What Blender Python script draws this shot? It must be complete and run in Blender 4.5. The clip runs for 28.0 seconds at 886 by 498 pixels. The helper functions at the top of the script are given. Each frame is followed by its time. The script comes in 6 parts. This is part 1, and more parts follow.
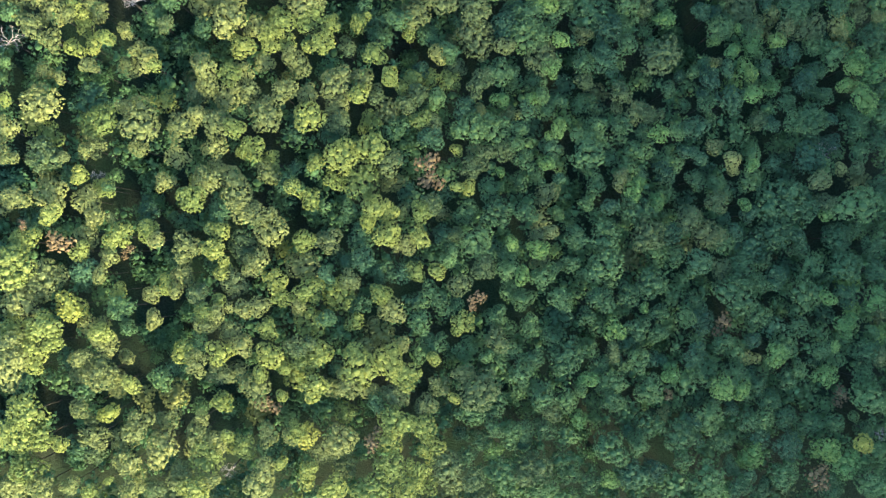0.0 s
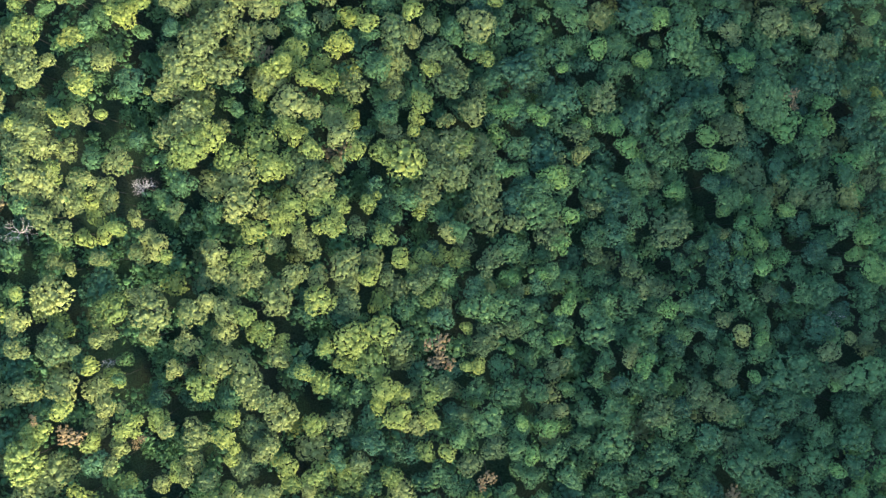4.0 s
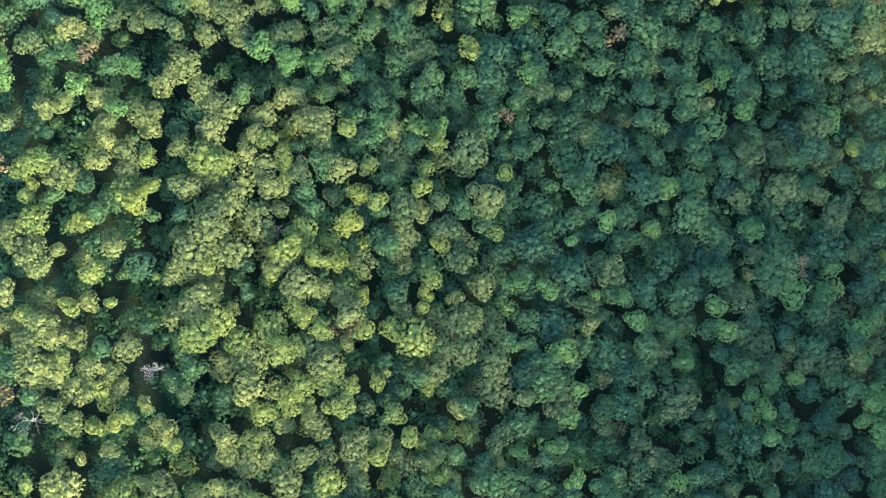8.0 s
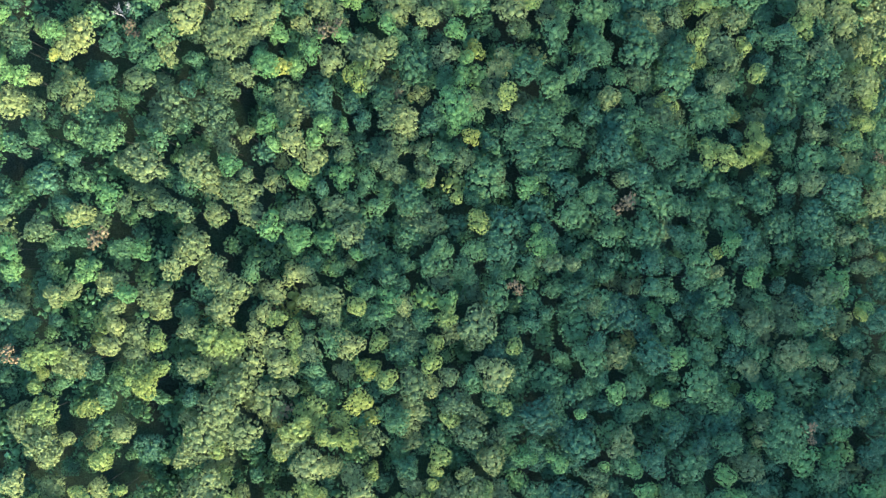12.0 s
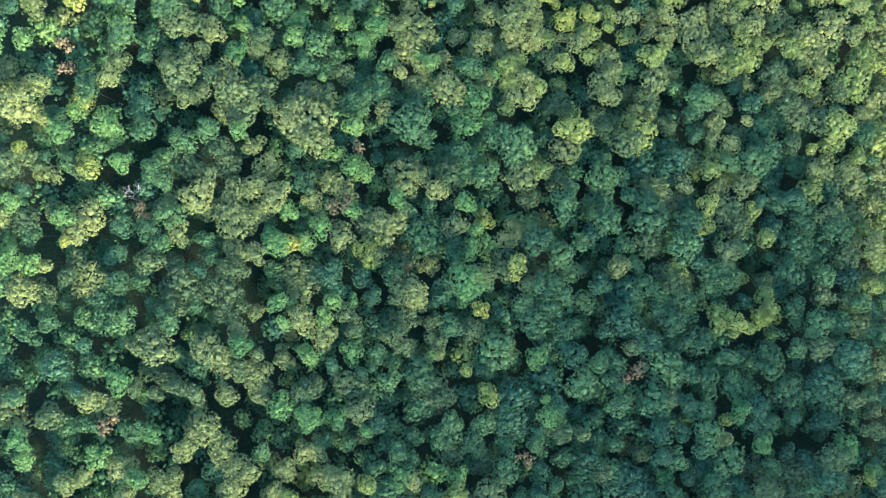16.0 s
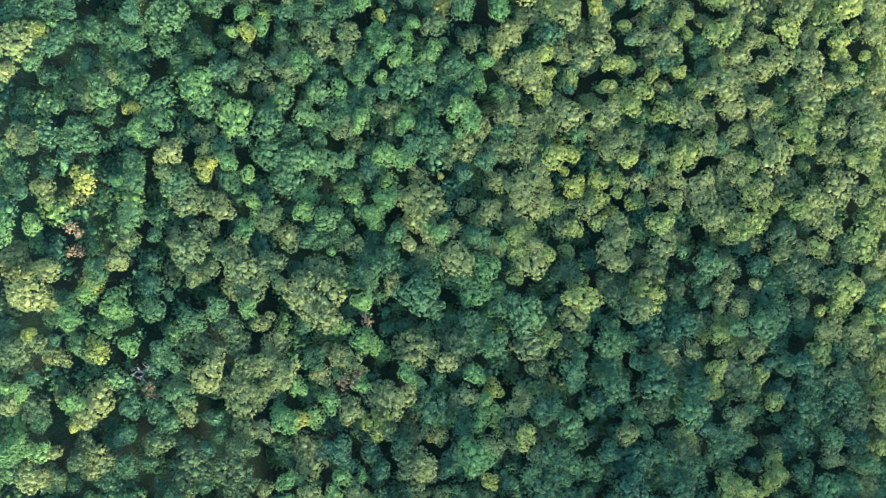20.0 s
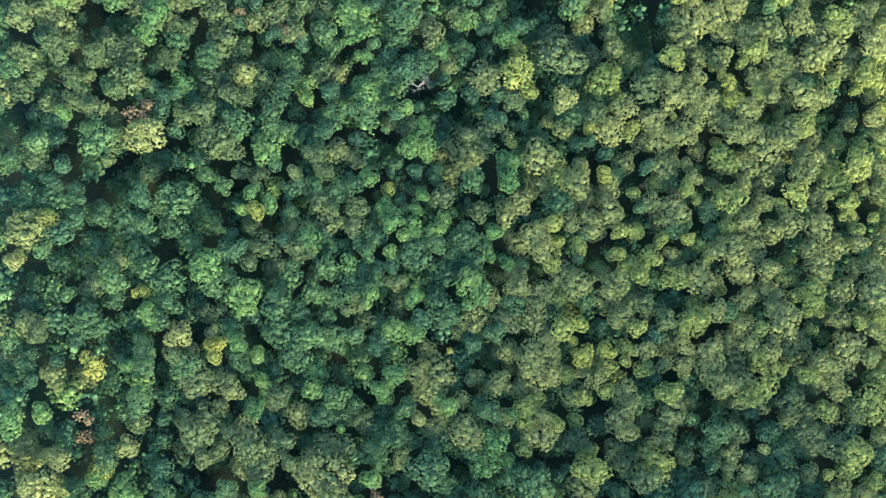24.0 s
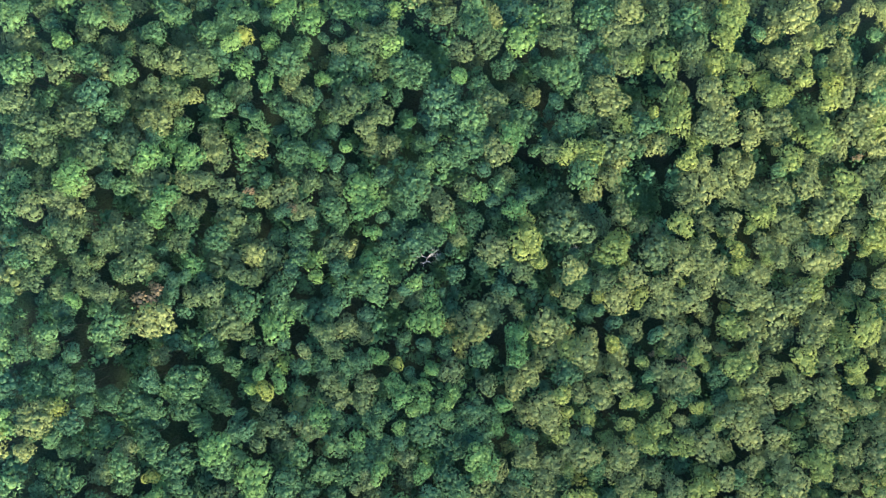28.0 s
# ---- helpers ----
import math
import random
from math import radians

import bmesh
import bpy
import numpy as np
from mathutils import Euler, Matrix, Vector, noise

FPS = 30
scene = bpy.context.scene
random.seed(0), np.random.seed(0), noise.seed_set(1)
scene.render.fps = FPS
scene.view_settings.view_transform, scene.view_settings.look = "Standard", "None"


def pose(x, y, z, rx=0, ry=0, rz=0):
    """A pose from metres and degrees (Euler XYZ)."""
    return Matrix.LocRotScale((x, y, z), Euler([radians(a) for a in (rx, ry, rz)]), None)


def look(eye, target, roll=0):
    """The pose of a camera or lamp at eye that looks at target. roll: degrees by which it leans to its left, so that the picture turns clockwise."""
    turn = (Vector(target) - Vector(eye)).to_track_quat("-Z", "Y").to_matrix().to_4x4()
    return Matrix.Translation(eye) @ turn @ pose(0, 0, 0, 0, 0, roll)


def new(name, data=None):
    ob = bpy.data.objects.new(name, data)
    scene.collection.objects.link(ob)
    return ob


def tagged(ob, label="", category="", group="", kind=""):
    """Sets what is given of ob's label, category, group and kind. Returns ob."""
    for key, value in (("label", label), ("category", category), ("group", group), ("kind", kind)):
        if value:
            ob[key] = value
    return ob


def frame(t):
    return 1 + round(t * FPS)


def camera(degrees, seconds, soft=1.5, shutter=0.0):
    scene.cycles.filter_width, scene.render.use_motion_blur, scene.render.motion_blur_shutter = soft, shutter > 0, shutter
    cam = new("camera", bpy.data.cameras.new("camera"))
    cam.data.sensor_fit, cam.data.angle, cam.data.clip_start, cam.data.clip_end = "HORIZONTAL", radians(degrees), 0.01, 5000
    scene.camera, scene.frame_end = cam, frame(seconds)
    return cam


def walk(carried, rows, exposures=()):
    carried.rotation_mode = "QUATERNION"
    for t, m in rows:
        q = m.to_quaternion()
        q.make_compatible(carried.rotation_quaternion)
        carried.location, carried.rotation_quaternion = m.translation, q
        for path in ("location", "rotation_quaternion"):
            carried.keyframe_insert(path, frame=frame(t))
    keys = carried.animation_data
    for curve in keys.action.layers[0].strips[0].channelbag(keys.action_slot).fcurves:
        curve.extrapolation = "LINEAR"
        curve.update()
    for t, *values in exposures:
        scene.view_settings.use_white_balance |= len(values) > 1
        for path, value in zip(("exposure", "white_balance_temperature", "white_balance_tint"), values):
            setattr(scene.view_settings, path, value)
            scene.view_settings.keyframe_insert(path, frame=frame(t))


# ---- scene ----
# A drone glides north over a wooded slope, looking straight down.
cam = camera(55, 28.0, soft=1.4)
HEIGHT = 235.0
PATH = [
    (0.0, 0.0, 0.0), (1.0, -0.64, 11.2), (2.0, -1.28, 22.5), (3.0, -1.91, 33.74), (4.5, -2.8, 50.4),
    (6.0, -3.72, 67.12), (7.0, -4.29, 78.16), (8.0, -4.85, 89.17), (9.0, -5.4, 100.21), (10.0, -5.98, 111.29),
    (11.0, -6.6, 122.33), (12.0, -7.26, 133.38), (13.5, -8.25, 149.9), (15.0, -9.2, 166.46), (16.0, -9.78, 177.54),
    (17.0, -10.35, 188.57), (18.0, -10.92, 199.58), (19.0, -11.48, 210.53), (20.0, -12.04, 221.45), (21.0, -12.6, 232.43),
    (22.5, -13.5, 249.2), (24.0, -14.4, 266.04), (25.0, -14.96, 277.36), (26.0, -15.53, 288.68), (27.0, -16.12, 299.91),
    (28.0, -16.7, 311.09),
]
walk(cam, [(t, pose(x, y, HEIGHT)) for t, x, y in PATH], exposures=[
    (0.0, 3.34, 5650, 10), (6.0, 3.44, 5500, 9), (12.0, 3.58, 5100, 8), (17.0, 3.5, 5000, 7), (22.0, 3.4, 5150, 8), (28.0, 3.27, 5300, 10),
])

# ---- light ----
SUN_ELEVATION, SUN_AZIMUTH = 19.0, -64.0  # azimuth in degrees from +x towards +y
world = bpy.data.worlds.new("sky")
scene.world = world
world.use_nodes = True
sky = world.node_tree.nodes.new("ShaderNodeTexSky")
sky.sky_type, sky.sun_disc = "NISHITA", False
sky.sun_elevation, sky.sun_rotation = radians(SUN_ELEVATION), radians(90 - SUN_AZIMUTH)
back = world.node_tree.nodes["Background"]
back.inputs["Strength"].default_value = 0.092
world.node_tree.links.new(sky.outputs["Color"], back.inputs["Color"])
toward = Vector((
    math.cos(radians(SUN_ELEVATION)) * math.cos(radians(SUN_AZIMUTH)),
    math.cos(radians(SUN_ELEVATION)) * math.sin(radians(SUN_AZIMUTH)),
    math.sin(radians(SUN_ELEVATION))))
sun = new("sun", bpy.data.lights.new("sun", "SUN"))
sun.data.energy, sun.data.angle, sun.data.color = 5.0, radians(11.0), (1.0, 0.79, 0.43)
sun.matrix_world = look(toward * 400, (0, 0, 0))

# ---- materials ----


def shader(name, rough=0.6, specular=0.25):
    mat = bpy.data.materials.new(name)
    mat.use_nodes = True
    tree = mat.node_tree
    surface = tree.nodes["Principled BSDF"]
    surface.inputs["Roughness"].default_value = rough
    surface.inputs["Specular IOR Level"].default_value = specular
    return mat, tree.nodes, tree.links.new, surface


def ramp(nodes, stops):
    node = nodes.new("ShaderNodeValToRGB")
    cells = node.color_ramp.elements
    while len(cells) < len(stops):
        cells.new(0.5)
    for cell, (at, colour) in zip(cells, stops):
        cell.position, cell.color = at, (*colour, 1)
    return node


def foliage(name, dull, mean, fresh, glow=0.22, scale=1.6):
    """Leaves: every tree has its own tone, every spray of leaves its own shade, with patches across the crown."""
    mat, nodes, link, surface = shader(name, 0.65, 0.12)
    thing = nodes.new("ShaderNodeObjectInfo")
    leaf = nodes.new("ShaderNodeNewGeometry")
    place = nodes.new("ShaderNodeTexCoord")
    patch = nodes.new("ShaderNodeTexNoise")
    patch.inputs["Scale"].default_value, patch.inputs["Detail"].default_value = scale, 3
    link(place.outputs["Object"], patch.inputs["Vector"])
    tone = ramp(nodes, [(0.0, dull), (0.5, mean), (1.0, fresh)])
    add = nodes.new("ShaderNodeMath")
    add.operation = "MULTIPLY_ADD"
    link(patch.outputs["Fac"], add.inputs[0])
    add.inputs[1].default_value = 0.9
    shift = nodes.new("ShaderNodeMath")
    shift.operation = "MULTIPLY_ADD"
    link(thing.outputs["Random"], shift.inputs[0])
    shift.inputs[1].default_value, shift.inputs[2].default_value = 1.0, -0.45
    link(shift.outputs[0], add.inputs[2])
    link(add.outputs[0], tone.inputs["Fac"])
    vary = nodes.new("ShaderNodeMapRange")
    vary.inputs["To Min"].default_value, vary.inputs["To Max"].default_value = 0.75, 1.3
    link(leaf.outputs["Random Per Island"], vary.inputs["Value"])
    shade = nodes.new("ShaderNodeHueSaturation")
    link(vary.outputs[0], shade.inputs["Value"])
    link(tone.outputs["Color"], shade.inputs["Color"])
    link(shade.outputs["Color"], surface.inputs["Base Color"])
    thin = nodes.new("ShaderNodeBsdfTranslucent")
    link(shade.outputs["Color"], thin.inputs["Color"])
    mix = nodes.new("ShaderNodeMixShader")
    mix.inputs["Fac"].default_value = glow
    link(surface.outputs[0], mix.inputs[1])
    link(thin.outputs[0], mix.inputs[2])
    link(mix.outputs[0], nodes["Material Output"].inputs["Surface"])
    return mat


def bark(name, dark, light):
    mat, nodes, link, surface = shader(name, 0.85, 0.2)
    place = nodes.new("ShaderNodeTexCoord")
    grain = nodes.new("ShaderNodeTexNoise")
    grain.inputs["Scale"].default_value, grain.inputs["Detail"].default_value = 9, 5
    link(place.outputs["Object"], grain.inputs["Vector"])
    tone = ramp(nodes, [(0.3, dark), (0.7, light)])
    link(grain.outputs["Fac"], tone.inputs["Fac"])
    link(tone.outputs["Color"], surface.inputs["Base Color"])
    bump = nodes.new("ShaderNodeBump")
    bump.inputs["Strength"].default_value = 0.5
    link(grain.outputs["Fac"], bump.inputs["Height"])
    link(bump.outputs["Normal"], surface.inputs["Normal"])
    return mat


def forest_floor(name):
    mat, nodes, link, surface = shader(name, 0.95, 0.1)
    place = nodes.new("ShaderNodeTexCoord")
    wide = nodes.new("ShaderNodeTexNoise")
    wide.inputs["Scale"].default_value, wide.inputs["Detail"].default_value = 0.09, 4
    fine = nodes.new("ShaderNodeTexNoise")
    fine.inputs["Scale"].default_value, fine.inputs["Detail"].default_value = 2.6, 6
    for node in (wide, fine):
        link(place.outputs["Object"], node.inputs["Vector"])
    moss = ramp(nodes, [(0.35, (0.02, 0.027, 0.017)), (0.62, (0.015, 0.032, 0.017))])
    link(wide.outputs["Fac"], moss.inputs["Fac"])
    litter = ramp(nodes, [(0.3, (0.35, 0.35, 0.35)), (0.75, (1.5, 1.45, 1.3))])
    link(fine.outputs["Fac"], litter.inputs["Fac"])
    mix = nodes.new("ShaderNodeMix")
    mix.data_type, mix.blend_type = "RGBA", "MULTIPLY"
    mix.inputs["Factor"].default_value = 1
    link(moss.outputs["Color"], mix.inputs["A"])
    link(litter.outputs["Color"], mix.inputs["B"])
    link(mix.outputs["Result"], surface.inputs["Base Color"])
    bump = nodes.new("ShaderNodeBump")
    bump.inputs["Strength"].default_value, bump.inputs["Distance"].default_value = 0.8, 0.3
    link(fine.outputs["Fac"], bump.inputs["Height"])
    link(bump.outputs["Normal"], surface.inputs["Normal"])
    return mat


# Leaf colours; light and pale also hold some sun, dark and green some shade.
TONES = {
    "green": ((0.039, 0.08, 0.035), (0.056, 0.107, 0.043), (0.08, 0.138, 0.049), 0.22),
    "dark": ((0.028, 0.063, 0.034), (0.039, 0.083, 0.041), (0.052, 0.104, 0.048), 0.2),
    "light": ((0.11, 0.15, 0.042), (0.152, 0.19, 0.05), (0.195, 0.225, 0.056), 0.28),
    # the light trees' tone, made greener for the shaded parts
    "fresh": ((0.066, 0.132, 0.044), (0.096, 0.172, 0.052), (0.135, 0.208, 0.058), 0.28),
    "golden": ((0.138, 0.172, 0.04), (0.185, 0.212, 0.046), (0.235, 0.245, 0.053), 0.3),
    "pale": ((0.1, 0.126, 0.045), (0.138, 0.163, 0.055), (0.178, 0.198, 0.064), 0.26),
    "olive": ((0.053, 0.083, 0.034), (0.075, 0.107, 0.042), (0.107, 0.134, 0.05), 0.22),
    "rusty": ((0.1, 0.085, 0.044), (0.145, 0.11, 0.055), (0.19, 0.14, 0.07), 0.22),
    "shrub": ((0.045, 0.1, 0.048), (0.065, 0.132, 0.056), (0.09, 0.165, 0.06), 0.28),
}
LEAVES = {kind: foliage(kind + "_leaves", *tone) for kind, tone in TONES.items()}
WOODS = {kind: foliage(kind + "_wood_leaves", *tone, scale=0.3) for kind, tone in TONES.items()}
BARK = bark("bark", (0.014, 0.014, 0.012), (0.04, 0.038, 0.032))
DEAD_WOOD = bark("dead_wood", (0.17, 0.155, 0.142), (0.36, 0.335, 0.31))
FLOOR = forest_floor("forest_floor")

# ---- the lie of the land ----


def canopy_level(x, y):
    """Height of the tree tops over the slope, which falls away to the east."""
    u, v = np.clip(x, -140, 140) / 100, np.clip(y, -80, 385) / 100
    return 22.99 - 12.76 * u - 4.07 * v + 2.51 * u * u - 0.38 * u * v + 0.08 * v * v - 1.41 * u ** 3


def step(a, b, x):
    t = np.clip((x - a) / (b - a), 0, 1)
    return t * t * (3 - 2 * t)


def ground_level(x, y):
    """The slope under the trees, plus a high unseen ridge added to the south-east to shade it, with saddles at both
    ends.
    """
    far = np.maximum(0, np.hypot(x, y - 155) - 330)
    rolling = 14 * np.sin(x / 210 + 0.6) * np.sin(y / 260 + 0.3) * np.minimum(1, far / 400)
    swell = 0.5 * np.sin(x / 9.0 + 1.0) * np.sin(y / 11.0) + 0.25 * np.sin(x / 3.7) * np.sin(y / 4.3 + 2)
    # Heights set to keep the sun off some parts of the wood.
    shade_crest = np.interp(y, np.linspace(-1690, -856, 13), (494, 495, 545, 630, 718, 732, 708, 686, 664, 615, 462, 368, 295))
    shade_ridge = shade_crest * np.clip((x - 260) / 440, 0, 1) ** 2 * (1 - 0.9 * step(700, 950, x))
    return canopy_level(x, y) - 17.0 + rolling + swell * (far == 0) + shade_ridge


def sheet(name, xs, ys):
    gx, gy = np.meshgrid(xs, ys)
    verts = np.stack([gx, gy, ground_level(gx, gy)], -1).reshape(-1, 3)
    w, h = len(xs), len(ys)
    a = (np.arange(h - 1)[:, None] * w + np.arange(w - 1)).ravel()
    mesh = bpy.data.meshes.new(name)
    mesh.from_pydata(verts.tolist(), [], np.stack([a, a + 1, a + w + 1, a + w], -1).tolist())
    mesh.shade_smooth()
    return mesh


near_x, near_y = np.arange(-160, 161, 2.5), np.arange(-100, 411, 2.5)
spread = np.r_[np.arange(10, 500, 14.0), 500 + np.cumsum(14 * 1.35 ** np.arange(1, 15))]
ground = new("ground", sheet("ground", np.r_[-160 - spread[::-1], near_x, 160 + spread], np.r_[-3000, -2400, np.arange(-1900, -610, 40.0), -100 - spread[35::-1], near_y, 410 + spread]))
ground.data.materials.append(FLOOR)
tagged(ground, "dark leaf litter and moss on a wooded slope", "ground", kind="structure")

# ---- crowns, trunks and dead wood ----
rng = np.random.default_rng(7)


def unit(v):
    return v / np.maximum(1e-6, np.linalg.norm(v, axis=-1, keepdims=True))


def ball():
    """A small round of 18 points and 32 faces."""
    corners = [(1, 0, 0), (0, 1, 0), (-1, 0, 0), (0, -1, 0), (0, 0, 1), (0, 0, -1)]
    points, faces, middle = [Vector(p) for p in corners], [], {}

    def between(i, j):
        key = min(i, j), max(i, j)
        if key not in middle:
            middle[key] = len(points)
            points.append((points[i] + points[j]).normalized())
        return middle[key]

    for i, j, k in ((0, 1, 4), (1, 2, 4), (2, 3, 4), (3, 0, 4), (1, 0, 5), (2, 1, 5), (3, 2, 5), (0, 3, 5)):
        ij, jk, ki = between(i, j), between(j, k), between(k, i)
        faces += [(i, ij, ki), (ij, j, jk), (ki, jk, k), (ij, jk, ki)]
    return np.array([tuple(p) for p in points]), np.array(faces)


BALL, BALL_FACES = ball()
HEART = BALL[:6]
HEART_FACES = np.array([(0, 1, 4), (1, 2, 4), (2, 3, 4), (3, 0, 4), (1, 0, 5), (2, 1, 5), (3, 2, 5), (0, 3, 5)])


def crown_arrays(limbs, limb_size, tuft, sprays, ragged=0.15, drop=0.0, tall=0.7, close=1.28):
    """A crown of unit radius: limbs spread over a dome, each a dark core set with tufts, each tuft a heart under sprays of leaves."""
    k = np.arange(limbs) + 0.35
    angle = k * 2.39996 + rng.uniform(0, 6.28)
    wave = 1 + ragged * np.sin(2 * angle + rng.uniform(0, 6)) + ragged * 0.7 * np.sin(3 * angle + rng.uniform(0, 6))
    rho = np.sqrt(k / limbs) * (1.0 - limb_size) * wave
    centre = np.stack([rho * np.cos(angle), rho * np.sin(angle), tall * np.sqrt(np.maximum(0.05, 1 - rho ** 2))], -1)
    centre += rng.normal(0, 0.16 * limb_size, centre.shape)
    centre[:, 2] -= 0.9 * limb_size
    size = limb_size * rng.uniform(0.8, 1.2, limbs)
    keep = rng.random(limbs) >= drop
    keep[0] = True
    centre, size = centre[keep], size[keep]
    verts, faces, base = [], [], 0
    for c, s in zip(centre, size):
        verts.append(c + 0.56 * s * BALL * rng.uniform(0.9, 1.05, (18, 1)))
        faces.append(BALL_FACES + base)
        base += 18
    tries = 1600
    pick = rng.choice(len(centre), tries, p=size ** 2 / np.sum(size ** 2))
    way = unit(rng.normal(size=(tries, 3)) + (0, 0, 0.35))
    spot = centre[pick] + way * size[pick, None]
    depth = np.linalg.norm(spot[:, None] - centre[None], axis=-1) / size[None]
    depth[np.arange(tries), pick] = 9
    free = (depth.min(1) > 0.95) & (way[:, 2] > -0.45)
    tufts = []
    for i in np.flatnonzero(free):
        if not tufts or np.min(np.sum((spot[tufts] - spot[i]) ** 2, axis=1)) > (close * tuft) ** 2:
            tufts.append(i)
    for i in tufts:
        s = tuft * rng.uniform(0.6, 1.25)
        turn = rng.uniform(0, 1.57)
        spun = HEART @ np.array([(math.cos(turn), math.sin(turn), 0), (-math.sin(turn), math.cos(turn), 0), (0, 0, 1)])
        verts.append(spot[i] + 0.5 * s * spun * rng.uniform(0.7, 1.1, (6, 1)))
        faces.append(HEART_FACES + base)
        base += 6
        out = unit(way[i] * 0.9 + (0, 0, 0.35) + rng.normal(0, 0.8, (sprays, 3)))
        at = spot[i] + out * s * (0.62 + 0.2 * rng.exponential(1.0, (sprays, 1)).clip(0, 3.5))
        face = unit(out + (0, 0, 0.25) + rng.normal(0, 0.42, (sprays, 3)))
        along = unit(np.cross(face, rng.normal(size=(sprays, 3))))
        across = np.cross(face, along)
        long, wide = s * rng.uniform(0.4, 0.8, (sprays, 1)), s * rng.uniform(0.26, 0.5, (sprays, 1))
        verts.append(np.stack([at + along * long - face * 0.12 * s, at - along * 0.6 * long + across * wide, at - along * 0.6 * long - across * wide], 1).reshape(-1, 3))
        faces.append(np.arange(3 * sprays).reshape(-1, 3) + base)
        base += 3 * sprays
    return np.concatenate(verts), np.concatenate(faces)


def mesh_of(name, verts, faces, *materials, slots=None):
    mesh = bpy.data.meshes.new(name)
    mesh.vertices.add(len(verts))
    mesh.vertices.foreach_set("co", verts.astype(np.float32).ravel())
    mesh.loops.add(3 * len(faces))
    mesh.loops.foreach_set("vertex_index", faces.astype(np.int32).ravel())
    mesh.polygons.add(len(faces))
    mesh.polygons.foreach_set("loop_start", np.arange(0, 3 * len(faces), 3, dtype=np.int32))
    mesh.update(calc_edges=True)
    for material in materials:
        mesh.materials.append(material)
    if slots is not None:
        mesh.polygons.foreach_set("material_index", slots.astype(np.int32))
    return mesh


def crown_set(count, *args, **kw):
    return [crown_arrays(*args, **kw) for _ in range(count)]


# limbs, their size, the size of a tuft, sprays on each; by the reach of the crown
FORMS = {
    "broad": crown_set(7, 11, 0.36, 0.088, 8, ragged=0.12, tall=0.85),
    "full": crown_set(8, 7, 0.43, 0.105, 8, ragged=0.12, tall=0.95),
    "ragged": crown_set(8, 9, 0.34, 0.104, 8, ragged=0.28, drop=0.15, tall=0.9),
    "slim": crown_set(7, 4, 0.55, 0.138, 8, ragged=0.14, tall=1.1),
    "plain": crown_set(5, 6, 0.46, 0.16, 7, ragged=0.15, tall=0.85, close=1.5),
    "thin": crown_set(3, 8, 0.3, 0.13, 8, ragged=0.25, drop=0.2, tall=0.7, close=1.8),
}
SHRUBS = crown_set(5, 1, 0.8, 0.4, 4, tall=0.7, close=1.7)
CROWNS = {}


def crown_mesh(form, kind):
    number = int(rng.integers(len(FORMS[form])))
    key = form, number, kind
    if key not in CROWNS:
        CROWNS[key] = mesh_of("crown", *FORMS[form][number], LEAVES[kind])
    return CROWNS[key]


def tube(bm, a, b, ra, rb, sides=6):
    a, b = Vector(a), Vector(b)
    turn = (b - a).to_track_quat("Z", "Y").to_matrix()
    rings = []
    for p, r in ((a, ra), (b, rb)):
        rings.append([bm.verts.new(p + turn @ Vector((r * math.cos(6.28319 * i / sides), r * math.sin(6.28319 * i / sides), 0))) for i in range(sides)])
    for i in range(sides):
        j = (i + 1) % sides
        bm.faces.new((rings[0][i], rings[0][j], rings[1][j], rings[1][i]))
    bm.faces.new(rings[1])


def trunk_mesh():
    """A tapered stem one unit high, a little bent, with limbs that fork into the crown."""
    bm = bmesh.new()
    bends = [Vector((0, 0, 0))]
    for z in (0.06, 0.35, 0.62, 0.9):
        bends.append(Vector((bends[-1].x + rng.normal(0, 0.012), bends[-1].y + rng.normal(0, 0.012), z)))
    radii = (0.03, 0.02, 0.017, 0.012, 0.004)
    for i in range(4):
        tube(bm, bends[i], bends[i + 1], radii[i], radii[i + 1], 7)
    for i in range(5):
        start = bends[3].lerp(bends[4], i / 6)
        angle = i * 2.4 + rng.uniform(0, 1)
        tip = start + Vector((0.14 * math.cos(angle), 0.14 * math.sin(angle), 0.12 + 0.05 * rng.random()))
        tube(bm, start, tip, 0.008, 0.002, 5)
    mesh = bpy.data.meshes.new("trunk")
    bm.to_mesh(mesh)
    bm.free()
    mesh.materials.append(BARK)
    mesh.shade_smooth()
    return mesh


TRUNKS = [trunk_mesh() for _ in range(4)]
LOOKS = {  # the thing's name, the crown's look
    "green": ("green_tree", "mid-green"), "dark": ("dark_green_tree", "dark blue-green"), "light": ("sun_toned_light_tree", "light yellow-green"),
    "fresh": ("shade_toned_green_tree", "fresh bright green"),
    "golden": ("golden_tree", "bright golden-green"), "pale": ("sun_toned_pale_tree", "pale grey-green"), "olive": ("dull_green_tree", "dull olive-green"),
    "rusty": ("withering_tree", "rust-brown withering"),
}
TREES = []  # x, y, reach, kind
COUNTS = {(kind, size): 0 for kind in LOOKS for size in ("large spreading", "medium-sized", "small narrow")}
MOST = 300


def stature(kind, x, y, reach, sink):
    """Form of the crown, its height over the ground and how tall it is for its reach."""
    form = "thin" if kind == "rusty" else "broad" if reach > 3.8 else "slim" if reach < 2.5 else "ragged" if rng.random() < 0.4 else "full"
    foot = float(ground_level(x, y))
    top = float(canopy_level(x, y)) + 0.18 * reach - 0.3 - sink + (0.9 if kind in ("light", "fresh", "golden", "rusty") else 0.0) + rng.normal(0, 1.2)
    tall = 0.85 + 0.3 * rng.random()
    return form, foot, top - foot - reach * tall * (0.62 if form == "broad" else 0.8), tall


GAPS = []


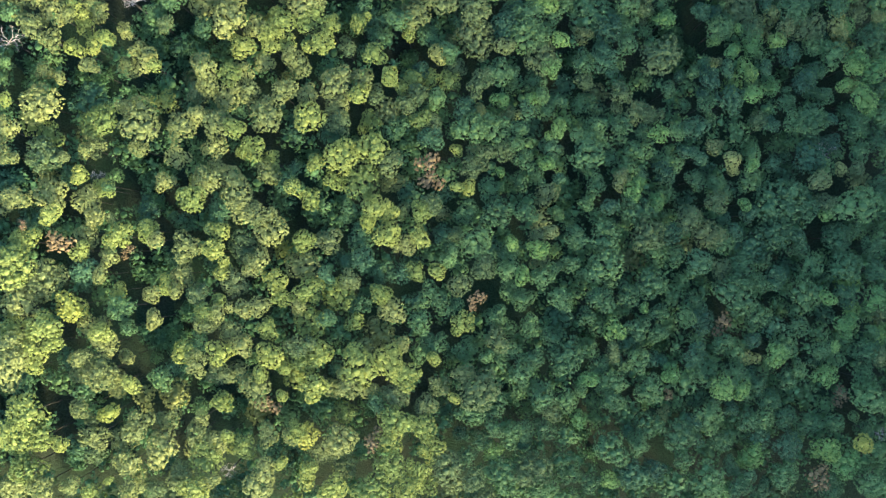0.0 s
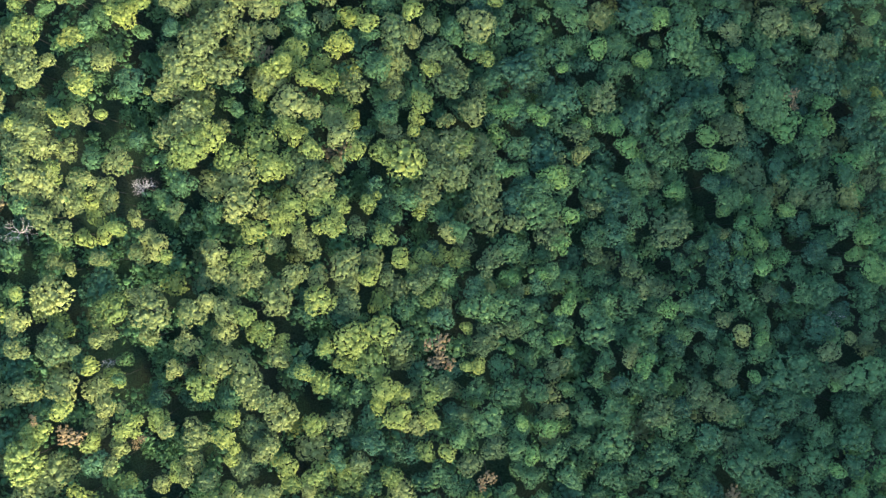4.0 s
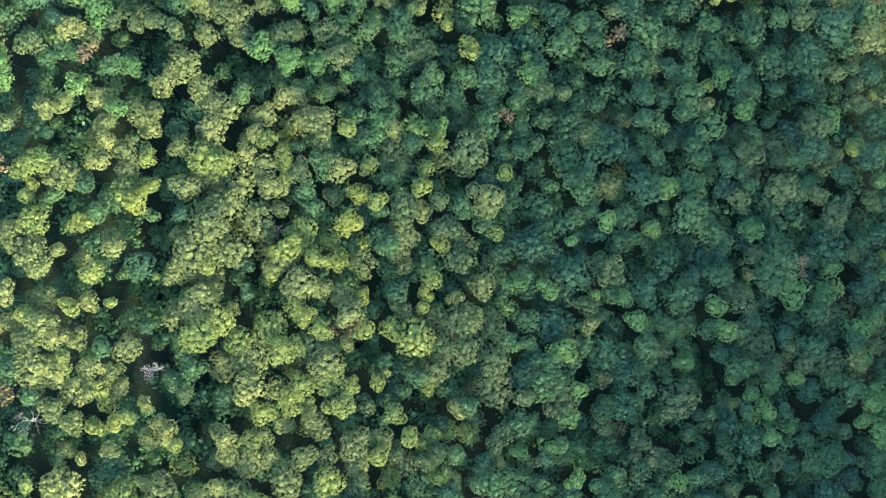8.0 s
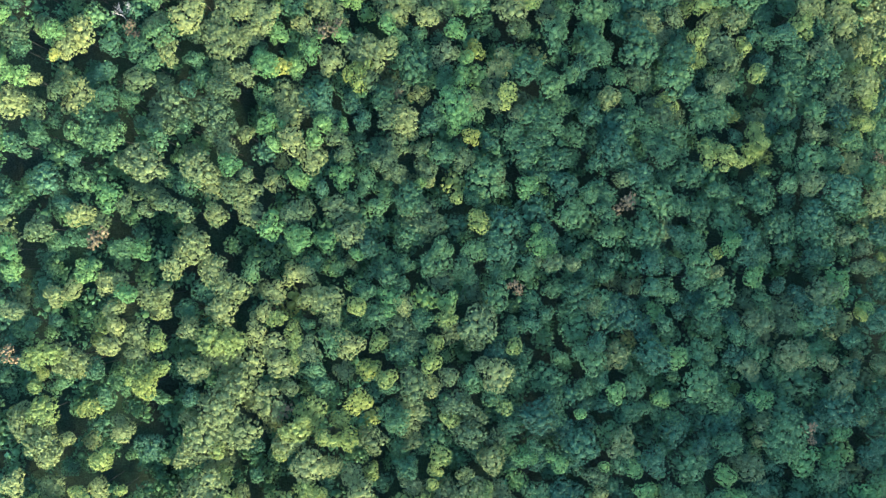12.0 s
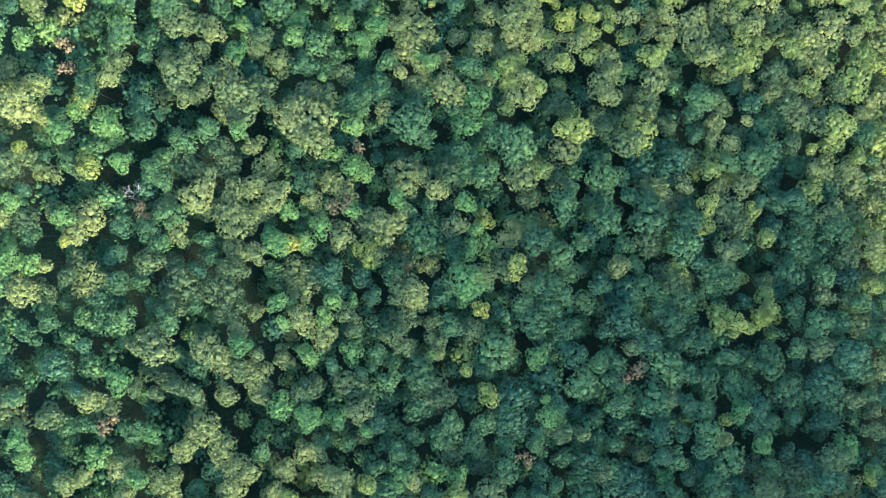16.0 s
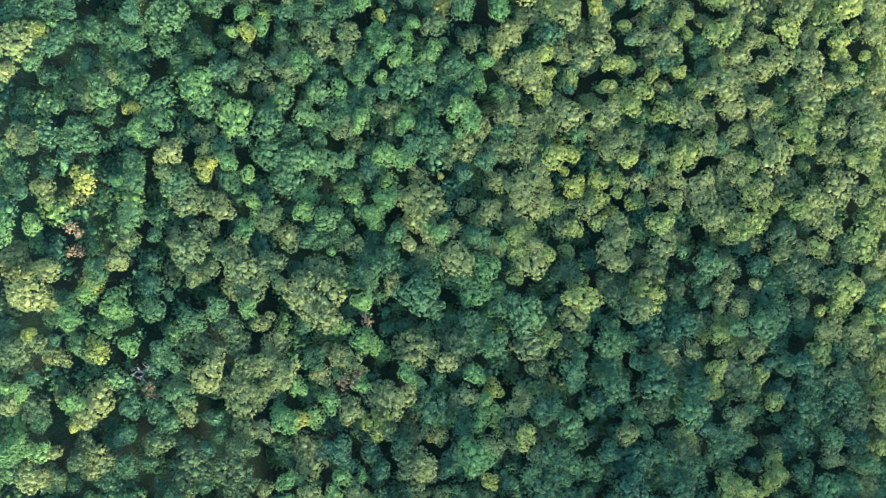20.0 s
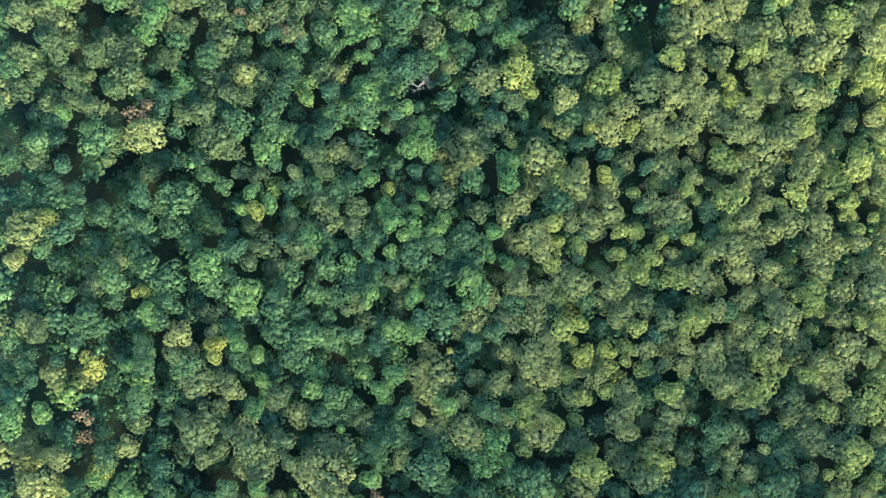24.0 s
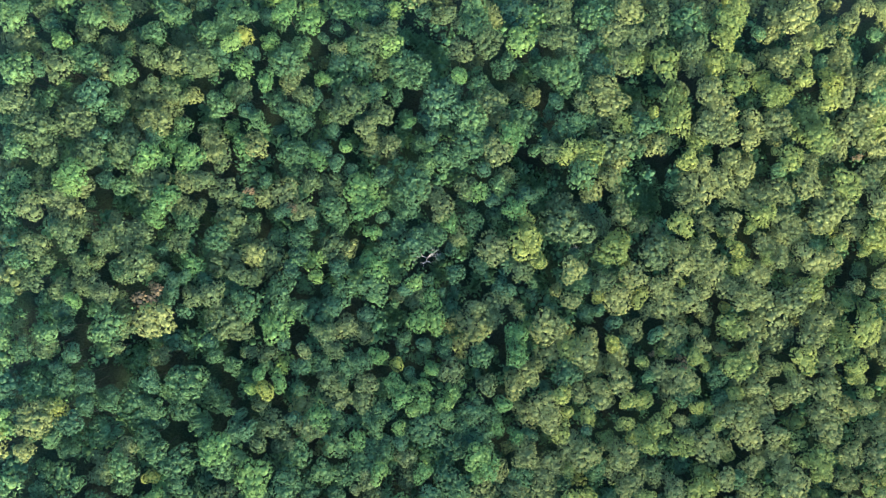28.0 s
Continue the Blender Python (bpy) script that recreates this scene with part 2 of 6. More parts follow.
def spread(x, y, reach):
    """Crowns close ranks with their neighbours, but stay back at the edge of a gap."""
    if not GAPS:
        return 1.15
    edge = min(math.hypot(x - gx, y - gy) - 0.95 * r for gx, gy, r in GAPS)
    return min(1.15, max(0.85, edge / reach))


SIZES = {"large spreading": "spreading_", "medium-sized": "", "small narrow": "young_"}


def build_of(reach):
    return "large spreading" if reach > 3.7 else "small narrow" if reach < 2.9 else "medium-sized"


def tree(kind, x, y, reach, sink=0.0):
    """One standing tree: an empty at its foot with the trunk and the crown as its parts."""
    form, foot, height, tall = stature(kind, x, y, reach, sink)
    size = build_of(reach)
    name, look_of = LOOKS[kind]
    thing = new(SIZES[size] + name)
    thing.location = x, y, foot
    tagged(thing, "%s broadleaf tree with %s leaves" % (size, look_of), "tree", "%s trees with %s leaves" % (size, look_of))
    crown = new("crown", crown_mesh(form, kind))
    crown.parent = thing
    crown.location = 0, 0, height
    stretch, wide = rng.uniform(0.9, 1.12), reach * spread(x, y, reach)
    crown.scale = wide * stretch, wide / stretch, reach * tall
    crown.rotation_euler = rng.normal(0, 0.06), rng.normal(0, 0.06), rng.uniform(0, 6.283)
    trunk = new("trunk", TRUNKS[int(rng.integers(4))])
    trunk.parent = thing
    girth = 0.75 * min(height, 2.2 * reach)
    trunk.scale = girth, girth, height + 0.1 * reach
    trunk.rotation_euler.z = rng.uniform(0, 6.283)
    TREES.append((x, y, reach, kind))
    COUNTS[kind, size] += 1


def bough_mesh(length, thick, forks):
    """A bare bough along +x that climbs and forks into twigs."""
    bm = bmesh.new()

    def grow(start, way, run, r, left):
        end = start + way * run
        tube(bm, start, end, r, r * 0.65, 4)
        if left:
            for side in (-1, 1):
                turned = (way + Vector((rng.normal(0, 0.2), side * rng.uniform(0.35, 0.8), rng.normal(0.15, 0.3)))).normalized()
                grow(end, turned, run * rng.uniform(0.55, 0.85), r * 0.6, left - 1)

    grow(Vector((0, 0, 0)), Vector((0.88, 0, 0.47)).normalized(), length, thick, forks)
    mesh = bpy.data.meshes.new("bough")
    bm.to_mesh(mesh)
    bm.free()
    mesh.materials.append(DEAD_WOOD)
    return mesh


def snag(x, y, reach):
    """A dead tree with bare bleached boughs."""
    foot = float(ground_level(x, y))
    tall = float(canopy_level(x, y)) - foot + 0.8
    thing = new("dead_tree")
    thing.location = x, y, foot
    tagged(thing, "bare bleached grey dead tree standing in a gap", "dead tree", "dead trees")
    bm = bmesh.new()
    tube(bm, (0, 0, 0), (0.1, 0.1, tall * 0.5), 0.2, 0.15, 8)
    tube(bm, (0.1, 0.1, tall * 0.5), (0.06, 0.15, tall * 0.8), 0.15, 0.11, 8)
    mesh = bpy.data.meshes.new("trunk")
    bm.to_mesh(mesh)
    bm.free()
    mesh.materials.append(BARK)
    new("trunk", mesh).parent = thing
    for i in range(7):
        bough = new("bough", bough_mesh(reach * 0.5, 0.08, 4))
        bough.parent = thing
        bough.location = 0.06, 0.15, tall * (0.74 + 0.006 * i)
        bough.rotation_euler = 0, -0.25 * (i % 3), i * 2.1 + rng.uniform(0, 1)
    TREES.append((x, y, reach * 0.6, "snag"))


REST = []  # crowns past the countable ones


def plant(kind, x, y, reach, sink=0.0, own=True):
    if own and COUNTS[kind, build_of(reach)] < MOST:
        tree(kind, x, y, reach, sink)
        return
    form, foot, height, tall = stature(kind, x, y, reach, sink)
    REST.append((x, y, foot + height, reach * spread(x, y, reach), tall * 0.9, FORMS["plain"][int(rng.integers(5))], list(LOOKS).index(kind)))
    TREES.append((x, y, reach, kind))


def grove(kind, rows):
    for x, y, reach in rows:
        if kind == "gap":
            GAPS.append((x, y, reach))
        elif kind == "snag":
            snag(x, y, reach)
        elif kind == "low":
            plant("green" if rng.random() < 0.6 else "dark", x, y, reach, rng.uniform(5.0, 8.5), own=False)
        else:
            plant(kind, x, y, reach)


# ---- the trees that stand out, kind by kind, from south to north ----
# Kinds also paint sun and shade: pale, light where lit; dark, green where shaded.
grove("gap", [
    (82.3, -58, 1), (-35.9, -57.6, 1.6), (-76.8, -56.4, 1.8), (39.3, -55.4, 1), (-89.5, -53.1, 1.3), (-85.2, -53, 1.2),
    (-90.8, -52, 1.2), (-80.5, -51.6, 2.1), (35, -49.6, 2.6), (-89.1, -42.1, 1.2), (-19.7, -41.7, 1.7), (-19.9, -40.6, 1.1),
    (57.1, -40.2, 1), (-53.2, -40.1, 2.1), (-86.1, -39.7, 2.4), (-50.5, -39.7, 2.2), (18.5, -39.7, 2), (-36, -38.1, 1.4),
    (36.5, -36.9, 1), (-60.2, -33.4, 2.7), (94.4, -27.1, 1), (58.7, -25.9, 1.4), (58.9, -25.9, 2.1), (39.5, -24.2, 1.1),
    (-72.3, -23.8, 1.9), (-67.9, -23.2, 3.3), (-73, -21.7, 2.5), (-67.3, -21.2, 2.9), (-64.7, -16.4, 1.9), (-62.9, -16, 3),
])
grove("gap", [
    (33.8, -14.9, 1.1), (-64, -14.4, 2.2), (86.2, -11.6, 1.8), (66.4, -10, 1.2), (-71.9, -8.1, 2.2), (-74.5, -5.3, 2.5),
    (-71.9, -5.2, 3.5), (100.1, 3.2, 1.2), (96.6, 3.9, 1.8), (15.1, 4.1, 1.4), (-35, 7.7, 2.8), (-69.5, 8.4, 1.2),
    (32.5, 10.2, 2.6), (-72.8, 11.1, 1.2), (33.4, 12, 1.8), (-26.9, 12.6, 1.4), (-74, 12.8, 2.4), (60.7, 14, 1),
    (34.9, 16.4, 2.4), (16.5, 16.5, 1.3), (33.2, 17.4, 2.3), (-74, 17.5, 3.5), (54, 18.3, 1), (-70.9, 18.9, 2.7),
    (-78.7, 22.1, 2.5), (-34.4, 23.6, 3), (86.1, 26.1, 1.2), (66.9, 28, 1), (86.3, 36.5, 1.8), (58, 36.7, 1.2),
])
grove("gap", [
    (-78, 37.6, 2.7), (18.1, 38.1, 1.4), (-73.1, 38.9, 3.3), (54.2, 39.3, 1.8), (-71.2, 40.3, 2.5), (-99.9, 41.3, 3.9),
    (-86.7, 42.6, 2.4), (-89.8, 43.7, 2.8), (47.5, 45.3, 2.3), (-40, 45.8, 1.4), (-101.5, 45.9, 2.2), (-63.6, 46.3, 2.2),
    (88, 47.8, 1.8), (18.8, 48.3, 1.4), (95.9, 48.8, 1), (-9.7, 48.9, 2.8), (-64.8, 49, 2.8), (-8.7, 50.4, 2),
    (-72.6, 51.3, 2.4), (64.2, 51.7, 1.8), (-9.3, 51.7, 1.4), (-62.4, 51.8, 2.7), (34.2, 52, 1.4), (67.7, 52.4, 3.2),
    (-72.7, 52.8, 2.1), (63.7, 54.6, 3), (-62.5, 55.4, 2.5), (63.5, 56.1, 2.4), (-76, 56.9, 3), (62.9, 57.6, 3.6),
])
grove("gap", [
    (-22.4, 59.5, 1.6), (-24.4, 59.7, 2.5), (-23.9, 61, 2.7), (-25.1, 61.4, 2.9), (-71.9, 61.4, 1.9), (64.6, 61.4, 1.2),
    (-23.6, 63.1, 2.2), (-72.7, 64.3, 1.6), (60.9, 64.6, 2.4), (81.8, 71.4, 1), (-90.2, 71.6, 1.6), (-52.7, 72, 1.1),
    (-77.9, 73.1, 2.7), (9, 74.6, 1), (50.4, 74.9, 1), (-5.4, 75.9, 1.7), (-56, 76.1, 1.2), (-77.3, 76.8, 3.1),
    (-21.5, 77.1, 2), (-81.2, 78.3, 2.2), (-54.8, 78.8, 1.6), (-74.8, 79.2, 3.2), (-83, 79.7, 1.1), (-50.9, 84.4, 1.4),
    (75, 84.8, 1), (33.2, 89.4, 0.9), (55.1, 91.9, 1.2), (-76.9, 93.4, 2.7), (-70.6, 95.6, 1.4), (52.9, 97.1, 1.5),
])
grove("gap", [
    (69, 98.1, 1.2), (104.5, 98.1, 1.2), (-90.7, 100.3, 1.3), (-108.9, 100.6, 3.5), (25.9, 101.7, 1.7), (111.5, 103.6, 1.2),
    (-103.9, 103.8, 1.8), (-1.8, 104.7, 1), (102.3, 105.7, 1.8), (-2.1, 106.3, 2.1), (21.5, 112.6, 1), (-93.3, 115, 2.1),
    (-98.8, 116.2, 3.6), (12, 116.7, 1), (104.3, 124.2, 1.2), (88.3, 126.7, 1.8), (-76.8, 127.3, 1.1), (-48, 128, 1.4),
    (-29.4, 128, 1.4), (41.9, 128, 1.5), (9.9, 128, 1), (82.1, 128, 2.1), (100.6, 129.5, 1.2), (89.8, 130.1, 1.2),
    (93, 130.1, 1.2), (33.6, 132.4, 1), (-74.4, 136.2, 1.1), (-57.4, 137, 2.2), (-21.1, 138, 1), (62.7, 138.5, 1.2),
])
grove("gap", [
    (-37.8, 139.3, 1), (-78, 140.2, 2.8), (-80.8, 140.9, 1.6), (2.6, 143.9, 1), (-50.8, 146.1, 1), (10.6, 146.2, 1.2),
    (84, 146.2, 1.2), (-43.3, 147.6, 1.1), (-9, 149.6, 1), (-109.7, 152.2, 1.9), (67.6, 152.8, 1.8), (-87.9, 153, 1.6),
    (29.3, 153.8, 2.1), (70.7, 153.9, 2), (-90.5, 154.4, 2.2), (75.5, 155.6, 1.2), (-70.8, 159.6, 1.7), (-12.6, 161.8, 1.4),
    (-108, 162.4, 1.2), (67.7, 163.4, 1.1), (-30.3, 163.5, 1.1), (-98.5, 164.1, 1.3), (2.6, 165.1, 1.2), (86.8, 165.3, 1.1),
    (-83.6, 165.4, 1.6), (-55.7, 165.6, 2.3), (-56.4, 170.5, 1.7), (73.4, 171.9, 1.8), (-27.5, 172.2, 1.1), (76, 172.6, 2.3),
])
grove("gap", [
    (33, 172.9, 1.2), (30.9, 173.9, 2.1), (-102.3, 177.4, 2.4), (-70.3, 177.7, 1.9), (73.5, 180.3, 1.1), (21.2, 181.8, 1.8),
    (-48.3, 182.9, 1.1), (109.1, 182.9, 1.1), (5.6, 187.2, 1.5), (-28.8, 191.6, 1.1), (-93.3, 192.1, 0.9), (15.6, 193.1, 1.8),
    (26.1, 194.6, 1), (-48.2, 195.1, 1), (108.4, 199.6, 1.1), (-83.4, 201.7, 1.6), (0.8, 202.6, 1.2), (-24.5, 203.1, 1.7),
    (-109.3, 204.7, 1.3), (-10.2, 204.7, 1.2), (54.6, 206.8, 1.2), (-53.1, 207, 2.3), (14.2, 209.4, 1.8), (-73.8, 210.1, 1.4),
    (-72.4, 210.2, 2.6), (16.2, 211, 2.4), (54.7, 211.3, 1.2), (-76.5, 211.7, 1.7), (69.7, 213.8, 1.1), (51.5, 216.2, 2.2),
])
grove("gap", [
    (-81.7, 219.6, 1.2), (-83.6, 222.3, 1.9), (57.2, 223.2, 2.4), (25.5, 223.7, 2.1), (56.4, 224.3, 2.4), (54.8, 225.5, 2.5),
    (84.3, 227.9, 1.2), (-23.9, 228.4, 1), (-36.7, 231.7, 1.4), (18, 236.2, 1), (-40.2, 238, 1.1), (-56.7, 239.5, 1.1),
    (90.2, 239.7, 1.1), (-3.6, 241.5, 1), (-107.5, 242.4, 1.2), (31, 242.6, 1.5), (-91.5, 244, 1.6), (-94, 244.7, 2),
    (24.9, 247.7, 1), (97.8, 250.1, 1.1), (-104.3, 253.5, 1.4), (-1.5, 260.5, 1.5), (-111.1, 261.9, 1.6), (27.3, 263.5, 1.5),
    (76.1, 263.6, 1.4), (0.8, 264.2, 1.3), (35.8, 266.6, 1.1), (-80.5, 266.8, 1.1), (-83.1, 268.6, 1.4), (18.1, 268.8, 1.3),
])
grove("gap", [
    (53, 271.2, 2.1), (104.2, 271.5, 1.6), (-57.9, 271.9, 1.3), (-66.7, 273.2, 2), (36.6, 274.1, 1.5), (74.7, 276, 1.4),
    (-9.6, 276.7, 1.2), (92.7, 276.9, 1.6), (-19.1, 278.1, 1), (-70.8, 278.8, 1.7), (-51.8, 279.1, 1.4), (-69, 279.4, 1.4),
    (103.6, 280.1, 1.9), (-64.1, 280.3, 1.3), (-32.1, 280.8, 1), (-2.9, 281.2, 1.8), (-98.6, 281.7, 2.5), (-93.5, 281.8, 2.7),
    (55.5, 281.9, 1.2), (6.1, 282.8, 1), (-20.5, 283.2, 0.9), (-95.5, 284.5, 1.9), (-81.4, 284.8, 1.7), (-75.5, 285.7, 1.4),
    (-92.3, 287.3, 1.9), (-32.1, 289.5, 2.3), (54, 289.6, 1.1), (-104.2, 289.7, 1.2), (24.4, 291.4, 1.1), (-27.8, 291.8, 1.5),
])
grove("gap", [
    (-80.1, 291.9, 1.7), (-29.2, 292.6, 3), (-30, 293.2, 2.6), (-114.6, 294.7, 2.6), (-114, 294.8, 2.1), (5.4, 295.5, 1.2),
    (-117.7, 296.1, 2.3), (103.1, 296.7, 1.1), (92.3, 300.4, 1.9), (10.3, 300.5, 2.5), (-8.1, 301.2, 2.1), (9.9, 302.4, 1.5),
    (-46.3, 302.9, 1.4), (-17.6, 303.1, 2.3), (79.2, 303.2, 1.2), (95.7, 304.4, 2.5), (96.8, 304.8, 2.9), (-5.1, 305.2, 1.2),
    (-17.3, 306, 2.4), (-99.5, 306.4, 1.4), (-108.1, 307.9, 1.1), (12.2, 308.4, 1.8), (-86.2, 309.1, 1), (98.6, 309.6, 2.9),
    (-36.5, 312, 1.7), (-9.5, 313, 0.9), (23, 314.1, 1.2), (57.5, 314.3, 0.9), (65.5, 314.6, 1.2), (-117.2, 315.5, 1.3),
])
grove("gap", [
    (-56.1, 317, 1.1), (0.2, 317.1, 1.3), (-61.6, 317.4, 1.7), (-39.3, 317.8, 1), (-75.8, 318.1, 1.4), (41.7, 320.8, 2.1),
    (39.1, 322.7, 6.1), (40.6, 322.7, 4.3), (-98.3, 322.9, 3.3), (-99.1, 323.2, 2.5), (-98.3, 323.6, 1.9), (38.6, 323.8, 3.7),
    (33.9, 325.1, 1.8), (37.5, 326.5, 4), (40.6, 327.7, 5), (-83.6, 330.1, 1.1), (-62.1, 330.5, 1.1), (9.7, 330.7, 3.6),
    (32.9, 331, 1.2), (-37.6, 333.8, 1.5), (5.2, 335.2, 1.5), (58.7, 337.4, 1.3), (53.5, 337.4, 1.8), (68.8, 337.6, 1.9),
    (-55.3, 339.9, 1.4), (-41.9, 340.3, 1), (-26.1, 340.6, 1.5), (71.3, 340.8, 1.1), (-65.6, 341.1, 0.9), (-73.1, 342.3, 1.3),
])
grove("gap", [
    (-29, 342.7, 2.1), (-47.6, 343, 1), (-77.8, 345, 1.7), (-79.4, 345.2, 2), (-27.6, 347.9, 1.2), (9, 348.1, 1.2),
    (-113.5, 352.6, 1.1), (-73.2, 353, 1.3), (36, 354.4, 3.5), (37.8, 354.9, 3.4), (-89.7, 355.1, 1.1), (44.1, 355.4, 1.2),
    (-48.4, 357.5, 1.4), (6.8, 360.9, 1.8), (-18.8, 361.6, 2.1), (-112.4, 362.2, 1.6), (-63.1, 363.5, 1), (-46.3, 364.2, 1),
    (-114.3, 365, 1.4), (-18.8, 365.3, 3), (-18.8, 366, 3), (-54.1, 366, 1.2), (65.2, 366.5, 1.2), (-42, 366.6, 0.9),
    (-22.5, 366.7, 1.8), (-91.7, 366.9, 1.3), (-22.6, 367.4, 3.9), (105, 367.5, 3.3), (69.1, 368.9, 2.9), (102.7, 369.3, 4),
])
grove("gap", [
    (-77.3, 369.9, 2), (106.8, 370.9, 1.2), (-74.7, 371.5, 1.7), (-26.9, 371.7, 1), (70.1, 372.2, 2.2), (-62.4, 372.9, 1.7),
    (70.2, 376.9, 2.2), (92.7, 377.7, 1.9),
])
grove("snag", [
    (-51.7, -53.7, 1.8), (115.9, -49.5, 1.8), (-82.4, 17.4, 1.5), (101.6, 25.9, 2.7), (-102, 48.5, 3.4), (-74.8, 59.5, 2.6),
    (-75.4, 59.7, 1.9), (-85.2, 190.9, 2.5), (-21, 308.6, 3.4), (18.2, 310.8, 1.4),
])
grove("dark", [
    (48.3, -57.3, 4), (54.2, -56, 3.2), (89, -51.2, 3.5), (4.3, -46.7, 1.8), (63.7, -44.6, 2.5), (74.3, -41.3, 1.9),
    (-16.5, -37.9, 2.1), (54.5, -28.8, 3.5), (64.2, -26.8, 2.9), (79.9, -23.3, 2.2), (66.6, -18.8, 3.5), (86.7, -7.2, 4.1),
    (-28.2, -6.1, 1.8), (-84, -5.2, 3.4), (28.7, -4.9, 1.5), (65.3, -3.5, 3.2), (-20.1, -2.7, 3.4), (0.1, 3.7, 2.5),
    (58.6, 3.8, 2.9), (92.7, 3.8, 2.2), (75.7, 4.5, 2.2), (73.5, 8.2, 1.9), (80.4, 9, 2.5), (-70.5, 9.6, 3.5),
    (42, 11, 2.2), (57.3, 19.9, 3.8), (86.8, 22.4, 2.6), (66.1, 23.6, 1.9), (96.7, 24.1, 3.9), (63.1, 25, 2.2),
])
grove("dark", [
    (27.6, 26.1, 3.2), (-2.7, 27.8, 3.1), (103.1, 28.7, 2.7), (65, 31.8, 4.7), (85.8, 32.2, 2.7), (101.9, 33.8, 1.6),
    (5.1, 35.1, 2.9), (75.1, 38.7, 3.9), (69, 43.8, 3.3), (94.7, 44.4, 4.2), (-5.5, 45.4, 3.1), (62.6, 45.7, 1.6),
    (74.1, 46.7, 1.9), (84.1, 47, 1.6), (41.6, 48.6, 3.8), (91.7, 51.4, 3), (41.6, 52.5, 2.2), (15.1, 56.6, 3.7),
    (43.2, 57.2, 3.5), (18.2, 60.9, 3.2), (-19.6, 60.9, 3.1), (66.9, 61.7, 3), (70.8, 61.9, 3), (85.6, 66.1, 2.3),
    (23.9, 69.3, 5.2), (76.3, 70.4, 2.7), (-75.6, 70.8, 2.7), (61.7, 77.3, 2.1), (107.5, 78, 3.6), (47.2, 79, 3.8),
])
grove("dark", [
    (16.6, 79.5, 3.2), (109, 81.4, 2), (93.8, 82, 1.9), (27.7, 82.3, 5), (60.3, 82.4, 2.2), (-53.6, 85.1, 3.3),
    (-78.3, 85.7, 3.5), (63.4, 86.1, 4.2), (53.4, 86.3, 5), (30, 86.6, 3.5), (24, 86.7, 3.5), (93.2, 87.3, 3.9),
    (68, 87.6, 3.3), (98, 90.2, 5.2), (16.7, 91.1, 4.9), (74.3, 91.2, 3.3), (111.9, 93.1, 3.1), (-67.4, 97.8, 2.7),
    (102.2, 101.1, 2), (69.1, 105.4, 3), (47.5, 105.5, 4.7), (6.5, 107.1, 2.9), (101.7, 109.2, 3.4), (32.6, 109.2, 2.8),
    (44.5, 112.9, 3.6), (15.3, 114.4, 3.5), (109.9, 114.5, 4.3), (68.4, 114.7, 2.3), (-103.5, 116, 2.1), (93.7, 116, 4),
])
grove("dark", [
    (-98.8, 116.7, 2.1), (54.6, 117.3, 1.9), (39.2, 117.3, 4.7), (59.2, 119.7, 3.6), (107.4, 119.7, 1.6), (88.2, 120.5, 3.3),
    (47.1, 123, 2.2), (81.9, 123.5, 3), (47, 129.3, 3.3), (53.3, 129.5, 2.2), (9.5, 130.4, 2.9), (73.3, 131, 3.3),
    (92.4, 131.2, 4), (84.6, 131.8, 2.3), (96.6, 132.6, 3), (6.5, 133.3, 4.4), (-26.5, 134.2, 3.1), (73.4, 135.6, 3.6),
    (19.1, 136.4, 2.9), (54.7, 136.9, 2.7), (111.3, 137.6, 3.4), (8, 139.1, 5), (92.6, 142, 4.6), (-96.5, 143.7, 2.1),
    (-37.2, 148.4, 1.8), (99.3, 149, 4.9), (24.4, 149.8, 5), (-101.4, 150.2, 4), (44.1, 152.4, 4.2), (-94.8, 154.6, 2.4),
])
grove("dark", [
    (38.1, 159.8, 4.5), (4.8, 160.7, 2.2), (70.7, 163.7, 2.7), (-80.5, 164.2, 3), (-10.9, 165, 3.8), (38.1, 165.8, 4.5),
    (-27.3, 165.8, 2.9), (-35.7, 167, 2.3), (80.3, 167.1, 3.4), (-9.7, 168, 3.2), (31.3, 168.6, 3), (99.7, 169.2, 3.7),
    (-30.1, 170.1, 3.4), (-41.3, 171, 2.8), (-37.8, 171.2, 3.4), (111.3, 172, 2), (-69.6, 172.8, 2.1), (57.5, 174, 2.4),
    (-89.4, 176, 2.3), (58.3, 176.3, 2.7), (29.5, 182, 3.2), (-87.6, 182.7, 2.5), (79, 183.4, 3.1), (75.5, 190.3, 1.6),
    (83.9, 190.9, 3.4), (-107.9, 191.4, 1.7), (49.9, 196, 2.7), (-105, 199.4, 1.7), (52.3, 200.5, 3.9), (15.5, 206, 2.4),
])
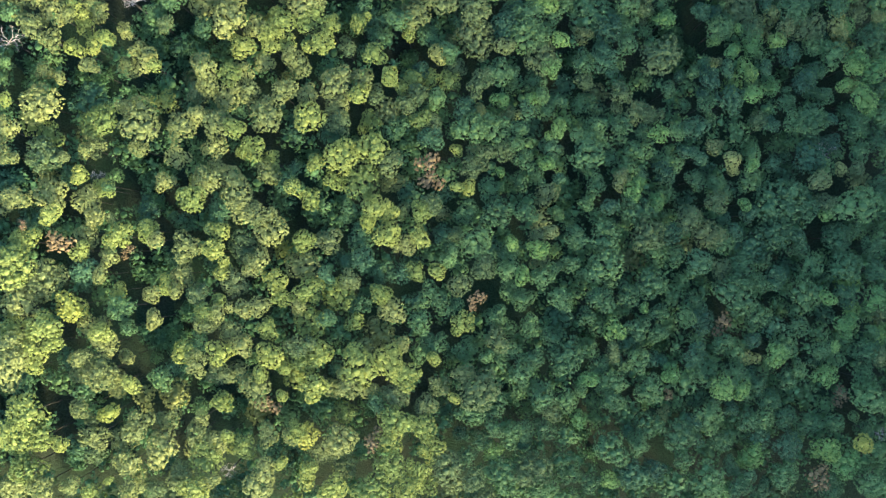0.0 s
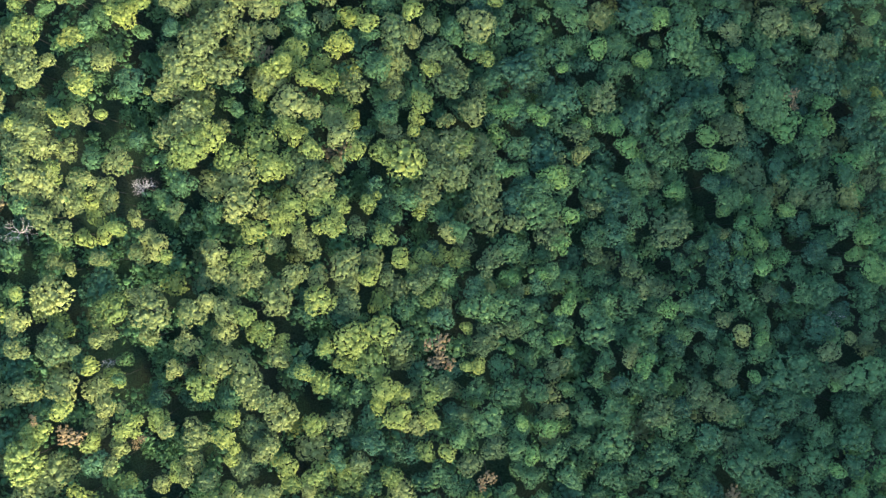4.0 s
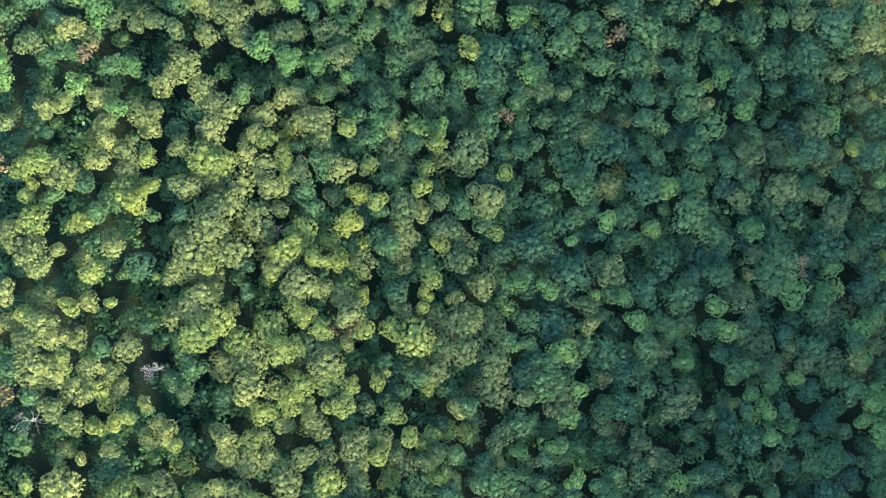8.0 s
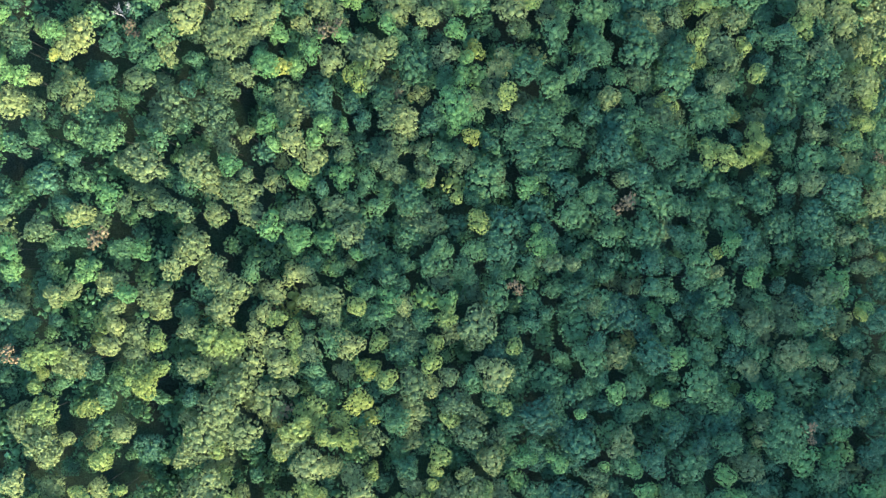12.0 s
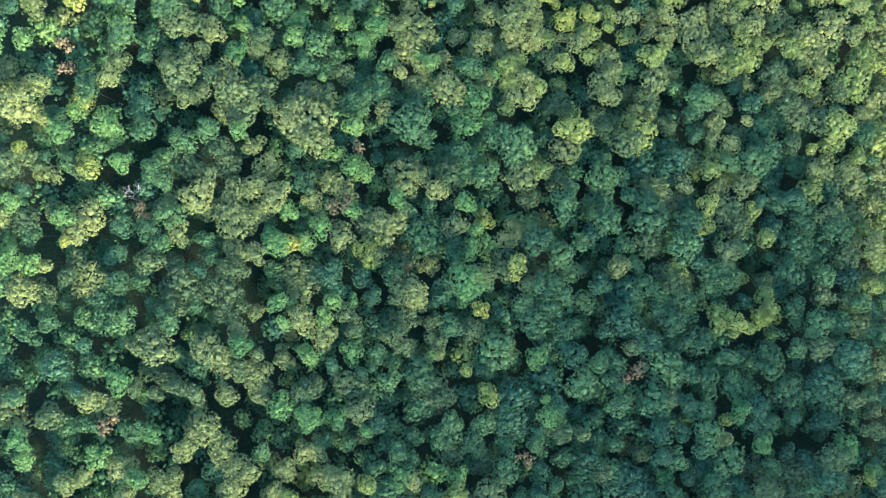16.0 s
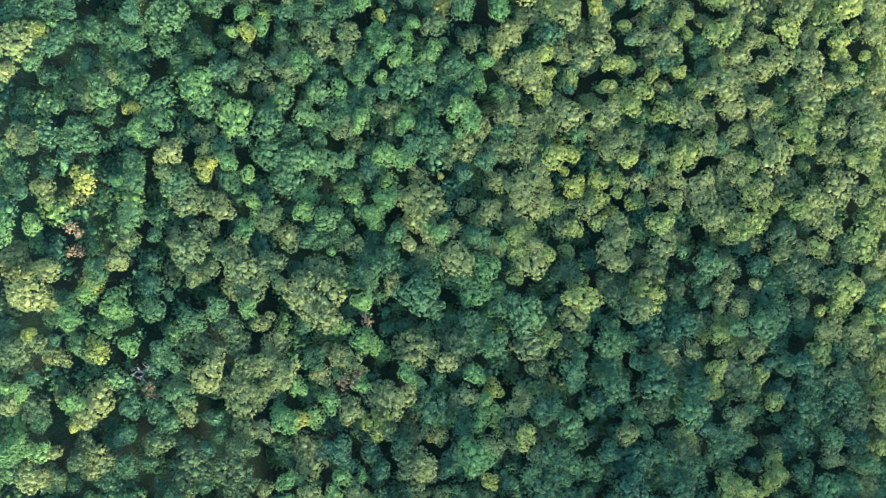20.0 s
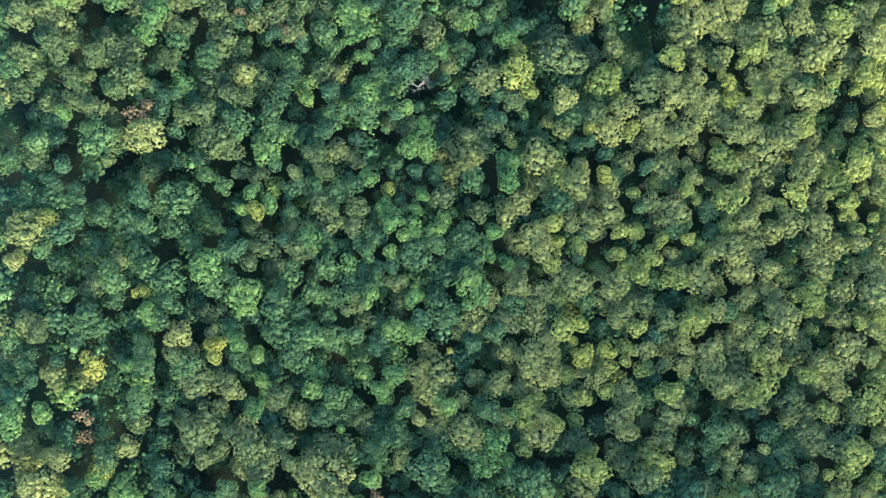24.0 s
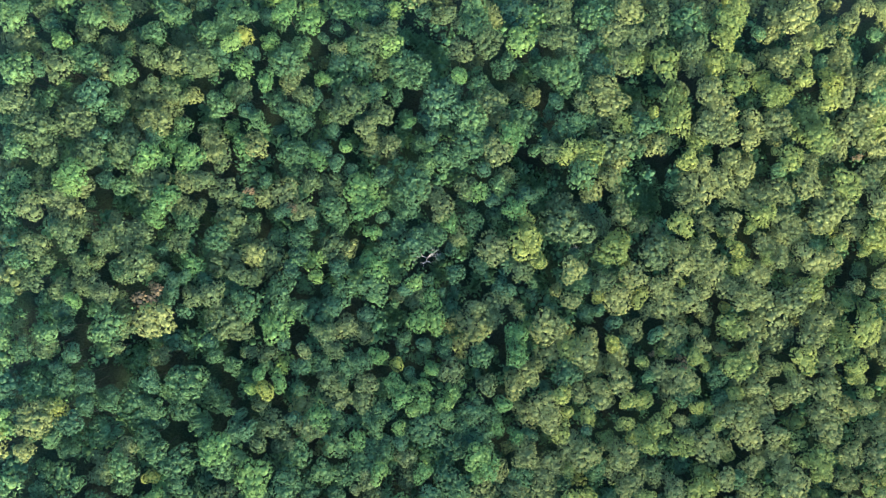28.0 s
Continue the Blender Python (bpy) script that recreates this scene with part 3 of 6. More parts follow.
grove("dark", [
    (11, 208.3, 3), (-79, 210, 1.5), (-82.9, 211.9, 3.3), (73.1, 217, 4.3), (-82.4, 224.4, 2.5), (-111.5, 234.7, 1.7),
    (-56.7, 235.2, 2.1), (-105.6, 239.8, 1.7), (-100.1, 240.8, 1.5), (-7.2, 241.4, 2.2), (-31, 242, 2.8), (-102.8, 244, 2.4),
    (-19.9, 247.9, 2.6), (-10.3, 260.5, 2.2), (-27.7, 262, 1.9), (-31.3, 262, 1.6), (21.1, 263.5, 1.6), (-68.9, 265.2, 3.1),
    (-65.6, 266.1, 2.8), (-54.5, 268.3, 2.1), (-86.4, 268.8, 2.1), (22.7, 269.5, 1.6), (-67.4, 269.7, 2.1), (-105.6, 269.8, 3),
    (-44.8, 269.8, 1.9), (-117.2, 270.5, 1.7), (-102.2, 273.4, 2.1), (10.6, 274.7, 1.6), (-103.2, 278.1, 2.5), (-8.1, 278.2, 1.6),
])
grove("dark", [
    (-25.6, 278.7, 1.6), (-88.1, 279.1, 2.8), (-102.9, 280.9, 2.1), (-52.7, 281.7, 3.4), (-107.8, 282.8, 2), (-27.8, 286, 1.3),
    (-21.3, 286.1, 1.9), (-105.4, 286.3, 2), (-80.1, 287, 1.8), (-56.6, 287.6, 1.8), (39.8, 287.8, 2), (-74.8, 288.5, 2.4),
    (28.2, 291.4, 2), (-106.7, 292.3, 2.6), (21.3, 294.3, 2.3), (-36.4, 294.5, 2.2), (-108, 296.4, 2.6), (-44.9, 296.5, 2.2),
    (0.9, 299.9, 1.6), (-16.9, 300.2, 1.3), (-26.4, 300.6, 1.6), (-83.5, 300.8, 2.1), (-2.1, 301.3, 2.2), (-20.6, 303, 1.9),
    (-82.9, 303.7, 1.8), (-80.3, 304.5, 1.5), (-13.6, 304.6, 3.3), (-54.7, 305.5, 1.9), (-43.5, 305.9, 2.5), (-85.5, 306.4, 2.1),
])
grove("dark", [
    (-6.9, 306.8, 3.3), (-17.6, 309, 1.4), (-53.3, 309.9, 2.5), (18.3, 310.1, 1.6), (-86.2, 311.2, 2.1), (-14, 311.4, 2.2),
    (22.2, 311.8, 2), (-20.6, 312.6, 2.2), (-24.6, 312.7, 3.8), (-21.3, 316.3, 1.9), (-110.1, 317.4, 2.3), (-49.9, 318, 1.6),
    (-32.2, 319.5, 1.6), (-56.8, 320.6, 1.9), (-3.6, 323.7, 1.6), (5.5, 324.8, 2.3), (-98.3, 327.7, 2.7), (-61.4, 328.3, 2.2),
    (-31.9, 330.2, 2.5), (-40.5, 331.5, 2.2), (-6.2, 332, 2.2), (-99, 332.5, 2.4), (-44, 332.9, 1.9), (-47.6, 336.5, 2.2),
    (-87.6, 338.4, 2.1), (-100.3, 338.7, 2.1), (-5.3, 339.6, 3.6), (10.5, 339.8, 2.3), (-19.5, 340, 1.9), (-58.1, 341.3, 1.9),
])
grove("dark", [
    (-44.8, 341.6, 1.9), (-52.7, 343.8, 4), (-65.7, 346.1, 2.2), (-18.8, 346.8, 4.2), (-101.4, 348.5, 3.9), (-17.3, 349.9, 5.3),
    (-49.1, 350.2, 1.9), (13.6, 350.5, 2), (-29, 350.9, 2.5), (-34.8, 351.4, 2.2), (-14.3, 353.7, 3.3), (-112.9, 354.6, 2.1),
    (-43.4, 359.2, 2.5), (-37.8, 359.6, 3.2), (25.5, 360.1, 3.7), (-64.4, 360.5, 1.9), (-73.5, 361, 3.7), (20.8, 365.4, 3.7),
    (-47.7, 365.6, 1.9), (-111.6, 365.9, 3), (-43.5, 368, 2.2), (24.6, 368.3, 2), (-61.2, 370.3, 2.9), (-21.7, 372.7, 2.6),
    (-77.4, 372.7, 2.1), (-35, 373.1, 3.8), (2.3, 373.9, 4.2),
])
grove("green", [
    (101.1, -63.2, 2.9), (81.9, -62.6, 2.6), (75.1, -61, 2.9), (111.3, -60.6, 3.9), (101.5, -60.1, 2.2), (25, -59.4, 3.4),
    (67.6, -59.3, 4.6), (37.3, -59.1, 2.6), (88.1, -58.5, 3.8), (14.2, -56.3, 4.5), (74, -55.6, 2.5), (30.7, -55.4, 5.7),
    (61.6, -54.1, 2.6), (49.8, -50.2, 2.9), (42.4, -50, 4.9), (72.2, -49.4, 2.9), (9.3, -47.8, 3.1), (60.2, -47.6, 3.8),
    (110.9, -47.4, 2.7), (16.4, -46.6, 3.4), (20, -45.9, 2.8), (102.3, -45.7, 3), (94.5, -45.5, 3.5), (25.7, -45.4, 2.8),
    (52.8, -45.3, 3.8), (79.1, -44.5, 3.2), (12.8, -44.2, 2.1), (108.1, -44.2, 1.6), (88.3, -43.9, 2.9), (67.8, -43.5, 3.8),
])
grove("green", [
    (7.2, -40.7, 3.7), (84.6, -39.5, 3.2), (65.6, -39.1, 2.6), (111.1, -38.6, 4.5), (42.3, -38.5, 3.1), (30.9, -38.4, 2.9),
    (12.2, -38, 4.2), (25.1, -36.9, 3.7), (52.9, -36, 3.8), (34.5, -35.7, 2.6), (81.6, -35.1, 2.6), (42.6, -34.4, 3.7),
    (110.4, -34.1, 3.6), (90.1, -33.8, 2.9), (75.5, -33.5, 3.8), (67.9, -31.9, 3.8), (92.8, -31.5, 2.5), (19.3, -31.1, 3.7),
    (-66.8, -30.7, 2.7), (39.7, -30, 2.9), (102.6, -29.6, 3), (50, -28.8, 3.2), (22.8, -27.5, 2.5), (30.9, -27.1, 4.6),
    (76.4, -27, 3.5), (111.4, -26.7, 3.6), (10.7, -26.6, 1.5), (98.8, -26.5, 2.7), (-5.5, -25.8, 2.5), (36.8, -25.7, 3.7),
])
grove("green", [
    (16.5, -25.4, 2.8), (5.1, -25.3, 3.1), (89.5, -24.9, 3.5), (71.8, -24.7, 2.3), (-2, -23.8, 3.4), (28, -22.7, 3.1),
    (-58.4, -22.7, 2.6), (113.3, -22.2, 1.9), (55, -21.5, 2.5), (50.1, -20.1, 2.9), (93.4, -19.8, 3.3), (22.3, -19.1, 3.1),
    (-73.6, -18.5, 2.6), (-5.5, -18.1, 3.1), (81.9, -17.5, 3.8), (62.6, -17.3, 2.5), (36.1, -17.1, 3.2), (-28.1, -17.1, 2.1),
    (12.9, -16.9, 3.1), (55.1, -16.5, 2.5), (65.2, -14.5, 3.5), (0.8, -14, 3.4), (-75.2, -13.9, 3.2), (-20.1, -13.8, 2.8),
    (40.5, -12.8, 3.5), (29.6, -12.8, 3.4), (20.1, -12.7, 2.9), (95.1, -12.5, 4.5), (47.2, -12.2, 3.2), (105.4, -11.8, 3.3),
])
grove("green", [
    (75.8, -11.6, 5), (-3.4, -11.1, 3.1), (17.3, -10.5, 3.1), (82, -8.7, 2.7), (53.2, -8.6, 4.1), (42.6, -8.5, 1.9),
    (25.2, -7, 3.4), (114.3, -5.9, 2.7), (16.5, -5.6, 2.9), (-15.3, -5.5, 3.6), (105.5, -4.3, 4.5), (96.9, -4.3, 3.3),
    (77.5, -4.3, 3.5), (41.4, -4.2, 4.6), (32.5, -4.2, 2.9), (60, -2, 2.6), (1.5, -2, 2.1), (16.6, -2, 2.6),
    (93.8, 0.1, 3.3), (113.6, 0.2, 3), (8, 1.6, 4), (72.2, 1.6, 3.2), (-20.1, 2.9, 3.6), (34, 3, 2.9),
    (104.1, 3.1, 5.1), (41.4, 3.8, 4.3), (86.9, 4.6, 4.7), (107.3, 4.6, 3.3), (20.9, 8.7, 2.6), (28.9, 8.8, 2.6),
])
grove("green", [
    (-53.5, 9, 3.2), (-23.6, 9.2, 2.8), (5.8, 9.4, 3.1), (13.7, 9.4, 4.9), (95.6, 10.6, 3.3), (49.7, 11.1, 4.4),
    (109.1, 11.4, 5.4), (36.3, 11.7, 2.6), (89.4, 12, 6.8), (-78.1, 14.8, 1.9), (12, 15.1, 3.4), (-37.2, 15.4, 2.8),
    (116.4, 16.8, 2.7), (39.3, 16.8, 3.8), (70.9, 17.1, 2.9), (19.5, 17.4, 3.4), (65.6, 17.8, 2.6), (80.2, 17.9, 3),
    (24.5, 18.8, 1.9), (20.3, 22.4, 2.6), (58.8, 22.9, 3.8), (42.9, 23.3, 2.5), (37.1, 24.1, 4.4), (81, 24.6, 2.4),
    (51.3, 25, 3.8), (111, 25.8, 2.7), (18.1, 26, 2), (-27.8, 28.1, 2.8), (116.7, 28.9, 3), (34.2, 29.1, 2),
])
grove("green", [
    (51.9, 30, 2.2), (-11.9, 30.1, 3.4), (60.1, 30.1, 2.5), (7.3, 30.1, 4), (19.5, 30.2, 2.5), (12.3, 30.2, 4.3),
    (39.4, 31.4, 3.2), (46.1, 31.5, 3.5), (109.6, 32.6, 3.6), (91.7, 33.6, 2.9), (96.8, 33.9, 4.2), (70.1, 34, 1.6),
    (-49.8, 34.4, 2.2), (108.3, 36.2, 2.3), (26.2, 36.3, 2.9), (63.3, 37.6, 1.9), (68.6, 37.7, 2.5), (30.4, 37.7, 1.6),
    (-1.3, 37.9, 2.3), (35.8, 37.9, 3.5), (90.6, 39, 3.3), (25.3, 39.7, 1.9), (101.7, 40.8, 2.4), (98.1, 41.3, 1.9),
    (58.3, 41.4, 2.1), (117.1, 42.7, 2.4), (-101.5, 43.4, 1.6), (23.3, 43.5, 3.2), (13.8, 44.7, 3.7), (65.7, 46.5, 1.9),
])
grove("green", [
    (98.7, 46.7, 3.6), (35.8, 48.2, 3.8), (68.3, 48.3, 2.4), (1.6, 49.4, 2.3), (103.6, 51.5, 3.6), (47.8, 53, 2.6),
    (-16.1, 53.2, 2.8), (-3.4, 53.6, 3.1), (-58.1, 53.6, 3.3), (98, 54.4, 3.3), (-101.2, 54.9, 2.4), (25.3, 54.9, 3.5),
    (21.1, 55.1, 4.3), (115, 56.4, 4), (80.8, 56.9, 2.4), (-10.5, 57, 3.1), (-70.3, 57.1, 3.3), (46.2, 57.2, 2.6),
    (72.2, 57.9, 4.2), (75.4, 59.3, 3), (21.8, 60, 3.7), (-65.2, 60.9, 3.3), (47.9, 61.1, 3.8), (-104.8, 61.6, 2.6),
    (38.8, 61.7, 5.8), (92.7, 63.3, 3.6), (31.3, 63.4, 2.9), (47.8, 64.4, 3.2), (104.6, 64.5, 3.3), (16.6, 65.2, 2.6),
])
grove("green", [
    (-85.6, 65.9, 2.4), (97.6, 66.9, 4.2), (72.4, 67.5, 3), (54.7, 67.9, 3.2), (64.7, 68.4, 3.6), (88.9, 69.4, 3.3),
    (58.5, 70, 4.4), (110.5, 70.4, 3.3), (51.7, 70.9, 2.7), (16.6, 70.9, 3.2), (36.1, 71.9, 1.9), (94.5, 72.2, 3.3),
    (57.1, 77.4, 5), (38.2, 77.7, 3.2), (-15.8, 78.7, 2.8), (-52.2, 78.9, 2.5), (2.1, 81.2, 3.2), (82, 81.4, 4.5),
    (67.2, 82.4, 3.3), (114.7, 83, 3), (16.3, 83.3, 1.9), (83.6, 84.4, 6), (36, 85, 3.5), (109.3, 85.5, 4),
    (10.1, 88.3, 2.9), (52.7, 89.2, 3.8), (82.9, 89.6, 4.2), (22.1, 89.9, 2.2), (-17.9, 90.1, 3.4), (68.1, 90.5, 3.6),
])
grove("green", [
    (40.5, 90.8, 3.8), (106.9, 90.9, 3.4), (48.3, 91.1, 2.2), (44.5, 91.8, 1.9), (-20.7, 92.3, 3.7), (65, 93.5, 5.1),
    (21.1, 94, 2.9), (95.6, 94.9, 2.3), (5.7, 96.3, 3.2), (-75.3, 97.1, 2.4), (42.1, 97.4, 3.2), (87, 97.9, 5.4),
    (-87.2, 98, 2.4), (59.7, 98, 5.1), (29.3, 98.3, 2.9), (-20.8, 98.6, 2), (33.8, 99.7, 2.6), (19.7, 99.8, 4.4),
    (-0.8, 99.9, 3.7), (-37.5, 100.2, 3.4), (-84.8, 100.6, 2.7), (82.3, 100.9, 3.9), (11.6, 101.3, 3.5), (-97.1, 102.1, 1.9),
    (40.6, 102.6, 2.1), (-38.9, 103.6, 2.4), (31.6, 104.1, 3.2), (-89.8, 105.4, 2.4), (91.9, 105.4, 3), (59.8, 105.5, 4.5),
])
grove("green", [
    (13.1, 105.6, 3.2), (76.1, 106.2, 2.4), (28.6, 107, 2.6), (-18, 107.2, 3.1), (113.7, 108.3, 2.3), (-34.8, 110, 3.4),
    (73.8, 110.3, 2.3), (69.9, 111.4, 2.7), (27.2, 112.2, 4.1), (10.1, 112.9, 3.5), (88.9, 113, 3.3), (50.6, 113.7, 2.4),
    (62.2, 114.4, 4.2), (-41, 114.8, 1.5), (-12.3, 115.7, 2.6), (-24.3, 116.4, 4), (19, 116.6, 2), (-69.7, 118.3, 2.7),
    (15.3, 119.5, 3.2), (34.7, 119.5, 3.8), (77.9, 119.7, 3), (65.4, 121.2, 4.8), (6.5, 121.6, 3.5), (28, 121.7, 4.1),
    (50.7, 122.6, 3.6), (-27.2, 122.8, 2.3), (21.3, 123.2, 2.6), (112.6, 123.7, 3.7), (-65.2, 123.8, 3.6), (-17.3, 124.3, 2),
])
grove("green", [
    (58.5, 125.6, 3), (-0.8, 125.9, 2.6), (34.8, 126.9, 2.4), (-20.8, 127.1, 2.9), (6.2, 127.3, 2.2), (-54.6, 127.5, 2.5),
    (13.9, 127.5, 2), (30.3, 127.6, 3.2), (-33.5, 128.4, 2), (-2.2, 128.8, 3.5), (-17.3, 129.3, 2.6), (60.1, 129.4, 3.9),
    (-39.7, 129.8, 2), (-9.4, 130.2, 4), (77.5, 131.8, 2.3), (-8, 133.1, 2.9), (29.9, 133.1, 2.9), (0.7, 133.2, 2.9),
    (-83.9, 133.8, 3), (-99.4, 134.8, 2.9), (58.6, 135.4, 3.3), (-94.5, 135.6, 2.7), (34.9, 136.6, 3.3), (-15.9, 137.3, 3.7),
    (45.5, 137.5, 4.8), (92.6, 138.1, 5.5), (105.6, 138.3, 1.8), (83, 139.5, 4.6), (68, 141.6, 4.2), (25.9, 142.4, 3.8),
])
grove("green", [
    (59.4, 143, 3.6), (-108.9, 143.1, 2.3), (34.1, 143.3, 2.4), (-23, 144.3, 2.9), (54.3, 144.4, 2.9), (105.7, 144.5, 3.1),
    (48.7, 145.8, 5.4), (-15.9, 145.9, 4), (0.7, 146.3, 3.2), (-30.2, 146.4, 1.8), (34.2, 147.7, 3.6), (77.6, 147.8, 5.5),
    (-27.4, 147.9, 1.5), (30.4, 148.4, 2.4), (-70, 148.7, 3.3), (65, 149.1, 2.4), (-94.1, 149.8, 4), (-26.6, 150.7, 2.6),
    (84.8, 151, 2.7), (-74.6, 151.3, 2.7), (3.6, 151.5, 5), (51.8, 151.9, 2.7), (58, 152.7, 4.5), (109.2, 153.9, 4.3),
    (38.8, 155.3, 2.1), (22.2, 156.4, 3.8), (97.1, 157.2, 3.7), (90.5, 157.3, 4), (-7.3, 157.8, 2.9), (-26.6, 157.9, 3.7),
])
grove("green", [
    (-107, 158, 3.7), (14, 158.4, 3.8), (50.3, 158.7, 3.9), (-3.9, 159.1, 2.6), (55, 160.2, 3.3), (-76, 160.2, 3.3),
    (-86.8, 160.4, 3.3), (107.7, 160.9, 3.4), (-102.8, 160.9, 2.9), (-95.5, 161.3, 3.2), (47.3, 161.6, 2.7), (-90.6, 161.6, 6.2),
    (84.2, 161.8, 4), (17.7, 163, 3.2), (102.8, 163.1, 3.1), (27.5, 163.3, 3), (11, 163.5, 3.2), (-70.7, 163.5, 2.8),
    (14.4, 163.8, 2.5), (53.5, 164, 3.6), (112.7, 164.1, 4.3), (47.3, 165.3, 3.3), (21.3, 165.5, 3.2), (-92.5, 166.1, 3.8),
    (-37.8, 166.9, 2.6), (61.3, 167.3, 3.3), (17, 167.4, 4.4), (43.4, 167.8, 3), (-0.7, 168.3, 2.6), (2, 168.3, 2.3),
])
grove("green", [
    (-91.3, 169.1, 3), (-83.7, 169.6, 3), (-87.5, 169.8, 2.7), (-113.1, 170, 3.2), (66, 170.2, 4.2), (93.3, 170.2, 3.1),
    (83.6, 171.2, 4), (22.9, 171.3, 3.3), (62.9, 171.7, 4.2), (-23.1, 171.8, 3.5), (-52, 172.3, 3.4), (33.6, 172.4, 3.6),
    (41.1, 173, 2.4), (-6.8, 175.1, 2.6), (90, 175.1, 3.7), (-66.8, 175.7, 3.1), (20.6, 175.8, 4.4), (-12.6, 177.4, 3.2),
    (54.4, 177.9, 4.5), (38.1, 178.3, 2.7), (92.6, 178.6, 4.9), (-6.1, 178.7, 2.6), (85.3, 178.7, 5.2), (-78.6, 178.9, 3),
    (26.4, 179, 1.9), (14.6, 179.6, 3.8), (-68.2, 179.9, 3.3), (-106.7, 180.8, 2.7), (-14.8, 181.1, 4.6), (-81.9, 182.5, 3),
])
grove("green", [
    (96.8, 183.1, 4), (-53.1, 184.1, 1.5), (55.2, 184.6, 3.9), (32.8, 185.1, 3.9), (-76.1, 185.7, 3.6), (87.1, 186.3, 4.6),
    (44.4, 186.3, 5.4), (-18.4, 186.9, 2.3), (-13.3, 188.2, 2), (21.5, 189, 3.6), (54.5, 189.9, 2.4), (80, 190.4, 3.3),
    (32.1, 191, 3.6), (39, 191.7, 2.3), (3.5, 192.2, 3.5), (23.8, 193.4, 2.7), (95.4, 193.8, 3.4), (-43.9, 193.9, 3.4),
    (-77.5, 194, 2.5), (77.6, 195.6, 3.7), (36.7, 196.2, 3), (31.4, 196.2, 3.9), (0.6, 196.7, 3.8), (-80.8, 196.8, 3),
    (-5.3, 198.2, 3.8), (-99.7, 198.6, 3), (66.5, 200.3, 2.7), (-0.9, 200.3, 3.2), (86.5, 200.8, 3.4), (73.6, 201, 4),
])
grove("green", [
    (-21.3, 201.3, 3.8), (32.2, 201.4, 3.3), (-5.3, 201.9, 3.8), (-46.9, 202.1, 2.4), (-114.2, 203, 2.7), (77.7, 203.2, 3.4),
    (48.4, 203.5, 4.5), (-92.9, 203.9, 3.3), (8.8, 203.9, 5.3), (-73, 204.2, 4.4), (-14.1, 206.3, 3.2), (-82.2, 206.4, 2.8),
    (5, 206.9, 4.4), (-67.8, 206.9, 2.8), (57.8, 208.4, 2), (105.6, 209.2, 3.7), (-18.4, 209.3, 5.2), (76.2, 209.3, 4.6),
    (-101.7, 209.4, 2.7), (81.1, 212.4, 4), (-31.3, 213, 2.9), (57.2, 214, 3.9), (-6.8, 214.3, 3.2), (-32.8, 214.4, 3.2),
    (-15.5, 215.8, 3.5), (-95, 216.1, 3.3), (-23.5, 217.2, 3.2), (58.8, 217.8, 5.2), (-27.1, 218, 4.3), (-31.3, 218.7, 3.2),
])
grove("green", [
    (-41.2, 223.7, 2.9), (-29.9, 223.8, 3.2), (-45.4, 224.4, 3.7), (-5.3, 224.5, 2.9), (-2.3, 224.5, 2.9), (37.8, 224.6, 2.7),
    (-24.2, 225.2, 3.5), (-37, 227.3, 3.7), (-87.5, 229.2, 3.3), (-81.8, 229.2, 3.6), (-41.3, 229.5, 4.3), (56.5, 229.6, 2.3),
    (-77.9, 237.6, 3.6), (-86.4, 238.1, 2.8), (-66, 238.5, 3.4), (-113.6, 239, 3.5), (-51.1, 239.4, 4), (-87, 240.9, 2.5),
    (-87.1, 243, 2.8), (-47.6, 243.7, 4), (-42, 243.8, 3.4), (-37.1, 243.9, 2.3), (-0.8, 244.5, 2.7), (-30, 245.5, 2.9),
    (27.2, 245.5, 2.9), (-55.2, 245.7, 4.8), (-67.4, 246.2, 3.4), (-83.3, 248.6, 2.5), (-12.6, 248.7, 2.9), (-102.2, 248.7, 3),
])
grove("green", [
    (-43.5, 248.9, 2.3), (63, 249, 2.3), (-89.7, 249.1, 3.6), (-98.5, 249.5, 4.6), (-50.4, 250.1, 2.9), (-15.6, 251.6, 4.1),
    (3.7, 252, 3.3), (24.1, 252.4, 3.3), (-81.4, 252.8, 3.1), (-55.3, 252.9, 4), (-113.2, 253.8, 2.7), (-94.2, 253.8, 2.7),
    (-41.4, 254, 3.5), (-47, 255.3, 2.9), (-103.5, 255.5, 2.2), (-37.2, 257, 3.8), (-71.5, 257.4, 3.6), (-53.3, 258.7, 3.7),
    (-82.7, 259.1, 4.2), (-31.5, 259.3, 2.6), (-93.6, 259.3, 3.6), (-14.8, 259.7, 4.4), (-68.6, 259.8, 2.1), (-44.2, 261.1, 3.2),
    (-34.9, 261.3, 1.9), (-86.6, 261.7, 3), (6, 262, 1.9), (-6.7, 262.2, 3.5), (-106.7, 262.9, 3.8), (-89.2, 264.4, 3.3),
])
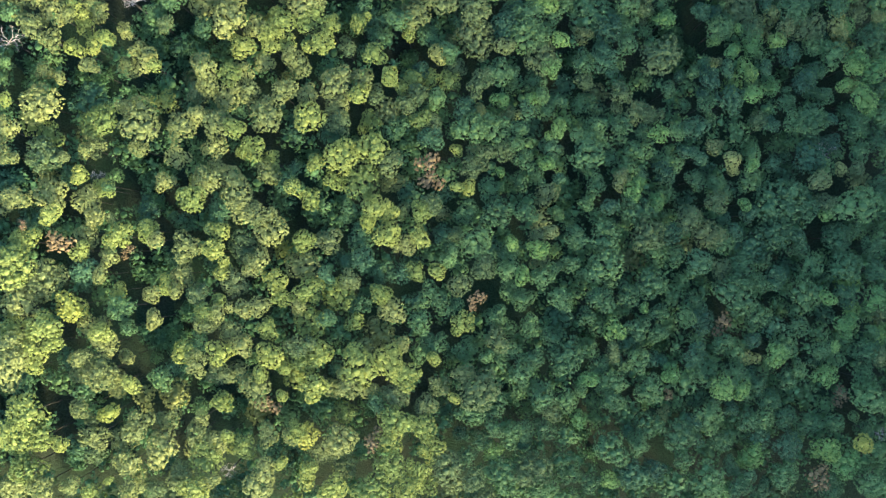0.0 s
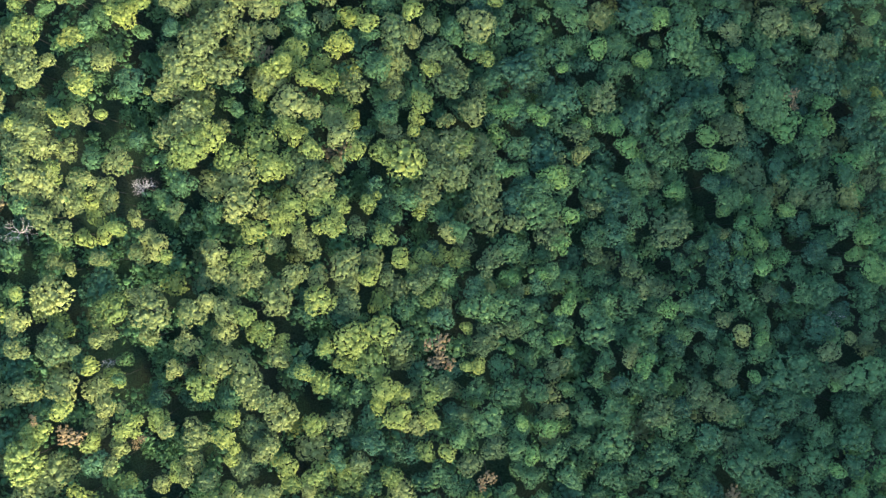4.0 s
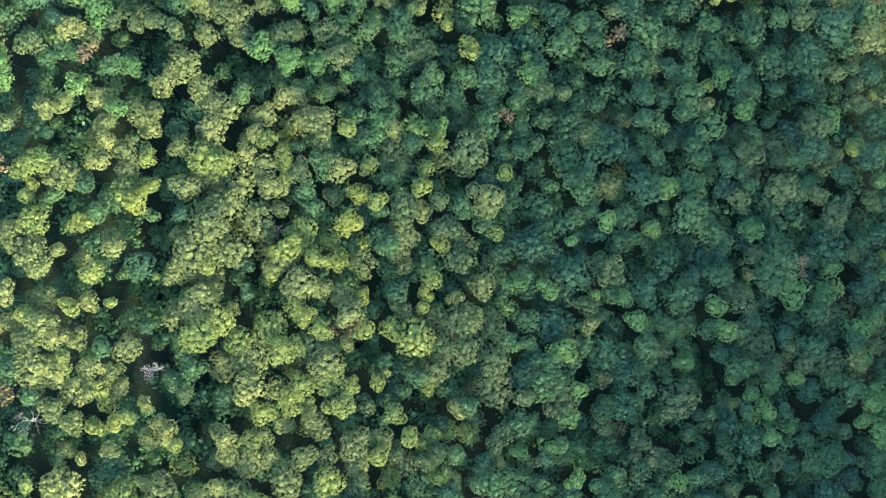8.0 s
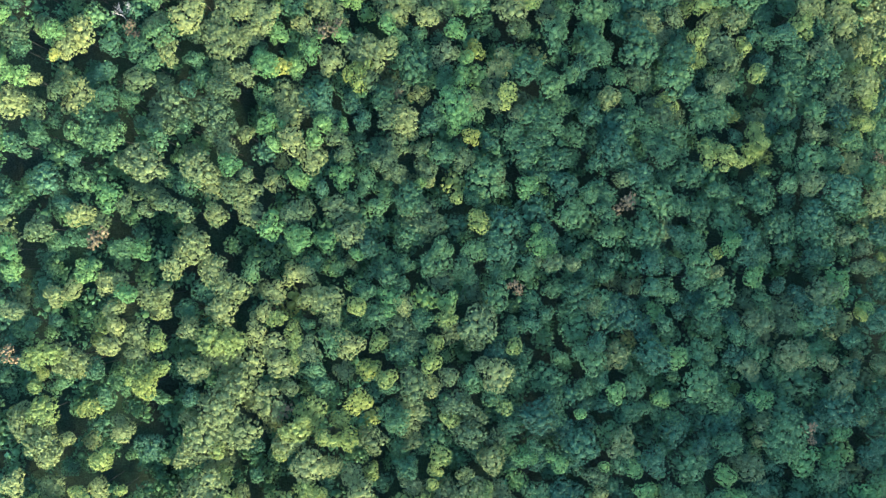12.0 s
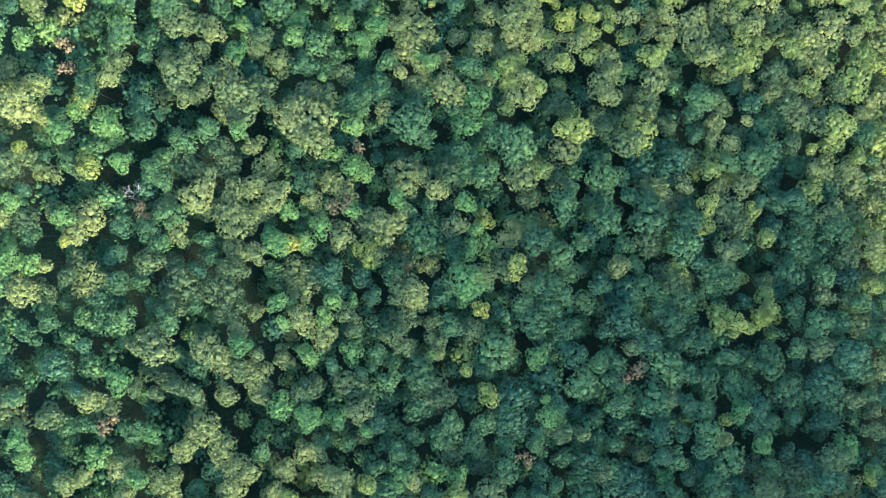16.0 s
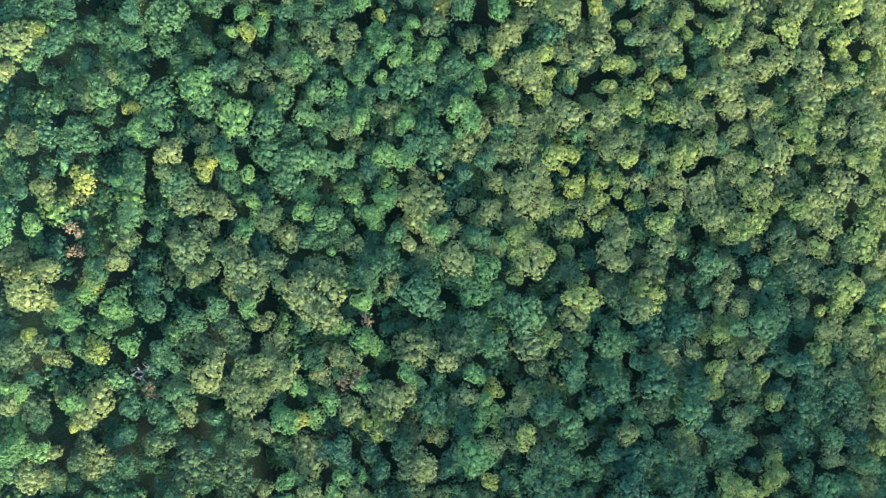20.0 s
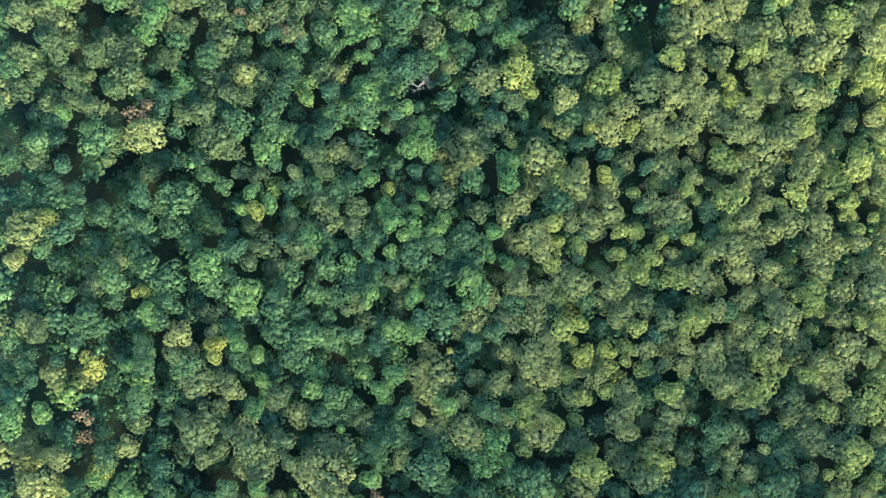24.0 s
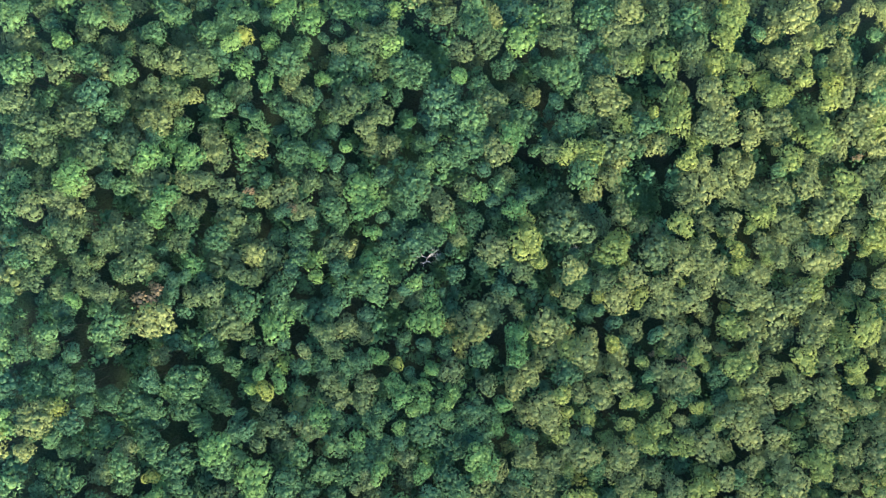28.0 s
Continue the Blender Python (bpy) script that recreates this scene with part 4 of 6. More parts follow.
grove("green", [
    (-21.4, 264.7, 4.1), (-33.6, 265.1, 2), (102.4, 265.2, 1.7), (-11.2, 265.8, 2.9), (-109.8, 266.1, 2.2), (-99, 266.7, 3.8),
    (-42.9, 266.9, 3.2), (-16.3, 267.1, 2.6), (-5.2, 267.4, 3.5), (-76.3, 267.8, 3.6), (-35.8, 267.9, 3.2), (-32.2, 269.5, 3.2),
    (-8.9, 269.5, 3.5), (58.6, 271.2, 2.3), (-70.3, 271.6, 2.5), (-80.9, 271.8, 4.2), (47.6, 271.9, 4), (-86.7, 272.2, 2.5),
    (-91.9, 272.6, 4.7), (-73.7, 272.8, 3.7), (51.5, 273.5, 2), (-96.6, 273.5, 1.8), (-99.4, 274.9, 2.7), (-75.7, 275.6, 3.4),
    (-97, 275.8, 1.9), (-83.5, 275.8, 2.5), (-52.7, 276, 2.6), (57.1, 276, 3.1), (-24.2, 276.5, 1.6), (-42, 277.1, 1.6),
])
grove("green", [
    (38.2, 277.2, 1.6), (-113.5, 278.1, 4), (-79.7, 278.2, 6.1), (-108.1, 278.5, 3.3), (15.9, 278.6, 3.6), (-41.5, 280.8, 3.2),
    (-61.1, 281.8, 1.5), (-47.1, 282, 3.2), (-69.1, 282.3, 3.1), (-37.3, 282.5, 2.9), (-6.7, 283.8, 4.4), (-72.8, 284.3, 2.4),
    (46.1, 285, 3.1), (-16.2, 285.4, 2.5), (32, 286.2, 2.3), (-116.3, 287.3, 2.6), (-26.3, 288.2, 1.6), (-110.6, 290.9, 2.4),
    (-98.3, 292.7, 4.4), (-48.9, 294, 4.9), (24.4, 294.4, 1.6), (12.2, 294.9, 1.9), (-54.5, 296.2, 2.6), (-29.2, 296.9, 1.7),
    (-65.5, 297, 3.7), (104.3, 298.6, 2.8), (-41.9, 299.6, 3.5), (-119.2, 300.5, 3), (-34.8, 301, 3.8), (-57.3, 301.2, 3.7),
])
grove("green", [
    (-69.6, 301.3, 3.7), (18.9, 302.2, 4.8), (6.9, 302.3, 1.9), (-29.3, 303.5, 1.9), (29.1, 305.1, 2), (-94.6, 305.7, 3),
    (25.9, 306.7, 3), (-116.9, 308.5, 3), (-31.2, 311.2, 3.2), (85.1, 312, 1.7), (-72.4, 314.1, 3.1), (-58.8, 314.1, 3.2),
    (-53.2, 314.1, 4), (-18.8, 314.9, 2.7), (10.5, 316.5, 2.7), (-80.5, 317.6, 3.4), (-42.7, 317.8, 3.5), (-9.1, 317.9, 3.3),
    (-119.5, 320.6, 3.5), (-26.1, 320.8, 3.5), (-44.8, 321.4, 3.5), (57.6, 322.1, 1.7), (-94.9, 326.5, 3.3), (-118.4, 327.4, 3.5),
    (-24.7, 327.4, 5), (-2.3, 327.7, 2.7), (20.6, 331, 4.2), (-55.4, 331.4, 2.9), (75.3, 332.3, 2), (-21, 333.4, 2.7),
])
grove("green", [
    (-107.5, 334.5, 3.6), (-17.3, 335, 3.6), (-12.8, 335, 3), (-96.9, 335.5, 3), (-118.5, 335.5, 3.8), (-56.2, 335.7, 4),
    (-53.4, 335.8, 3.2), (7.6, 337.6, 2.4), (36.8, 337.9, 1.3), (-22.5, 338.6, 3.3), (-9.8, 338.8, 4.5), (-119.7, 340.9, 3.8),
    (-82, 341.5, 3.7), (-63.1, 343.5, 3.2), (17.6, 343.9, 4.2), (-97.6, 344.5, 3), (-37, 344.9, 2.9), (37.9, 345, 3.7),
    (-74, 345.3, 2.6), (-9.1, 345.6, 4.2), (-54.8, 345.9, 3.8), (22.3, 346.2, 2.7), (3.8, 346.6, 3.9), (-113.8, 347.3, 3.3),
    (-72.7, 347.5, 3.1), (-59, 348.7, 3.2), (-37.8, 350.8, 2.6), (-70, 351.9, 2.6), (105.5, 354.3, 3.5), (-94.5, 354.4, 3.6),
])
grove("green", [
    (-118.7, 354.5, 4.6), (-6.8, 354.7, 3.6), (20.8, 355.4, 4), (-104.1, 356.7, 4.1), (-24, 357.1, 5.3), (16.1, 357.6, 4.6),
    (-26.9, 358.5, 4.4), (-56.3, 358.9, 4), (-0.8, 359.4, 3.3), (-111.7, 359.5, 1.2), (12.3, 359.8, 3), (-95.9, 359.9, 2.5),
    (-23.2, 360.1, 3.9), (-57.7, 361, 2.9), (-52.8, 362.7, 3.5), (89, 363.3, 2), (-39.3, 364, 2.9), (-88.1, 364.6, 3.9),
    (-74.9, 365.3, 4), (-120.1, 367.4, 4.1), (-70.2, 367.7, 3.4), (-102.3, 367.9, 3.3), (-117.1, 368.3, 2.7), (-95.3, 368.4, 3.6),
    (-8.3, 369.7, 3.6), (-82.3, 369.9, 2.8), (-66.7, 370, 2.6), (-84.9, 370.4, 3.7), (70.1, 370.6, 2.4), (105.8, 372, 2.9),
])
grove("green", [
    (-43.6, 372.7, 2.9), (51, 373.4, 5.3), (22.4, 373.9, 3.4), (-9.1, 374.2, 4.2), (25.6, 374.8, 4.6),
])
grove("olive", [
    (2.2, -58.7, 3.4), (-68.4, -57.1, 2.4), (7.9, -56.1, 3.1), (22.1, -55.1, 4.8), (0.8, -53.8, 4.5), (-80.9, -47.3, 3.2),
    (55.8, -42.5, 3.2), (27.2, -41.2, 2.8), (-4.1, -38.4, 2.8), (-11.7, -36.1, 3.6), (8.6, -35.2, 5.1), (-1.3, -33.6, 2.8),
    (5.1, -30.7, 2.7), (-54, -29.7, 3), (114.8, -28.1, 2.3), (43.2, -26.4, 2.2), (-20, -24.9, 3.1), (-34.8, -23.1, 3.3),
    (13.6, -22.6, 3.1), (-58.8, -10.7, 2.4), (4.4, -9.1, 2.8), (-50.3, -8, 3.3), (-22.8, -7.5, 2.5), (71.4, -5, 2.9),
    (10.1, -4.8, 3.1), (25.1, -3.4, 2.5), (-48.4, 0.1, 4.1), (-28.3, 2.2, 3.3), (24.4, 3, 2.5), (69.2, 3.1, 4.1),
])
grove("olive", [
    (3.7, 3.7, 2), (51.8, 3.8, 4.4), (27.5, 4.2, 1.9), (63.2, 7.5, 3.8), (-10.4, 9.2, 2.3), (-2.7, 10.8, 2.5),
    (70.8, 11.9, 2.9), (101.1, 12.1, 3), (26.1, 13.8, 3.5), (45.3, 17.6, 2.6), (98.1, 18.1, 3), (7.2, 20.7, 2.8),
    (109.6, 21.1, 1.9), (-88.2, 21.2, 1.4), (-13.2, 21.3, 3.1), (-92.9, 21.9, 4), (9.4, 23.7, 3.4), (15.1, 25.1, 2.8),
    (70.3, 26.7, 3.2), (-25.7, 30.9, 3.1), (-2, 32.1, 2), (82.7, 33.6, 2.7), (16.7, 33.9, 3.2), (53.4, 34.4, 2.8),
    (49.9, 35.3, 3.2), (-9.1, 36.3, 2.5), (44.5, 36.5, 1.6), (-59.9, 37.7, 2.7), (-16.8, 38.2, 2.5), (-6.2, 38.5, 2.8),
])
grove("olive", [
    (45.5, 40.3, 3.8), (9.5, 41.7, 3.4), (36.4, 43.6, 2.5), (3, 45.9, 2.6), (71, 48.9, 2.2), (25.3, 49.2, 4.3),
    (-23.8, 50.1, 2.5), (56.1, 50.2, 5.3), (16, 51.3, 2.3), (-67.2, 53.9, 2.7), (7.8, 54, 4.9), (35.9, 55.6, 3.2),
    (97.4, 58.7, 3.9), (91, 58.9, 3.3), (81.6, 59.1, 2.7), (7.8, 61.1, 4.3), (52.4, 62.8, 2.9), (111.4, 62.9, 2.6),
    (78.5, 63.7, 4.5), (0.6, 64.2, 4.3), (-5.1, 64.3, 3.4), (-37.3, 65.3, 4.5), (26.9, 67.1, 3.5), (8.6, 68.2, 2.9),
    (-0.1, 69.9, 5.4), (6.4, 71.1, 3.2), (-6.6, 71.5, 4.3), (99.3, 72.1, 3), (-15.1, 74.5, 2.6), (32.1, 74.9, 3.2),
])
grove("olive", [
    (74.1, 75.6, 3.9), (71, 77.9, 2.7), (39, 83.5, 3.8), (-15.3, 84.3, 2.1), (6.4, 85.5, 3.2), (-0.8, 87, 4),
    (77.4, 87.8, 2.3), (18.1, 88.2, 3.5), (-0.1, 91.3, 3.7), (-3.7, 94.2, 3.7), (99, 97.8, 4.3), (-14.4, 99.3, 4),
    (-5.8, 101.4, 2.6), (72.9, 101.7, 3), (-32, 102.3, 2.8), (110.5, 102.3, 3.7), (95.1, 103.9, 2.7), (2.5, 104.1, 1.9),
    (85.6, 105.4, 4.5), (-40.3, 108.6, 3.1), (0.7, 110, 3.5), (-15.1, 110, 3.1), (84.1, 112.8, 2.6), (-18, 112.9, 4),
    (2.1, 114.3, 4.9), (75.5, 114.5, 3.9), (-35.5, 115.7, 3.4), (83.4, 117.5, 4.5), (-106.9, 118.7, 2.4), (31.7, 118.8, 2.9),
])
grove("olive", [
    (73.2, 119, 3.6), (-0, 121.6, 3.2), (93.9, 122.1, 4), (42.3, 123.3, 3), (-8, 125.8, 3.2), (107, 128.3, 3.1),
    (26.1, 129.5, 1.9), (20.6, 129.8, 2.9), (-30.7, 129.9, 2.6), (107.1, 133.4, 2.6), (101.4, 136.7, 3.1), (-30.7, 137, 3.7),
    (-102.5, 138.1, 3.5), (51.7, 139.1, 3.3), (-10.2, 139.6, 2.9), (-89.7, 140.5, 2.4), (-13, 141.7, 5.2), (-54.7, 142.2, 3.1),
    (-43.9, 142.4, 3.1), (-69.3, 142.5, 2.2), (-78.9, 142.9, 2.1), (-33.5, 143.4, 4), (-41.8, 143.9, 3.4), (-84, 144.2, 2),
    (-73.9, 144.4, 2.2), (-76.5, 145.7, 3.6), (-59.5, 148.1, 2.7), (-80.3, 148.3, 3.6), (91.2, 151.2, 3.7), (39.5, 151.6, 2.4),
])
grove("olive", [
    (-55.5, 151.6, 1.8), (6.6, 152.3, 2.6), (-67.4, 153, 4.2), (-19.5, 153.1, 2.9), (-79.1, 153.9, 4.7), (-11.6, 154, 3.8),
    (-83.6, 154.4, 3.5), (-22.3, 155.9, 3.4), (-2.2, 156.5, 2.9), (-32.2, 157.7, 2.3), (-68.8, 157.8, 2.8), (-60.2, 158.1, 2.8),
    (-13.1, 159.1, 3.2), (-19.8, 159.8, 3.5), (-33.6, 161.3, 2.8), (-62.2, 162.3, 3.6), (-75.9, 163.8, 3.6), (98.8, 164, 2.6),
    (93.1, 165.1, 3.1), (-104.7, 166.8, 3.2), (-21.2, 166.9, 3.7), (-64.1, 167.3, 4.7), (12.2, 168.2, 2.2), (77.1, 168.4, 4),
    (51.2, 168.5, 3.3), (-74, 168.5, 5), (55.9, 168.6, 2.1), (48.8, 170.6, 3.3), (-98.7, 171.1, 2.7), (0.5, 171.2, 3.2),
])
grove("olive", [
    (-61.5, 172.7, 3.6), (6.4, 173.2, 4.1), (-75.3, 173.3, 2.5), (-19.8, 174, 3.5), (-81.2, 174.3, 3.3), (-96.9, 174.4, 3),
    (-77.4, 175.3, 1.5), (99.9, 175.3, 4), (-26.3, 175.7, 3.4), (65.3, 176.2, 3.3), (-56.1, 176.7, 2.8), (68.7, 177.8, 2.3),
    (44.3, 179.6, 3.6), (69.4, 183.6, 4), (-6.8, 183.7, 3.5), (-108, 184.2, 3.5), (-29.1, 184.3, 3.7), (-40.8, 186.1, 1.8),
    (-68.2, 186.8, 3.3), (-102.6, 187.3, 2.1), (95.2, 187.7, 3.7), (66.3, 188.2, 4.3), (-77.4, 188.5, 3), (50.6, 190, 2.7),
    (12.4, 190.6, 4.1), (53.8, 194.4, 3), (-8.2, 196.1, 4.4), (20, 196.4, 3.3), (-68.3, 196.5, 3.3), (10.2, 196.5, 5.3),
])
grove("olive", [
    (-97.2, 197.2, 2.4), (-106.8, 197.4, 1.7), (-112.4, 197.6, 4), (-63, 197.8, 3.4), (-73, 198, 4.2), (-108.8, 199.5, 2.9),
    (-64.4, 201.3, 3.4), (57, 201.9, 3.3), (84.2, 205.5, 2.8), (38.4, 205.8, 3.9), (69, 208.6, 3.4), (33.8, 209.6, 3.3),
    (50.1, 211, 3.3), (-60.4, 211.7, 4.2), (92.5, 212.3, 4), (30.7, 212.6, 3), (-53.1, 213.4, 1.8), (86.8, 213.9, 4),
    (-73.1, 214.6, 3.3), (20.9, 215.6, 3.6), (-39.8, 215.9, 3.4), (-44, 215.9, 4), (-69.8, 216, 2.8), (84.4, 216.2, 4.3),
    (64.3, 217, 3.7), (-55, 217.3, 4), (-61.8, 217.4, 4.5), (44.7, 217.8, 3.9), (-75.1, 220.2, 3.9), (-66.7, 220.8, 2.4),
])
grove("olive", [
    (99.2, 221.6, 3.7), (-35.6, 222.3, 3.2), (46.3, 223.1, 4.2), (-89.4, 224.3, 3), (-77.8, 224.4, 2.5), (-73.2, 224.4, 3.6),
    (66, 224.7, 3.1), (79.7, 224.7, 3.7), (-69.3, 227.2, 2.5), (20.2, 227.6, 3.9), (-56.5, 228, 2.3), (-55.1, 230.1, 2.8),
    (-75.3, 233.4, 3.9), (-70, 233.5, 3.4), (-80.6, 240.5, 2.4), (-76.7, 241.4, 2.1), (12.8, 245, 2.2), (-9.7, 245.1, 2.6),
    (-110.5, 245.5, 2.3), (-71.5, 245.9, 1.5), (45, 247.4, 3.3), (2.2, 247.5, 3.6), (-34.3, 248.3, 3.2), (-72.1, 250.3, 3.1),
    (-38.8, 250.4, 1.5), (-25.7, 252.1, 3.2), (38, 252.6, 3.6), (-36.4, 252.6, 2.6), (-98.6, 257.1, 3), (-25.7, 257.3, 2.9),
])
grove("olive", [
    (49, 260.4, 3), (-99.9, 260.5, 1.9), (-57.4, 261.4, 2), (-55.1, 262, 1.8), (-62.9, 262.6, 2.3), (-93.6, 262.8, 3),
    (-48.2, 264.8, 1.8), (-51.2, 265.9, 2.9), (-62.6, 266.2, 2.1), (-58.8, 266.4, 3.7), (-62.2, 271.9, 2.8), (-37.2, 272.2, 3.2),
    (-43.6, 273.4, 3.7), (43.7, 274.1, 3), (-5.2, 275.6, 3.8), (-36.5, 276.7, 2.9), (-45.7, 277.7, 3.5), (40.6, 278.6, 2.7),
    (-14.8, 279.7, 3.5), (-60.7, 284.6, 2.1), (-85.9, 284.7, 2.4), (-64.8, 285.2, 1.8), (-51.8, 285.5, 1.8), (-44.1, 285.7, 2.5),
    (-94.9, 287.3, 2.1), (-111.5, 288.1, 2.9), (-46.3, 289.2, 2.8), (-37.6, 289.5, 3.2), (-41.9, 291, 3.5), (-68.2, 291.4, 3.7),
])
grove("olive", [
    (-117.9, 292.4, 3), (-94.5, 292.6, 3.3), (-3.9, 293.4, 3.3), (-70.9, 293.6, 4.5), (2.8, 295.6, 3.3), (-8.4, 295.7, 2.1),
    (-2.4, 297.1, 3.6), (-23.9, 298, 3.2), (-95.8, 298.1, 2.8), (-29, 298.8, 1.8), (-79, 299.3, 2.8), (-73.7, 300, 3.4),
    (-98.4, 300.2, 2.7), (-101.5, 301.6, 3.3), (-108.3, 301.7, 3.5), (25.1, 302.2, 3.3), (-64.3, 303.7, 2.1), (-115, 303.8, 3.5),
    (-67.6, 305, 2.4), (3.6, 305.3, 3.3), (-88.9, 307.1, 3.1), (-92.1, 307.1, 5), (-101, 307.8, 2.5), (-104.1, 307.8, 3.3),
    (-61.5, 308.4, 4.9), (-71, 308.4, 4.8), (-111.5, 308.5, 3.8), (40, 309.7, 4.6), (-44.8, 311.2, 4.1), (-3.9, 311.2, 4.8),
])
grove("olive", [
    (-114.5, 311.9, 4.6), (-99.1, 312.6, 3), (-81.7, 312.6, 2.8), (40.8, 312.8, 4), (-95.4, 314, 4.4), (-12.8, 314.2, 2.7),
    (-106.7, 314.6, 3.8), (-90.9, 314.7, 3.9), (-67, 315.5, 3.4), (15.9, 317.3, 6.6), (25.2, 317.3, 4.2), (36.1, 317.3, 3.7),
    (-104.2, 317.4, 3), (-96.7, 318.1, 2.5), (-69.8, 318.3, 4.8), (19, 320.3, 3.6), (31.4, 320.4, 4), (-51.9, 320.6, 2.9),
    (-114.7, 320.7, 3.5), (-107.3, 320.8, 4.1), (-77.8, 321.1, 3.1), (-17.3, 321.6, 3.6), (-81.8, 321.8, 3.1), (14.4, 323.3, 3.6),
    (-109.8, 323.5, 3.3), (30, 324.2, 2.3), (-71.2, 325.4, 3.7), (-57.5, 325.6, 3.7), (-20.2, 326, 3.5), (-103.7, 326.3, 2.5),
])
grove("olive", [
    (-45.6, 327.2, 3.8), (-89.1, 327.3, 4.7), (-113.5, 327.5, 3.3), (-10.6, 327.6, 3), (-80.6, 328.1, 3.7), (-76.6, 328.2, 2.8),
    (-49.8, 328.6, 2.9), (-0.8, 330.7, 3), (105.3, 333.4, 2.4), (-72.6, 333.9, 3.4), (-102.5, 334.6, 3.9), (-93.7, 334.8, 4.7),
    (-112.4, 335, 4.1), (12.2, 336.9, 3), (-2.3, 337.4, 3.9), (-30.5, 337.7, 4.1), (-34.9, 338.3, 3.5), (28.4, 338.7, 5.2),
    (-94.4, 339.7, 3.6), (-114.3, 340.4, 4.6), (-75.3, 341, 3.4), (13.7, 341.5, 3.3), (-102.6, 341.5, 3.6), (-36.3, 342, 2.9),
    (-106.4, 342.1, 4.9), (55.5, 344.6, 4), (-2.3, 345.7, 3.9), (-43.5, 346.2, 3.5), (25.4, 346.3, 3.7), (-118.6, 346.4, 3.8),
])
grove("olive", [
    (-33.4, 346.5, 4.1), (-96.4, 346.6, 2.2), (36.2, 348.7, 2.6), (-109.5, 348.8, 2.7), (-105.2, 349, 2.7), (-40.7, 349.2, 4.4),
    (-95.7, 349.4, 2.2), (-3.8, 349.5, 4.2), (-83.4, 349.9, 3.1), (20.7, 350, 3), (-52, 350.3, 2.6), (-67.3, 350.5, 2.9),
    (-88, 351.9, 2.5), (-116.9, 351.9, 3.3), (2.3, 352.6, 3), (-109, 355.1, 3.6), (-100.3, 355.5, 3.6), (-54.2, 356.1, 2.9),
    (-76.1, 356.6, 2.8), (-83.5, 357.7, 3.7), (-78.2, 358, 4.2), (-88.7, 358.2, 3.9), (-115.2, 359.5, 3), (-32, 359.8, 4.1),
    (-99.7, 361.1, 3.3), (-118.8, 361.3, 3.8), (31.8, 361.9, 4), (-93.3, 362.2, 3.1), (-43.6, 362.4, 2.6), (-12.1, 362.8, 3.3),
])
grove("olive", [
    (-103.5, 363.7, 2.5), (16.1, 363.7, 3), (-82.2, 364.2, 3.1), (-35.7, 364.9, 4.4), (-5.3, 366, 3.9), (51.7, 366.3, 4),
    (-30.6, 367.3, 3), (11.5, 367.4, 2.7), (16.2, 367.5, 4), (35, 368.1, 4), (-97.9, 368.2, 3.3), (29.5, 369.5, 4),
    (-113.7, 369.6, 2.1), (41.4, 371.5, 3.4), (-15.8, 372.4, 3.3), (13.9, 375.1, 4), (42.2, 376.2, 3.4),
])
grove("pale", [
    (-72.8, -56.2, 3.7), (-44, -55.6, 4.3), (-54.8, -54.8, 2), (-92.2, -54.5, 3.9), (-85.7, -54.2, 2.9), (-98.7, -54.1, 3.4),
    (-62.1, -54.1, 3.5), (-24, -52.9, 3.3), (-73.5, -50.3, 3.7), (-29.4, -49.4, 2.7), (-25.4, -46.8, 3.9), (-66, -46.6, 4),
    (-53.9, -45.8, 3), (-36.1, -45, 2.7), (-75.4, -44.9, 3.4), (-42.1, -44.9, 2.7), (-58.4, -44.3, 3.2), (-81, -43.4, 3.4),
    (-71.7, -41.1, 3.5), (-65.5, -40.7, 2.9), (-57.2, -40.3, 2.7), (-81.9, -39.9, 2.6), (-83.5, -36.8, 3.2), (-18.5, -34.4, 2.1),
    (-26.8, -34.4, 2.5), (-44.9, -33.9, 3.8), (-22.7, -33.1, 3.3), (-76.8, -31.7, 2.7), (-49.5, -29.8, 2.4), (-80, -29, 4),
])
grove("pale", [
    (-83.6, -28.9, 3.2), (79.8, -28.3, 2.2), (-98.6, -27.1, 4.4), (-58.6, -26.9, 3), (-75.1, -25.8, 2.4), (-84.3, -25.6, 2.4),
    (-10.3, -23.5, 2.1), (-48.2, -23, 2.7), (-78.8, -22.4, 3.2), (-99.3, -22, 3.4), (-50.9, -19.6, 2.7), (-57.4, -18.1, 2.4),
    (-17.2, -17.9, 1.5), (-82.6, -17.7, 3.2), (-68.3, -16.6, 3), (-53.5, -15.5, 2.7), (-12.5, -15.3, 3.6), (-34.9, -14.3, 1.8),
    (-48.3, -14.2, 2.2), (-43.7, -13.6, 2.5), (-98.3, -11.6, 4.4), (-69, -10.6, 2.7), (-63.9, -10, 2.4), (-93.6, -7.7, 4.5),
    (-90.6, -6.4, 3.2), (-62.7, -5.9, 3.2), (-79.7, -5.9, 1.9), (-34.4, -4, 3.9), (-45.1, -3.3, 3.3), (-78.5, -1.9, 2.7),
])
